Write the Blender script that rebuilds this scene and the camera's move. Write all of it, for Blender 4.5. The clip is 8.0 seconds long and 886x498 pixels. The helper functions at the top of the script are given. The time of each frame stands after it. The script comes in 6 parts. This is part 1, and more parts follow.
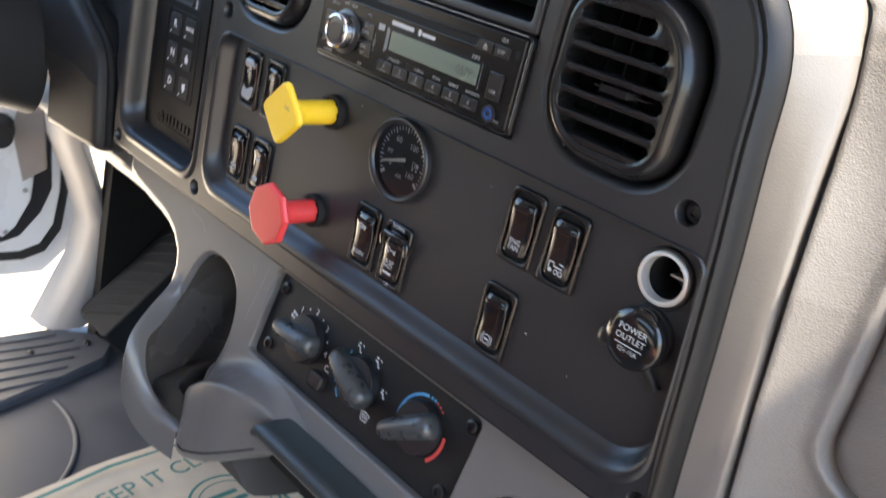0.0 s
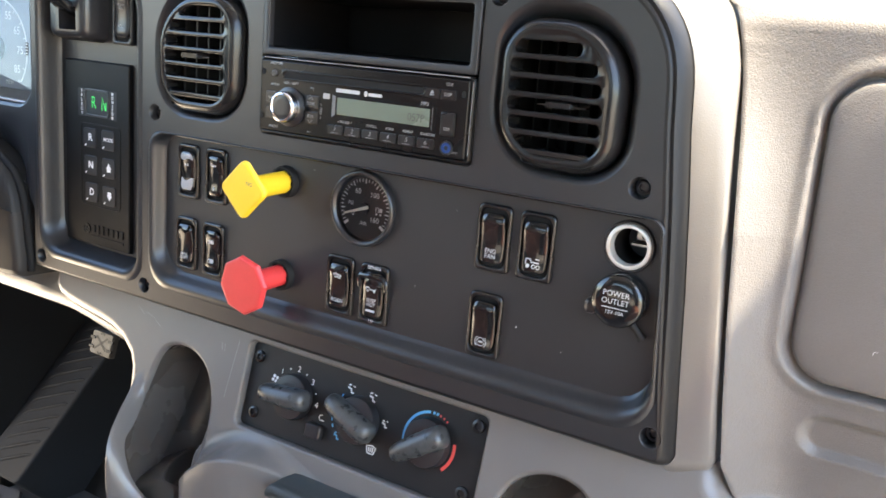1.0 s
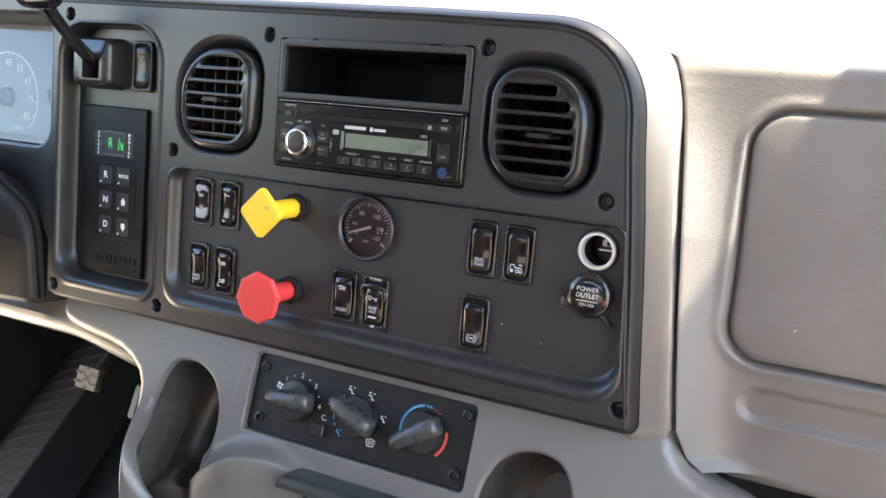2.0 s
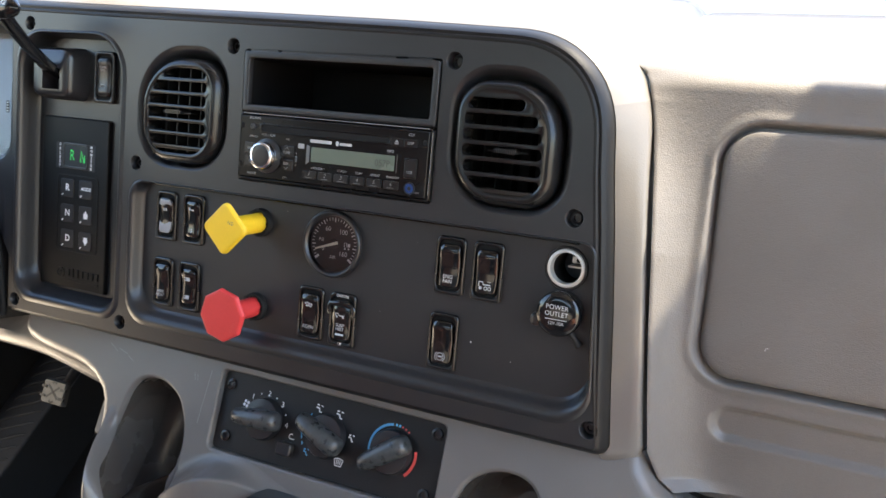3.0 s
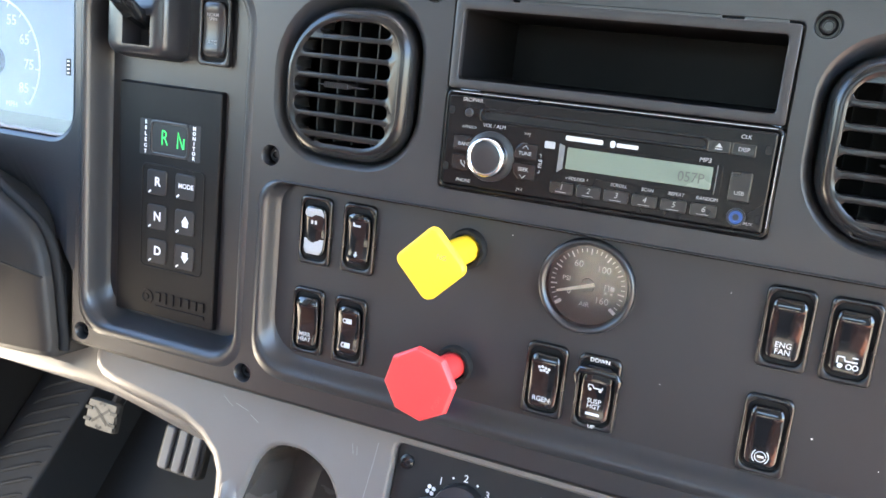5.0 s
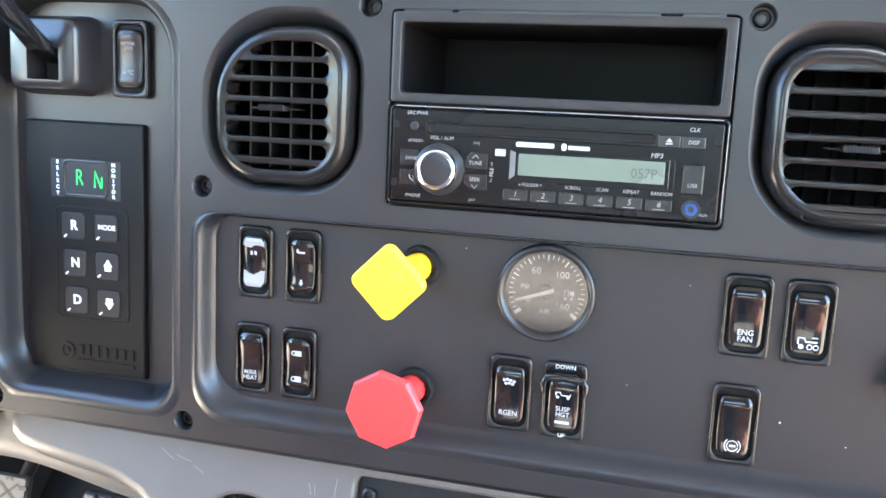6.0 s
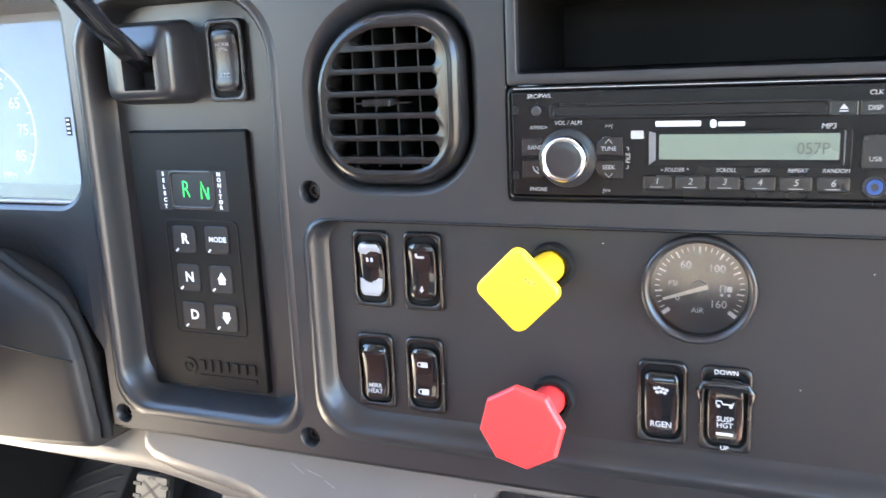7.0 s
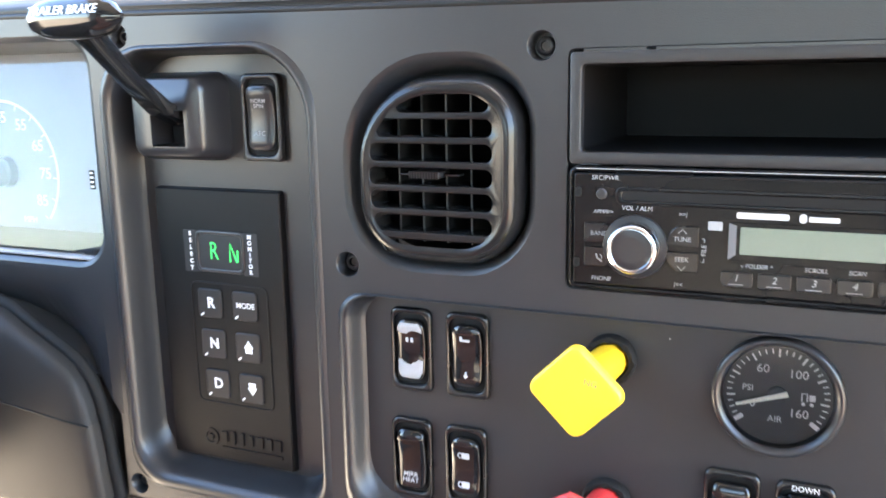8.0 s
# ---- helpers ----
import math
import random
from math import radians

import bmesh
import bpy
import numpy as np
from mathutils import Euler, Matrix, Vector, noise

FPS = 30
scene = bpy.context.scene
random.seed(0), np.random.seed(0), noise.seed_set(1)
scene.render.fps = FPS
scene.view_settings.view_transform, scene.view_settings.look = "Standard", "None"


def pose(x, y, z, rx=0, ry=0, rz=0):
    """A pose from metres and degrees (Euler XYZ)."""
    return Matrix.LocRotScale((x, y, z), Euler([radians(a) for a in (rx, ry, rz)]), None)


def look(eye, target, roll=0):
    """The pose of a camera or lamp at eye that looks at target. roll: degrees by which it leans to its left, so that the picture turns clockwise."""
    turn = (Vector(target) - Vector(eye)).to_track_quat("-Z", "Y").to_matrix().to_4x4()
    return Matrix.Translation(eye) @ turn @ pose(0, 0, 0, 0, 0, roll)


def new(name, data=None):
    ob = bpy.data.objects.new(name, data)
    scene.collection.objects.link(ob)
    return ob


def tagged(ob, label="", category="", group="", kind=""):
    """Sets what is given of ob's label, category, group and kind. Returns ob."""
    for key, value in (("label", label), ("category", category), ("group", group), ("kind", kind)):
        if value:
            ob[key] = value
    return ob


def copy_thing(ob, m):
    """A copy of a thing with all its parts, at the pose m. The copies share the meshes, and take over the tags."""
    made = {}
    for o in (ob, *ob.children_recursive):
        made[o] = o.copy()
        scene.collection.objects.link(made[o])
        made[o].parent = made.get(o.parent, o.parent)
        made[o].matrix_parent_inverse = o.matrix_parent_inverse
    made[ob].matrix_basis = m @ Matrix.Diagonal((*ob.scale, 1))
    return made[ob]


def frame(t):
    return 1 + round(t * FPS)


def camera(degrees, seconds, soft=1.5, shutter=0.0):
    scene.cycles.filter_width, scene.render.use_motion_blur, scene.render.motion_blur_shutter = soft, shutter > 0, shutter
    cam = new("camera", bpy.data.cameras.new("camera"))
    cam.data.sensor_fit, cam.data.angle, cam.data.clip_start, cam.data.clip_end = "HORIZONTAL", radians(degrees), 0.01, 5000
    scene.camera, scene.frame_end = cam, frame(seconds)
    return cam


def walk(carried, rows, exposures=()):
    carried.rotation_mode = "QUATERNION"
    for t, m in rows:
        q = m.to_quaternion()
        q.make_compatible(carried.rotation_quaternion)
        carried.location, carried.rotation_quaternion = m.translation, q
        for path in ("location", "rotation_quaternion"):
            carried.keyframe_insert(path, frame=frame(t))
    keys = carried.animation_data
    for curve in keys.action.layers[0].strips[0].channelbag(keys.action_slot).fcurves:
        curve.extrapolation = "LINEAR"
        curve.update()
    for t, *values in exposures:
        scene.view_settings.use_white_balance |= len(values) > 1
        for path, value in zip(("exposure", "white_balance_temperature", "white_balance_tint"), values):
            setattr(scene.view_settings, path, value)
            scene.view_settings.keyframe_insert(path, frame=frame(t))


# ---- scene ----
cam = camera(54.7, 8.0, soft=1.5, shutter=0.25)
PATH = [
    (0, 0.3967, -0.3823, 0.1490, 69.35, -13.47, 46.12),
    (0.2, 0.3697, -0.4055, 0.1536, 71.87, -10.54, 41.10),
    (0.5, 0.3788, -0.4300, 0.1496, 75.51, -6.57, 35.14),
    (0.7, 0.3860, -0.4536, 0.1355, 76.23, -5.05, 33.44),
    (1, 0.3757, -0.5036, 0.1213, 76.85, -4.77, 31.79),
    (1.2, 0.3686, -0.5306, 0.1076, 77.77, -4.98, 31.51),
    (1.5, 0.3806, -0.5713, 0.1012, 79.37, -5.13, 30.50),
    (1.7, 0.3856, -0.6088, 0.0900, 81.79, -5.34, 28.20),
    (2.8, 0.4066, -0.6346, 0.1068, 81.86, -5.04, 26.53),
    (3, 0.3945, -0.6068, 0.1048, 82.07, -5.11, 26.01),
    (3.2, 0.3730, -0.5921, 0.1006, 82.07, -5.02, 25.06),
    (3.5, 0.3644, -0.5773, 0.1040, 82.31, -4.72, 24.34),
    (3.7, 0.3655, -0.5579, 0.1257, 81.99, -4.46, 24.62),
    (4, 0.3301, -0.5416, 0.1316, 80.59, -4.42, 25.36),
    (4.2, 0.2931, -0.5188, 0.1284, 79.48, -4.79, 26.19),
    (4.5, 0.2082, -0.4771, 0.1234, 77.79, -5.68, 26.60),
    (4.7, 0.1513, -0.4766, 0.1254, 76.69, -5.83, 25.90),
    (5.8, 0.0713, -0.4976, 0.1043, 81.29, -3.34, 15.55),
    (6, 0.0644, -0.4834, 0.1017, 80.90, -2.76, 15.09),
    (6.2, 0.0676, -0.4549, 0.0882, 81.13, -2.29, 16.35),
    (6.5, 0.0626, -0.4472, 0.1058, 79.07, -0.05, 18.27),
    (6.7, 0.0421, -0.4473, 0.1185, 78.05, 1.07, 19.57),
    (7, 0.0419, -0.4329, 0.1196, 77.67, 2.41, 22.04),
    (7.2, 0.0489, -0.4227, 0.1307, 77.60, 2.35, 23.30),
    (7.5, 0.0385, -0.4274, 0.1450, 77.45, 2.44, 23.06),
    (7.7, 0.0336, -0.4387, 0.1445, 78.89, 1.63, 23.87),
    (8, 0.0113, -0.3949, 0.1477, 78.57, 0.98, 23.76),
]
walk(cam, [(row[0], pose(*row[1:])) for row in PATH], exposures=[(0.0, 3.00, 6450, 8), (0.5, 3.60, 6700, 7), (1.0, 3.58, 6700, 7), (1.5, 3.62, 6700, 7), (3.0, 2.95, 6650, 7), (4.0, 2.85, 6650, 7), (4.7, 4.10, 6400, 6), (6.0, 4.64, 6000, 5), (6.5, 4.68, 5950, 6), (7.0, 4.52, 6250, 7), (8.0, 4.46, 6450, 7)])

# ---- light ----
SUN_DIR = Vector((0.38, -0.036, 0.92)).normalized()
world = bpy.data.worlds.new("world")
scene.world = world
world.use_nodes = True
wn = world.node_tree.nodes
sky = wn.new("ShaderNodeTexSky")
sky.sky_type, sky.sun_disc = "NISHITA", False
sky.sun_elevation, sky.sun_rotation = math.asin(SUN_DIR.z), math.atan2(SUN_DIR.x, SUN_DIR.y)
world.node_tree.links.new(sky.outputs[0], wn["Background"].inputs[0])
wn["Background"].inputs[1].default_value = 0.145
sun_data = bpy.data.lights.new("sun", "SUN")
sun_data.energy, sun_data.angle, sun_data.color = 3.4, radians(0.5), (1.0, 0.87, 0.68)
sun = new("sun", sun_data)
sun.matrix_world = look(SUN_DIR * 20, (0, 0, 0))

# daylight off the sunlit yard, in the low front corner of the driver's door opening
door_light = bpy.data.lights.new("door_daylight", "AREA")
door_light.shape, door_light.size, door_light.size_y = "RECTANGLE", 0.28, 0.26
door_light.energy, door_light.color = 0.34, (1.0, 0.82, 0.62)
new("door_daylight", door_light).matrix_world = look((-0.895, -0.05, -0.44), (0.0, 0.05, -0.36))


# ---- materials ----
def material(name, colour, rough=0.5, metal=0.0, grain=900.0, bump=0.0, vary=0.12, patch=14.0, coat=0.0, specular=0.5, wear=0.08, bump_dist=0.0004):
    """A surface with fine grain relief, and colour and gloss that vary at two scales."""
    m = bpy.data.materials.new(name)
    m.use_nodes = True
    n, l = m.node_tree.nodes, m.node_tree.links
    b = n["Principled BSDF"]
    b.inputs["Metallic"].default_value = metal
    b.inputs["Coat Weight"].default_value = coat
    b.inputs["Coat Roughness"].default_value = 0.12
    b.inputs["Specular IOR Level"].default_value = specular
    co = n.new("ShaderNodeTexCoord")
    fine, broad = n.new("ShaderNodeTexNoise"), n.new("ShaderNodeTexNoise")
    fine.inputs["Scale"].default_value, fine.inputs["Detail"].default_value = grain, 3.0
    broad.inputs["Scale"].default_value, broad.inputs["Detail"].default_value = patch, 6.0
    for t in (fine, broad):
        l.new(co.outputs["Object"], t.inputs["Vector"])
    mixed = n.new("ShaderNodeMath")
    mixed.operation = "MULTIPLY_ADD"
    mixed.inputs[1].default_value = 0.35
    l.new(fine.outputs["Fac"], mixed.inputs[0])
    l.new(broad.outputs["Fac"], mixed.inputs[2])
    ramp = n.new("ShaderNodeMapRange")
    ramp.inputs["From Min"].default_value, ramp.inputs["From Max"].default_value = 0.45, 0.95
    ramp.inputs["To Min"].default_value, ramp.inputs["To Max"].default_value = 1 - vary, 1 + vary
    l.new(mixed.outputs[0], ramp.inputs[0])
    tint = n.new("ShaderNodeMix")
    tint.data_type, tint.blend_type = "RGBA", "MULTIPLY"
    tint.inputs[0].default_value = 1.0
    tint.inputs[6].default_value = (*colour, 1)
    l.new(ramp.outputs[0], tint.inputs[7])
    l.new(tint.outputs[2], b.inputs["Base Color"])
    gloss = n.new("ShaderNodeMapRange")
    gloss.inputs["From Min"].default_value, gloss.inputs["From Max"].default_value = 0.3, 0.7
    gloss.inputs["To Min"].default_value, gloss.inputs["To Max"].default_value = max(rough - wear, 0.02), min(rough + wear, 1)
    l.new(broad.outputs["Fac"], gloss.inputs[0])
    l.new(gloss.outputs[0], b.inputs["Roughness"])
    if bump:
        bp = n.new("ShaderNodeBump")
        bp.inputs["Strength"].default_value, bp.inputs["Distance"].default_value = bump, bump_dist
        l.new(fine.outputs["Fac"], bp.inputs["Height"])
        l.new(bp.outputs[0], b.inputs["Normal"])
    return m


def leather(name, colour, rough):
    """Moulded dash skin with a leather grain."""
    m = material(name, colour, rough, bump=0.0, vary=0.10)
    n, l = m.node_tree.nodes, m.node_tree.links
    co = n.new("ShaderNodeTexCoord")
    cells, soft = n.new("ShaderNodeTexVoronoi"), n.new("ShaderNodeTexNoise")
    cells.feature = "DISTANCE_TO_EDGE"
    cells.inputs["Scale"].default_value = 620.0
    soft.inputs["Scale"].default_value = 260.0
    l.new(co.outputs["Object"], soft.inputs["Vector"])
    warp = n.new("ShaderNodeMix")
    warp.data_type = "VECTOR"
    warp.inputs[0].default_value = 0.0025
    l.new(co.outputs["Object"], warp.inputs[4])
    l.new(soft.outputs["Color"], warp.inputs[5])
    l.new(warp.outputs[1], cells.inputs["Vector"])
    cap = n.new("ShaderNodeMath")
    cap.operation = "MINIMUM"
    cap.inputs[1].default_value = 0.22
    l.new(cells.outputs["Distance"], cap.inputs[0])
    add = n.new("ShaderNodeMath")
    add.operation = "MULTIPLY_ADD"
    add.inputs[1].default_value = 2.0
    l.new(cap.outputs[0], add.inputs[0])
    l.new(soft.outputs["Fac"], add.inputs[2])
    bp = n.new("ShaderNodeBump")
    bp.inputs["Strength"].default_value, bp.inputs["Distance"].default_value = 0.55, 0.0004
    l.new(add.outputs[0], bp.inputs["Height"])
    l.new(bp.outputs[0], n["Principled BSDF"].inputs["Normal"])
    return m


def glowing(name, colour, strength):
    m = bpy.data.materials.new(name)
    m.use_nodes = True
    b = m.node_tree.nodes["Principled BSDF"]
    b.inputs["Base Color"].default_value = (*colour, 1)
    b.inputs["Emission Color"].default_value = (*colour, 1)
    b.inputs["Emission Strength"].default_value = strength
    return m


def glass(name, tint=(1, 1, 1), rough=0.0, ior=1.75, shine_tint=(0.8, 0.8, 0.8)):
    m = bpy.data.materials.new(name)
    m.use_nodes = True
    n, l = m.node_tree.nodes, m.node_tree.links
    n.remove(n["Principled BSDF"])
    clear, shine, mix, fr = n.new("ShaderNodeBsdfTransparent"), n.new("ShaderNodeBsdfGlossy"), n.new("ShaderNodeMixShader"), n.new("ShaderNodeFresnel")
    clear.inputs[0].default_value = (*tint, 1)
    shine.inputs["Roughness"].default_value = rough
    shine.inputs["Color"].default_value = (*shine_tint, 1)
    fr.inputs["IOR"].default_value = ior
    l.new(fr.outputs[0], mix.inputs[0])
    l.new(clear.outputs[0], mix.inputs[1])
    l.new(shine.outputs[0], mix.inputs[2])
    l.new(mix.outputs[0], n["Material Output"].inputs[0])
    return m


BLACK = material("black_trim_plastic", (0.0180, 0.0188, 0.0210), 0.35, grain=1400, bump=0.25, vary=0.10, bump_dist=0.0003, wear=0.02)
INSERT = material("black_panel_plastic", (0.015, 0.015, 0.0165), 0.46, grain=1700, bump=0.22, vary=0.08, bump_dist=0.0003, wear=0.03)
RIM = material("black_rim_plastic", (0.012, 0.0118, 0.0122), 0.44, grain=1400, bump=0.25, vary=0.10, bump_dist=0.0003, wear=0.02, specular=0.26)
GLOSS = material("glossy_black_plastic", (0.008, 0.008, 0.0085), 0.13, grain=300, vary=0.15, coat=0.2, wear=0.02)
SATIN = material("satin_black_plastic", (0.016, 0.016, 0.018), 0.30, grain=900, bump=0.1, vary=0.12, wear=0.03)
DARK = material("dark_cavity_plastic", (0.010, 0.010, 0.010), 0.7, vary=0.2, specular=0.2)
TAUPE = material("taupe_dash_plastic", (0.131, 0.122, 0.114), 0.31, grain=1100, bump=0.3, vary=0.07, bump_dist=0.0004, wear=0.03)
SKIN = leather("taupe_dash_skin", (0.128, 0.119, 0.113), 0.44)
YELLOW = material("yellow_plastic", (0.82, 0.53, 0.025), 0.38, grain=500, bump=0.08, vary=0.06)
RED = material("red_plastic", (0.62, 0.045, 0.045), 0.36, grain=500, bump=0.08, vary=0.08)
WHITE = material("white_print", (0.78, 0.78, 0.78), 0.5, vary=0.08)
GREY_INK = material("grey_print", (0.30, 0.30, 0.31), 0.5, vary=0.08)
DIM_INK = material("dim_print", (0.30, 0.30, 0.305), 0.5, vary=0.08)
FAINT_INK = material("faint_print", (0.12, 0.12, 0.125), 0.5, vary=0.08)
CHROME = material("chrome", (0.60, 0.60, 0.61), 0.20, metal=1.0, vary=0.05, wear=0.06)
STEEL = material("zinc_steel", (0.42, 0.42, 0.40), 0.35, metal=1.0, vary=0.15)
BLUE_INK = material("blue_print", (0.10, 0.36, 0.62), 0.5, vary=0.05)
RED_INK = material("red_print", (0.62, 0.07, 0.06), 0.5, vary=0.05)
BLUE = material("blue_plastic", (0.012, 0.045, 0.17), 0.3, vary=0.05)
LCD = material("lcd_panel", (0.12, 0.15, 0.12), 0.25, vary=0.05, coat=0.3)
LCD_INK = material("lcd_segments", (0.045, 0.055, 0.045), 0.3, vary=0.05)
GREEN_GLOW = glowing("green_segments", (0.04, 0.55, 0.10), 0.11)
PANE = glass("clear_pane")
TINTED = glass("tinted_pane", (0.76, 0.77, 0.78))
RUBBER = material("grey_floor_rubber", (0.075, 0.080, 0.092), 0.55, grain=700, bump=0.35, vary=0.15)
BLACK_RUBBER = material("black_rubber", (0.006, 0.006, 0.006), 0.65, grain=700, bump=0.2)
PAPER = material("kraft_paper", (0.66, 0.57, 0.44), 0.8, grain=260, bump=0.3, vary=0.10)
TEAL_INK = material("teal_print", (0.07, 0.22, 0.20), 0.8, vary=0.1)
CLOTH = material("grey_headliner", (0.34, 0.335, 0.325), 0.9, grain=800, bump=0.4)
REAR_TRIM = material("dark_rear_trim", (0.13, 0.125, 0.12), 0.85, grain=800, bump=0.4)
# red-brown of the unseen blocks that throw warm bounce at the dash
WARM_BOUNCE = material("red_brown_bounce", (0.36, 0.135, 0.080), 0.5, grain=600, bump=0.2)
PAINT = material("white_cab_paint", (0.72, 0.71, 0.69), 0.3, vary=0.04, coat=0.4)
JAMB = material("light_grey_trim", (0.40, 0.37, 0.34), 0.5, vary=0.06)
CONCRETE = material("pale_concrete", (0.42, 0.345, 0.255), 0.9, grain=30, bump=0.3, vary=0.12, patch=0.6)
DIAL = material("dial_face", (0.014, 0.014, 0.015), 0.5, vary=0.05)
NEEDLE = material("needle_paint", (0.82, 0.78, 0.66), 0.5, vary=0.05)
RED_NEEDLE = material("red_needle_paint", (0.7, 0.12, 0.08), 0.5, vary=0.05)
CLEAR_GREY = material("grey_knob_plastic", (0.046, 0.049, 0.050), 0.33, grain=420, vary=0.34, patch=110.0, coat=0.08, wear=0.14)
VENT = material("vent_black_plastic", (0.0105, 0.0105, 0.0110), 0.22, grain=1200, bump=0.06, vary=0.1, specular=0.34, wear=0.02)
# darker than the cubby's frame: the inner shade is put into the colour
CAVITY = material("shaded_cubby_black", (0.0056, 0.0056, 0.0062), 0.5, vary=0.15, specular=0.12, wear=0.03)
PRINT_BLACK = material("deep_black_plastic", (0.0055, 0.0055, 0.006), 0.5, grain=1200, bump=0.1, vary=0.12)
SHROUD = material("column_cover_plastic", (0.017, 0.0168, 0.0168), 0.55, grain=1300, bump=0.25, vary=0.10, specular=0.3)
LOWER_COVER = material("lower_column_plastic", (0.025, 0.0222, 0.0200), 0.50, grain=1300, bump=0.25, vary=0.10, specular=0.3)
GAUGE_PANE = glass("gauge_pane", rough=0.10, ior=1.7)
GAUGE_COVER = glass("cluster_cover", ior=1.5)
FRAME = material("black_switch_frame", (0.0075, 0.0075, 0.008), 0.27, grain=900, bump=0.1, vary=0.12)
PAD = material("black_keypad_plastic", (0.0050, 0.0050, 0.0052), 0.46, grain=1500, bump=0.2, vary=0.10, specular=0.20)
PALE_INK = material("pale_print", (0.46, 0.46, 0.47), 0.5, vary=0.08)
DARK_RUBBER = material("dark_foot_rubber", (0.017, 0.018, 0.020), 0.7, grain=700, bump=0.3, vary=0.15, specular=0.12)
# console taupe darkened: the cup recess's shade is put into the colour
NICHE = material("shaded_cup_taupe", (0.068, 0.058, 0.050), 0.27, grain=1100, bump=0.2, vary=0.10)
PLATE = material("black_heater_plastic", (0.0080, 0.0080, 0.0085), 0.46, grain=1700, bump=0.22, vary=0.08, bump_dist=0.0003, wear=0.03, specular=0.36)
CUP_BASE = material("dark_cup_plastic", (0.060, 0.055, 0.050), 0.38, grain=1100, bump=0.2, vary=0.12)
RADIO = material("black_radio_face", (0.0052, 0.0052, 0.0056), 0.25, grain=400, vary=0.15, specular=0.22, wear=0.05)




# ---- builders ----
from mathutils import geometry


# Panel things are modelled facing the viewer: x right, y up the panel, z out of it; pose(x, y, z, 90) stands them on the dash.
def part(name, bm, mat, parent=None, label="", m=None):
    bmesh.ops.recalc_face_normals(bm, faces=bm.faces)
    for e in bm.edges:
        if len(e.link_faces) == 2 and e.calc_face_angle(0.0) > 0.95:
            e.smooth = False
    me = bpy.data.meshes.new(name)
    bm.to_mesh(me)
    bm.free()
    me.materials.append(mat)
    ob = new(name, me)
    if parent:
        ob.parent = parent
    if m is not None:
        ob.matrix_basis = m
    return tagged(ob, label)


def facing(ob, way):
    """Turn an open sheet's faces towards a direction of its own axes."""
    me = ob.data
    if sum((p.normal * p.area for p in me.polygons), Vector()).dot(Vector(way)) < 0:
        me.flip_normals()
    return ob


def thing(name, label, category, m=None, group="", kind=""):
    ob = new(name)
    ob.empty_display_size = 0.02
    if m is not None:
        ob.matrix_basis = m
    return tagged(ob, label, category, group, kind)


def rr(w, h, r, cx=0.0, cy=0.0, n=6):
    """Rounded rectangle, counter-clockwise; r: one radius or (top right, top left, bottom left, bottom right)."""
    rs = r if isinstance(r, tuple) else (r,) * 4
    pts = []
    for k, (sx, sy) in enumerate(((1, 1), (-1, 1), (-1, -1), (1, -1))):
        q = max(rs[k], 1e-5)
        for i in range(n + 1):
            a = math.pi / 2 * (k + i / n)
            pts.append((cx + sx * (w / 2 - q) + q * math.cos(a), cy + sy * (h / 2 - q) + q * math.sin(a)))
    return pts


def box4(x0, x1, y0, y1, r, n=6):
    return rr(x1 - x0, y1 - y0, r, (x0 + x1) / 2, (y0 + y1) / 2, n)


def circ(r, n=32, cx=0.0, cy=0.0, a0=0.0):
    return [(cx + r * math.cos(a0 + 2 * math.pi * i / n), cy + r * math.sin(a0 + 2 * math.pi * i / n)) for i in range(n)]


def offs(pts, d):
    """A closed outline moved outwards by d (inwards: minus)."""
    out, n = [], len(pts)
    for i, p in enumerate(pts):
        a, b = Vector(pts[i - 1]), Vector(pts[(i + 1) % n])
        p = Vector(p)
        u, v = (p - a), (b - p)
        u = u.normalized() if u.length > 1e-9 else v.normalized()
        v = v.normalized() if v.length > 1e-9 else u
        nu, nv = Vector((u.y, -u.x)), Vector((v.y, -v.x))
        k = nu + nv
        k = k / max(k.length_squared, 0.3) * 2 if k.length > 1e-6 else nu
        out.append(tuple(p + k * d))
    return out


def at_z(pts, z):
    return [(p[0], p[1], z) for p in pts]


def loft(bm, loops, cap0=False, cap1=False, closed=True, smooth=True):
    rows = [[bm.verts.new(p) for p in lp] for lp in loops]
    for a, b in zip(rows, rows[1:]):
        n = len(a)
        for i in range(n if closed else n - 1):
            j = (i + 1) % n
            bm.faces.new((a[i], a[j], b[j], b[i])).smooth = smooth
    for flag, row in ((cap0, rows[0]), (cap1, rows[-1])):
        if flag:
            bm.faces.new(row)
    return rows


def within(p, poly):
    """Whether a 2D point lies inside an outline."""
    hit = False
    for a, b in zip(poly, poly[1:] + poly[:1]):
        if (a[1] > p[1]) != (b[1] > p[1]) and p[0] < (b[0] - a[0]) * (p[1] - a[1]) / (b[1] - a[1]) + a[0]:
            hit = not hit
    return hit


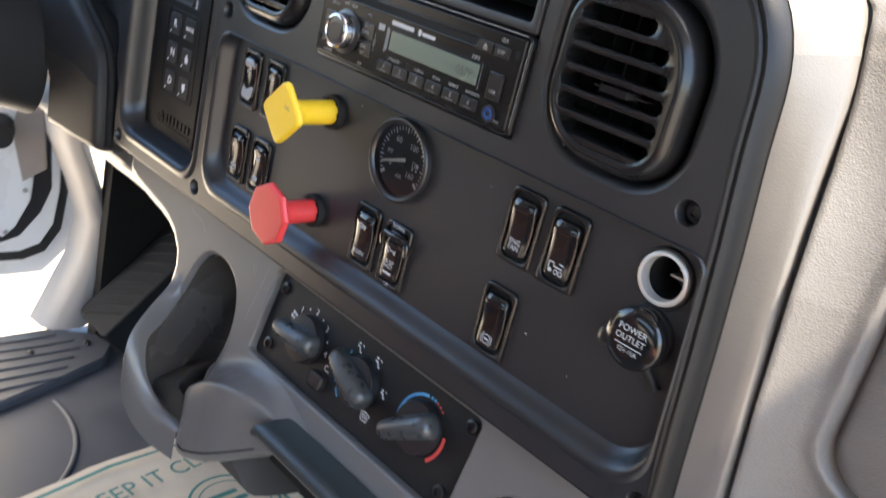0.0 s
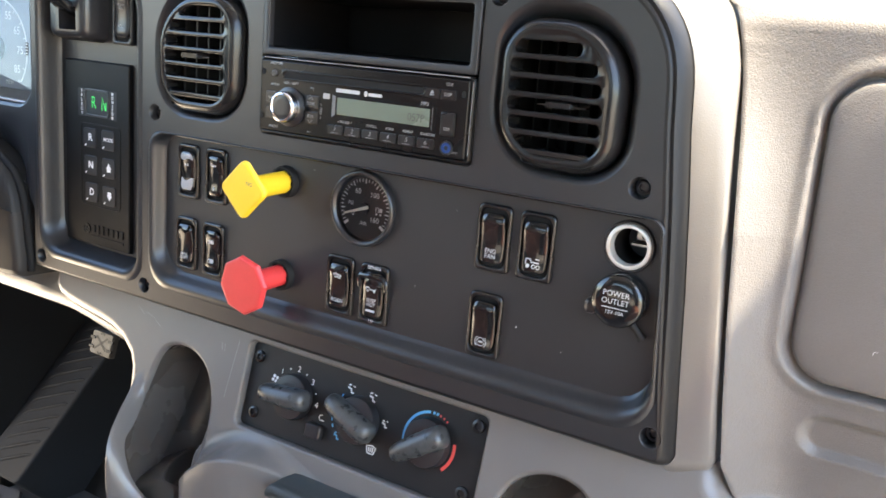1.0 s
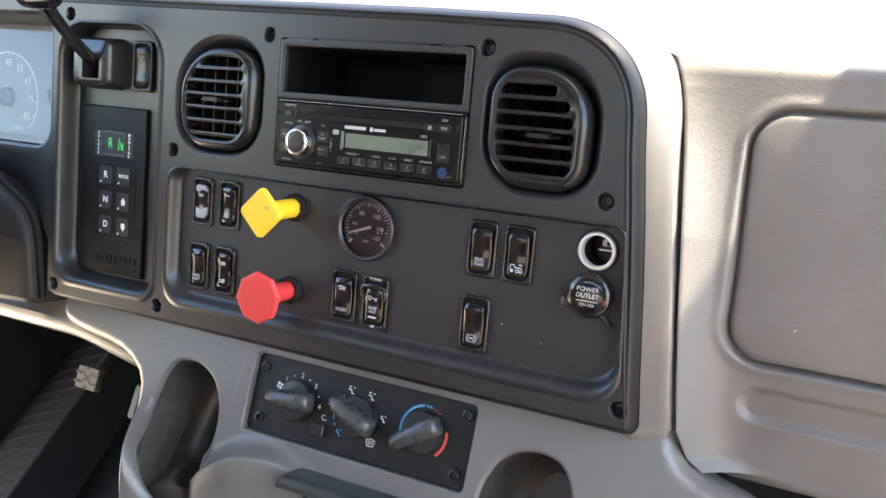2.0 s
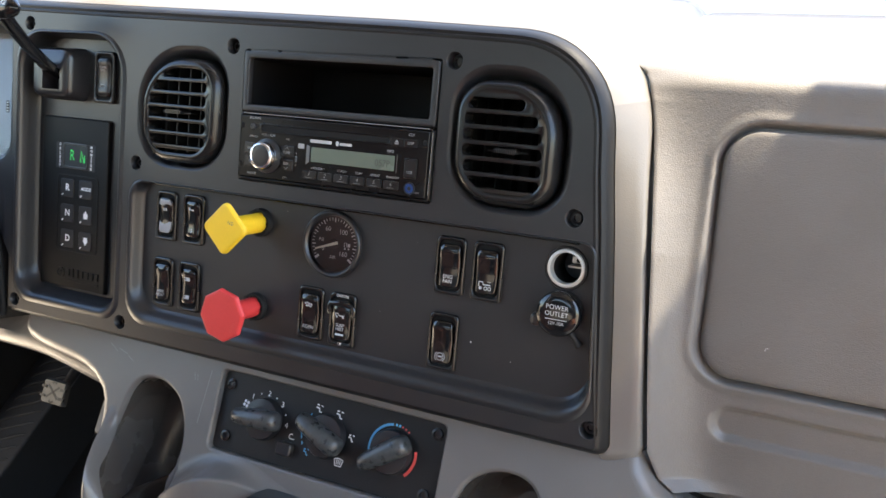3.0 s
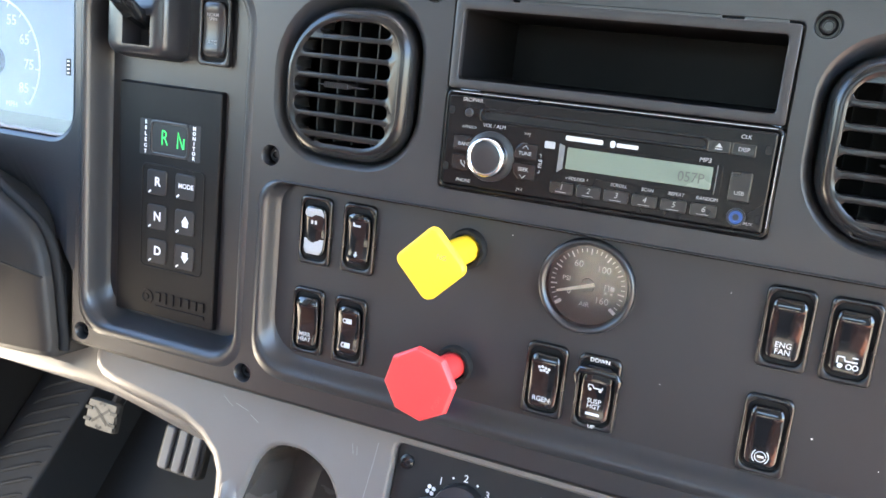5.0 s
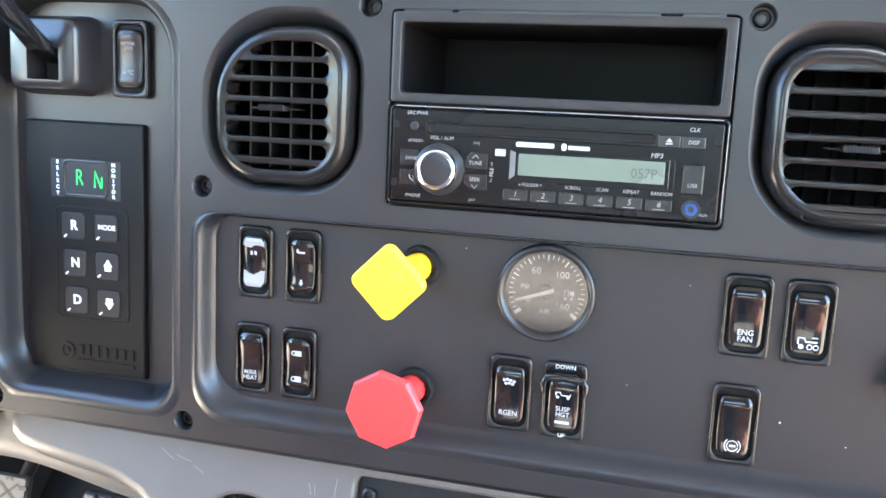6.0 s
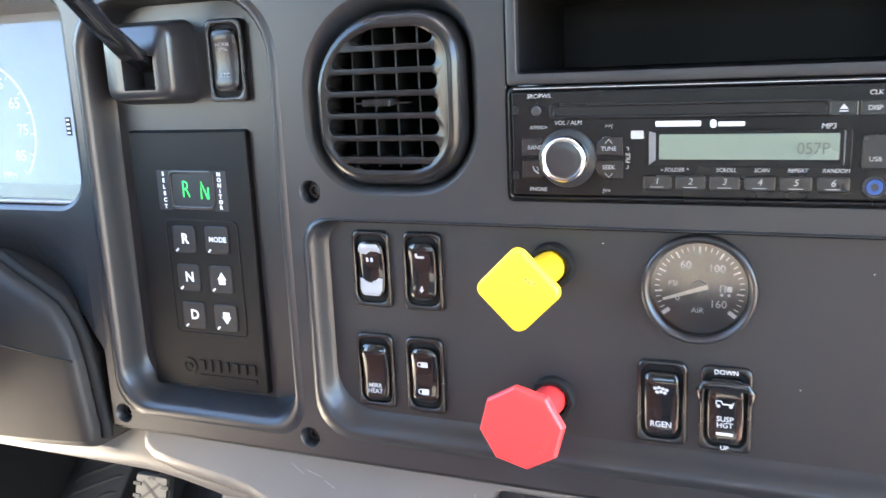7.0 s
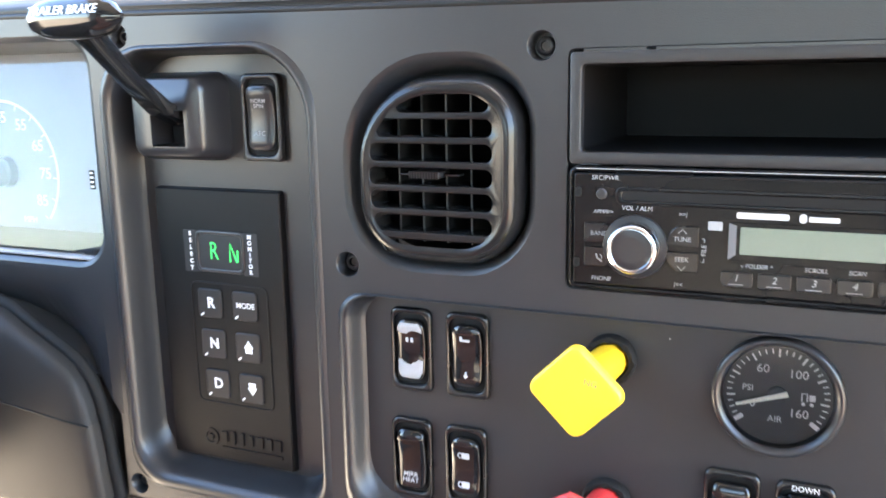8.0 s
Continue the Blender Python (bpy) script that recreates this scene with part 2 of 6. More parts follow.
def fill(bm, rows, step=0.0):
    """A flat face between an outline (the first row) and holes in it; step: spacing of points inside, to bend it later."""
    verts = [v for row in rows for v in row]
    flat = [Vector((v.co.x, v.co.y)) for v in verts]
    edges, n = [], 0
    for row in rows:
        edges += [(n + i, n + (i + 1) % len(row)) for i in range(len(row))]
        n += len(row)
    polys = [[(v.co.x, v.co.y) for v in row] for row in rows]
    if step:
        xs, ys = [p.x for p in flat], [p.y for p in flat]
        for i in range(1, int((max(xs) - min(xs)) / step)):
            for j in range(1, int((max(ys) - min(ys)) / 0.00249)):
                p = (min(xs) + step * i, min(ys) + 0.00249 * j)
                if within(p, polys[0]) and not any(within(p, q) for q in polys[1:]):
                    flat.append(Vector(p))
    pts, _, tris, origin, _, _ = geometry.delaunay_2d_cdt(flat, edges, [], 0, 1e-7)
    made = [verts[o[0]] if o and o[0] < len(verts) else bm.verts.new((p.x, p.y, verts[0].co.z)) for p, o in zip(pts, origin)]
    for t in tris:
        c = sum((pts[i] for i in t), Vector((0, 0))) / len(t)
        if within(c, polys[0]) and not any(within(c, q) for q in polys[1:]):
            bm.faces.new([made[i] for i in t]).smooth = False


def slab(bm, pts, z0, z1, bevel=0.0008, smooth=False):
    """A plate with a bevelled front edge."""
    loft(bm, [at_z(pts, z0), at_z(pts, z1 - bevel), at_z(offs(pts, -bevel * 0.3), z1 - bevel * 0.3), at_z(offs(pts, -bevel), z1)], cap0=True, cap1=True, smooth=smooth)
    return bm


def ring(bm, outer, inner, z0, z1, bevel=0.0008):
    """A flat frame with bevelled edges and an opening through it."""
    loft(bm, [at_z(outer, z0), at_z(outer, z1 - bevel), at_z(offs(outer, -bevel * 0.3), z1 - bevel * 0.3), at_z(offs(outer, -bevel), z1),
              at_z(offs(inner, bevel), z1), at_z(offs(inner, bevel * 0.3), z1 - bevel * 0.3), at_z(inner, z1 - bevel), at_z(inner, z0)], smooth=True)
    return bm


def box(bm, x0, x1, y0, y1, z0, z1, bevel=0.0):
    v = [bm.verts.new(p) for p in ((x0, y0, z0), (x1, y0, z0), (x1, y1, z0), (x0, y1, z0), (x0, y0, z1), (x1, y0, z1), (x1, y1, z1), (x0, y1, z1))]
    fs = [bm.faces.new([v[i] for i in q]) for q in ((3, 2, 1, 0), (4, 5, 6, 7), (0, 1, 5, 4), (1, 2, 6, 5), (2, 3, 7, 6), (3, 0, 4, 7))]
    if bevel:
        es = list({e for f in fs for e in f.edges})
        bmesh.ops.bevel(bm, geom=es, offset=bevel, segments=2, profile=0.5, affect="EDGES")
    return bm


def stroke(bm, pts, w, z=0.0, closed=False):
    """A flat printed line along points."""
    n = len(pts)
    left, right = [], []
    for i, p in enumerate(pts):
        a = Vector(pts[i - 1] if (i or closed) else p)
        b = Vector(pts[(i + 1) % n] if (i < n - 1 or closed) else p)
        d = (b - a).normalized()
        q = Vector((-d.y, d.x)) * w / 2
        left.append(bm.verts.new((p[0] + q.x, p[1] + q.y, z)))
        right.append(bm.verts.new((p[0] - q.x, p[1] - q.y, z)))
    for i in range(n if closed else n - 1):
        j = (i + 1) % n
        bm.faces.new((left[i], right[i], right[j], left[j]))
    return bm


def blob(bm, pts, z=0.0):
    bm.faces.new([bm.verts.new((p[0], p[1], z)) for p in pts])
    return bm


def arc(r, a0, a1, n=16, cx=0.0, cy=0.0):
    return [(cx + r * math.cos(radians(a0 + (a1 - a0) * i / n)), cy + r * math.sin(radians(a0 + (a1 - a0) * i / n))) for i in range(n + 1)]


def tube(bm, path, radii, n=12):
    """A round bar along 3D points."""
    loops = []
    for i, p in enumerate(path):
        a, b = Vector(path[max(i - 1, 0)]), Vector(path[min(i + 1, len(path) - 1)])
        d = (b - a).normalized()
        u = d.cross(Vector((0.13, 0.9, 0.42))).normalized()
        v = d.cross(u)
        r = radii[i] if isinstance(radii, (list, tuple)) else radii
        loops.append([tuple(Vector(p) + u * r * math.cos(2 * math.pi * k / n) + v * r * math.sin(2 * math.pi * k / n)) for k in range(n)])
    loft(bm, loops, cap0=True, cap1=True)
    return bm


def letters(words, size, x, y, z, mat, parent, turn=0.0, align="CENTER", bold=0.0, wide=1.0, name="lettering", lean=0.0):
    """Printed words in the built-in font, as a thin mesh."""
    c = bpy.data.curves.new(name, "FONT")
    c.body, c.size, c.align_x, c.align_y, c.offset, c.shear = words, size, align, "CENTER", bold, lean
    c.space_line = 0.85
    c.resolution_u = 3
    tmp = bpy.data.objects.new("tmp_text", c)
    scene.collection.objects.link(tmp)
    bpy.context.view_layer.update()
    me = bpy.data.meshes.new_from_object(tmp.evaluated_get(bpy.context.evaluated_depsgraph_get()))
    bpy.data.objects.remove(tmp)
    bpy.data.curves.remove(c)
    me.name = name
    me.materials.clear()
    me.materials.append(mat)
    ob = new(name, me)
    ob.parent = parent
    ob.matrix_basis = pose(x, y, z, 0, 0, turn) @ Matrix.Diagonal((wide, 1, 1, 1))
    return ob


def mark(name, mat, parent, draw, z):
    """A printed sign on a face: draw(bm, z) lays its strokes."""
    bm = bmesh.new()
    draw(bm, z)
    return part(name, bm, mat, parent)


# ---- the instrument panel ----
def ease(t):
    t = max(0.0, min(1.0, t))
    return t * t * (3 - 2 * t)


def arc_pts(cx, cy, r, a0, a1, n):
    return [(cx + r * math.cos(radians(a0 + (a1 - a0) * i / n)), cy + r * math.sin(radians(a0 + (a1 - a0) * i / n))) for i in range(n + 1)]


def panel_outline():
    """Right side leans inwards to the top, the upper right corner is a wide arc; the lower left steps up beside the steering column."""
    pts = [(-0.402, -0.124), (-0.399, -0.1275)]
    pts += [(-0.30, -0.1275), (-0.10, -0.1275), (0.10, -0.1275)]
    pts += arc_pts(0.2435, -0.1175, 0.010, -90, 0, 5)
    pts += [(0.2495, -0.075), (0.2445, -0.015), (0.239, 0.04), (0.2335, 0.085)]
    pts += [(0.1465 + 0.0850 * math.cos(a) ** 0.90, 0.102 + 0.0830 * math.sin(a) ** 0.90) for a in [math.pi / 2 * i / 14 for i in range(1, 14)]]
    pts += [(0.1465, 0.1852), (0.05, 0.1885), (-0.10, 0.1915), (-0.25, 0.1940), (-0.45, 0.1985), (-0.80, 0.2000), (-0.80, -0.05), (-0.42, -0.05), (-0.402, -0.068)]
    return pts


SCREWS = [(-0.3700, 0.1735), (-0.1121, 0.1608), (0.1033, 0.1581), (0.2116, 0.0491), (0.2402, -0.1064), (-0.2345, -0.1092), (-0.2212, 0.0481), (-0.3851, -0.1111)]
VENT_L, VENT_R = (-0.1665, 0.1005), (0.1522, 0.0985)
INSERT_Y, KEY_Y = 0.0098, 0.0205


def vent_shape(side, grow=0.0):
    """Vent outline, side -1: the wide corner at the upper left, +1: at the upper right."""
    if side < 0:
        return rr(0.0890 + 2 * grow, 0.0940 + 2 * grow, (0.028 + grow, 0.045 + grow, 0.031 + grow, 0.031 + grow), n=9)
    return rr(0.0835 + 2 * grow, 0.0935 + 2 * grow, (0.043 + grow, 0.026 + grow, 0.036 + grow, 0.025 + grow), n=9)


def shifted(pts, c):
    return [(p[0] + c[0], p[1] + c[1]) for p in pts]


def leaned(p):
    """The opening's right side leans inwards to the top, like the panel's."""
    return p[0] - 0.076 * (p[1] + 0.087) * max(0.0, min(1.0, (p[0] - 0.1) / 0.13)), p[1]


def build_panel():
    root = thing("dashboard_fascia", "black moulded plastic dashboard fascia with rounded openings", "dashboard fascia", pose(0, 0, 0, 90))
    out = panel_outline()
    # rolled edge; along the top and the right side a groove and a low bead run inside it
    wide = [0.6 if i == 11 else 1.0 if 12 <= i <= 32 else 0.0 for i in range(len(out))]

    def curl(mesh):
        """Under the instrument cluster the fascia curls back and under, behind the column cover."""
        for v in mesh.verts:
            v.co.z -= 0.034 * ease((-0.394 - v.co.x) / 0.08) * ease((0.031 - v.co.y) / 0.07)

    def edge(d, extra, z, dip=0.0):
        a, b = offs(out, -d), offs(out, -d - extra)
        return [(p[0] + (q[0] - p[0]) * k, p[1] + (q[1] - p[1]) * k, z - dip * k) for p, q, k in zip(a, b, wide)]

    bm = bmesh.new()
    loft(bm, [at_z(offs(out, 0.0014), -0.022), at_z(offs(out, 0.0010), -0.0145), at_z(offs(out, -0.0004), -0.0098), at_z(offs(out, -0.0022), -0.0056), at_z(offs(out, -0.0044), -0.0024), edge(0.0058, 0.0002, -0.0008), edge(0.0066, 0.0008, -0.0002, 0.0012), edge(0.0068, 0.0016, -0.0001, 0.0014), edge(0.0070, 0.0024, 0.0, -0.0004), edge(0.0072, 0.0036, 0.0, -0.0006), edge(0.0074, 0.0046, 0.0)])
    curl(bm)
    part("outer_rim", bm, RIM, root)
    bm = bmesh.new()
    rows = loft(bm, [edge(0.0074, 0.0046, 0.0), edge(0.0075, 0.0048, 0.0)])
    holes = [rows[-1]]
    # the switch panel's opening: sharp along the top, a broad rolled sill along the bottom
    roll = ((0.0, 0.0), (0.06, 0.0006), (0.14, 0.0014), (0.24, 0.0020), (0.34, 0.0020), (0.44, 0.0012), (0.53, -0.0004), (0.61, -0.0025), (0.69, -0.0049), (0.76, -0.0069), (0.83, -0.0084), (0.90, -0.0094), (0.96, -0.0100), (1.0, -INSERT_Y - 0.001), (1.0, -INSERT_Y - 0.004))
    holes.append(loft(bm, [at_z([leaned(p) for p in box4(-0.2285 + 0.0125 * e, 0.2402 - 0.0040 * e, -0.1070 + 0.0180 * e, 0.0328 - 0.0025 * e, (0.009, 0.016, 0.026, 0.030))], z) for e, z in roll])[0])
    # keypad recess
    holes.append(loft(bm, [at_z(box4(-0.3885 + 0.0125 * e, -0.2370 - 0.0115 * e, -0.1100 + 0.0165 * e, 0.1680 - 0.0065 * e, (0.040, 0.034, 0.024, 0.022), 8), z if z > -0.004 else z * KEY_Y / INSERT_Y) for e, z in roll])[0])
    # vents
    for side, c in ((-1, VENT_L), (1, VENT_R)):
        loops = []
        for t in [i / 6 for i in range(7)]:
            a = t * math.pi / 2
            loops.append(at_z(shifted(vent_shape(side, 0.0092 - 0.0076 * math.sin(a)), (c[0] + 0.0014 * side * math.cos(a), c[1] + 0.0026 * math.cos(a))), -0.016 * (1 - math.cos(a)) ** 0.9))
        loops.append(at_z(shifted(vent_shape(side, 0.0002), (c[0], c[1])), -0.0175))
        holes.append(loft(bm, loops)[0])
    # radio bay
    bay = box4(-0.0985, 0.0928, 0.0458, 0.1585, 0.0025, 3)
    holes.append(loft(bm, [at_z(offs(bay, 0.0008), 0), at_z(offs(bay, 0.0002), -0.0003), at_z(bay, -0.001), at_z(bay, -0.02)])[0])
    # instrument cluster
    clu = box4(-0.775, -0.3975, 0.0355, 0.1720, (0.018, 0.018, 0.022, 0.022), 8)
    holes.append(loft(bm, [at_z(offs(clu, 0.004), 0), at_z(offs(clu, 0.001), -0.001), at_z(clu, -0.004), at_z(offs(clu, -0.004), -0.05), at_z(offs(clu, -0.004), -0.075)])[0])
    # screw wells
    for x, y in SCREWS:
        holes.append(loft(bm, [at_z(circ(0.0072, 20, x, y), 0), at_z(circ(0.0066, 20, x, y), -0.0006), at_z(circ(0.0062, 20, x, y), -0.010)], cap1=True)[0])
    fill(bm, holes, 0.010)
    curl(bm)
    part("fascia_face", bm, BLACK, root)
    bm = bmesh.new()
    slab(bm, box4(-0.3785, -0.2475, -0.0965, 0.1645, (0.038, 0.032, 0.014, 0.012), 8), -KEY_Y - 0.004, -KEY_Y, 0.0005)
    part("keypad_bay", bm, BLACK, root)
    return root


def build_insert():
    root = thing("switch_panel", "matte black flat switch panel set into the dashboard", "switch panel", pose(0, INSERT_Y, 0, 90))
    bm = bmesh.new()
    outer = at_z([leaned(p) for p in box4(-0.224, 0.2385, -0.098, 0.0315, 0.010)], 0)
    rows = [loft(bm, [at_z([leaned(p) for p in box4(-0.224, 0.2385, -0.098, 0.0315, 0.010)], -0.003), outer])[1]]
    for x, y, r in ((0.2075, 0.0105, 0.0135), (-0.0005, 0.0, 0.0262), (-0.078, 0.0088, 0.0085), (-0.0785, -0.068, 0.0085)):
        rows.append(loft(bm, [at_z(circ(r, 40, x, y), 0), at_z(circ(r, 40, x, y), -0.03)], cap1=True)[0])
    fill(bm, rows)
    part("plate", bm, INSERT, root)
    # added beads stand in for the line that the fascia's edge reflects
    bm = bmesh.new()
    tube(bm, [(x, 0.0298 if x < 0.225 else 0.0275, 0.0006) for x in (-0.205, -0.10, 0.0, 0.10, 0.18, 0.215)], 0.0009, 8)
    part("top_glint_bead", bm, GLOSS, root, "thin glossy bead added for the upper edge's reflected line")
    bm = bmesh.new()
    tube(bm, [(*leaned((0.2355, y)), 0.0006) for y in (0.018, 0.0, -0.03, -0.06, -0.078)], 0.0009, 8)
    part("side_glint_bead", bm, GLOSS, root, "thin glossy bead added for the side edge's reflected line")
    # tiny dust flecks stuck to the panel
    bm = bmesh.new()
    for x, y, r in ((0.1349, -0.0607, 0.0006), (0.012, -0.1155, 0.0004), (0.05, -0.05, 0.00025), (-0.05, 0.022, 0.0003), (0.08, 0.012, 0.00025), (0.17, -0.07, 0.0003)):
        blob(bm, circ(r, 7, x, y), 0.0002)
    tagged(part("dust_flecks", bm, WHITE, None, "pale specks of dust on the switch panel", pose(0, INSERT_Y, 0, 90)), category="dust", kind="stuff")


def build_screw():
    root = thing("panel_screw", "black socket-head screw sunk in the panel", "screw", group="panel screws")
    bm = bmesh.new()
    loft(bm, [at_z(circ(0.0046, 20), -0.0098), at_z(circ(0.0046, 20), -0.0068), at_z(circ(0.0040, 20), -0.0060), at_z(circ(0.0024, 20), -0.0060), at_z(circ(0.0022, 20), -0.0080)], cap1=True)
    part("screw_head", bm, SATIN, root)
    return root


# ---- air vents ----
def dense(pts, step):
    """The same closed outline with points at most a step apart."""
    out = []
    for a, b in zip(pts, pts[1:] + pts[:1]):
        n = max(1, math.ceil(math.hypot(b[0] - a[0], b[1] - a[1]) / step))
        out += [(a[0] + (b[0] - a[0]) * i / n, a[1] + (b[1] - a[1]) * i / n) for i in range(n)]
    return out


def build_vent(side, c):
    root = thing("air_vent", "black plastic dashboard air vent with horizontal slots", "air vent", pose(c[0], 0, c[1], 90), group="dashboard air vents")
    bm = bmesh.new()
    sh = vent_shape(side)
    # drum-shaped body: upright flank, broad rounded shoulder, face sunk a little inside it
    shoulder = [(0.0012, -0.018), (0.0010, -0.0065), (0.0005, -0.0018), (-0.0003, 0.0010), (-0.0016, 0.0033), (-0.0036, 0.0050), (-0.0056, 0.0056), (-0.0072, 0.0053), (-0.0084, 0.0044)]
    rows = loft(bm, [at_z(offs(sh, d), z) for d, z in shoulder])
    holes = [rows[-1]]
    lefts = (-0.0205, -0.0320, -0.0360, -0.0365, -0.0360, -0.0345, -0.0300)
    rights = (0.0300, 0.0320, 0.0322, 0.0322, 0.0322, 0.0315, 0.0285)
    slots = []
    if side > 0:
        lefts, rights = (-0.0325, -0.0345, -0.0345, -0.0340, -0.0322, -0.0285, -0.0205), (0.0150, 0.0265, 0.0305, 0.0320, 0.0322, 0.0318, 0.0290)
    for k in range(7):
        y, h = (0.0340 - 0.01215 * k, 0.0098 if k < 6 else 0.0086) if side < 0 else (0.0290 - 0.0119 * k, 0.0094 if k < 6 else 0.0064)
        y += 0.0016 if side > 0 and k == 6 else 0.0
        x0, x1 = lefts[k], rights[k]
        slot = rr(x1 - x0, h, min(0.0042, h * 0.46), (x0 + x1) / 2, y, 5)
        slots.append((x0, x1, y, h))
        holes.append(loft(bm, [at_z(slot, 0.0044), at_z(offs(slot, -0.0003), 0.0042), at_z(offs(slot, -0.0006), 0.0034), at_z(offs(slot, -0.0007), -0.012)])[0])
    fill(bm, holes, 0.006)
    for v in bm.verts:
        if v.co.z > 0.0033:
            v.co.z += 0.0030 * max(0.0, 1 - (v.co.y / 0.047) ** 2) - 0.0012 * (v.co.x / 0.045) ** 2
    for f in bm.faces:
        f.smooth = True
    part("vent_frame", bm, VENT, root)
    bm = bmesh.new()
    loft(bm, [at_z(offs(sh, -0.004), -0.0119), at_z(offs(sh, -0.006), -0.055)], cap1=True)
    part("air_duct", bm, DARK, root, "dark duct behind the slots")
    for x in (-0.0240, -0.0105, 0.0030, 0.0165, 0.0285):
        bm = bmesh.new()
        sx, front = (x, -0.0062) if side < 0 else (-x, -0.0260)
        box(bm, sx - 0.0005, sx + 0.0005, -0.038, 0.038, -0.040, front)
        part("fin", bm, DARK, root)
        if side < 0:
            bm = bmesh.new()
            box(bm, sx - 0.0005, sx + 0.0005, -0.038, 0.038, front, front + 0.0012)
            part("fin_edge", bm, PRINT_BLACK, root)
    bm = bmesh.new()
    tx = -0.0035 * (1 if side < 0 else -1)
    y = slots[3][2]
    slab(bm, rr(0.0170, 0.0034, 0.0008, tx, y + 0.0012), -0.004, 0.0092, 0.0006)
    tab = part("thumb_tab", bm, SATIN, root, "small ribbed thumb tab")
    bm = bmesh.new()
    for i in range(11):
        xx = tx - 0.0075 + 0.0015 * i
        box(bm, xx - 0.0004, xx + 0.0004, y - 0.0006, y + 0.0031, 0.0088, 0.0098)
    part("grip_ribs", bm, VENT, tab)
    bm = bmesh.new()
    box(bm, tx - 0.0165, tx + 0.0165, y + 0.0002, y + 0.0012, -0.004, 0.0035, 0.0003)
    part("tab_vane", bm, VENT, root)
    return root


# ---- rocker switches ----
def build_rocker(w, h, style, frame_mat=FRAME, face_mat=GLOSS):
    """A raised frame round a dark well, and in it a barrel-shaped rocker pressed hollow along its length."""
    root = thing("rocker_switch", "glossy black rocker switch in a rectangular frame", "rocker switch", group="dashboard rocker switches")
    a, b = w * 0.355, (h - 0.0125) / 2
    hole = rr(2 * a + 0.0028, 2 * b + 0.0062, 0.0056)
    bm = bmesh.new()
    o = rr(w, h, (0.0046, 0.0046, 0.0030, 0.0030))
    loft(bm, [at_z(o, -0.001), at_z(o, 0.0016), at_z(offs(o, -0.0005), 0.0026), at_z(offs(o, -0.0013), 0.0030), at_z(offs(hole, 0.0009), 0.0030), at_z(offs(hole, 0.0003), 0.0026), at_z(hole, 0.0016), at_z(hole, 0.0002)])
    part("switch_frame", bm, frame_mat, root)
    bm = bmesh.new()
    blob(bm, offs(hole, 0.0003), 0.00025)
    part("switch_well", bm, DARK, root)
    # outline of the rocker: bowed sides, rounded ends
    corner = 0.0052 if style == "lens" else 0.0036
    base = [(x * (1 - 0.07 * (y / b) ** 2), y) for x, y in dense(rr(2 * a, 2 * b, corner, n=7), 0.0012)]

    def lift(x, y):
        return rocker_height(max(-1.0, min(1.0, y / b)), style) - 0.0004 * (x / a) ** 2 - 0.0012 * (x / a) ** 4

    bm = bmesh.new()
    loops = [at_z(base, -0.001), [(x, y, lift(x, y) - 0.0011) for x, y in base]]
    for k, drop in ((0.975, 0.0004), (0.945, 0.0001), (0.90, 0.0), (0.80, 0.0), (0.66, 0.0), (0.50, 0.0), (0.34, 0.0), (0.18, 0.0), (0.05, 0.0)):
        loops.append([(x * k, y * (1 - (1 - k) * (1.0 if k < 0.9 else a / b)), lift(x * k, y * (1 - (1 - k) * (1.0 if k < 0.9 else a / b))) - drop) for x, y in base])
    loft(bm, loops, cap1=True)
    part("rocker", bm, face_mat, root)
    if style == "wing":
        # a hood with two wings guards the upper end
        bm = bmesh.new()
        arch_line = [(-a - 0.0030, b - 0.0130), (-a - 0.0034, b - 0.0065), (-a - 0.0012, b - 0.0035), (0.0, b - 0.0022), (a + 0.0012, b - 0.0035), (a + 0.0034, b - 0.0065), (a + 0.0030, b - 0.0130)]
        tube(bm, [(x, y, 0.0058 if abs(x) < a else 0.0040) for x, y in arch_line], [0.0012, 0.0024, 0.0027, 0.0024, 0.0027, 0.0024, 0.0012], 10)
        part("guard_hood", bm, GLOSS, root)
    return root


def rocker_height(v, style="lens"):
    """Height of a rocker's face along its length, from the lower end (-1) to the upper (1), where it falls off to a sloping lip."""
    if style == "lens":
        return 0.0034 + 0.0024 * v * v + 0.0003 * v - 0.0022 * max(0.0, (abs(v) - 0.78) / 0.22) ** 1.2
    if style == "wing":
        return 0.0044 + 0.0012 * v + 0.0022 * v * v - 0.0046 * max(0.0, (v - 0.42) / 0.58) ** 1.15
    return 0.0042 + 0.0013 * v + 0.0020 * v * v - 0.0034 * max(0.0, (v - 0.70) / 0.30) ** 1.15


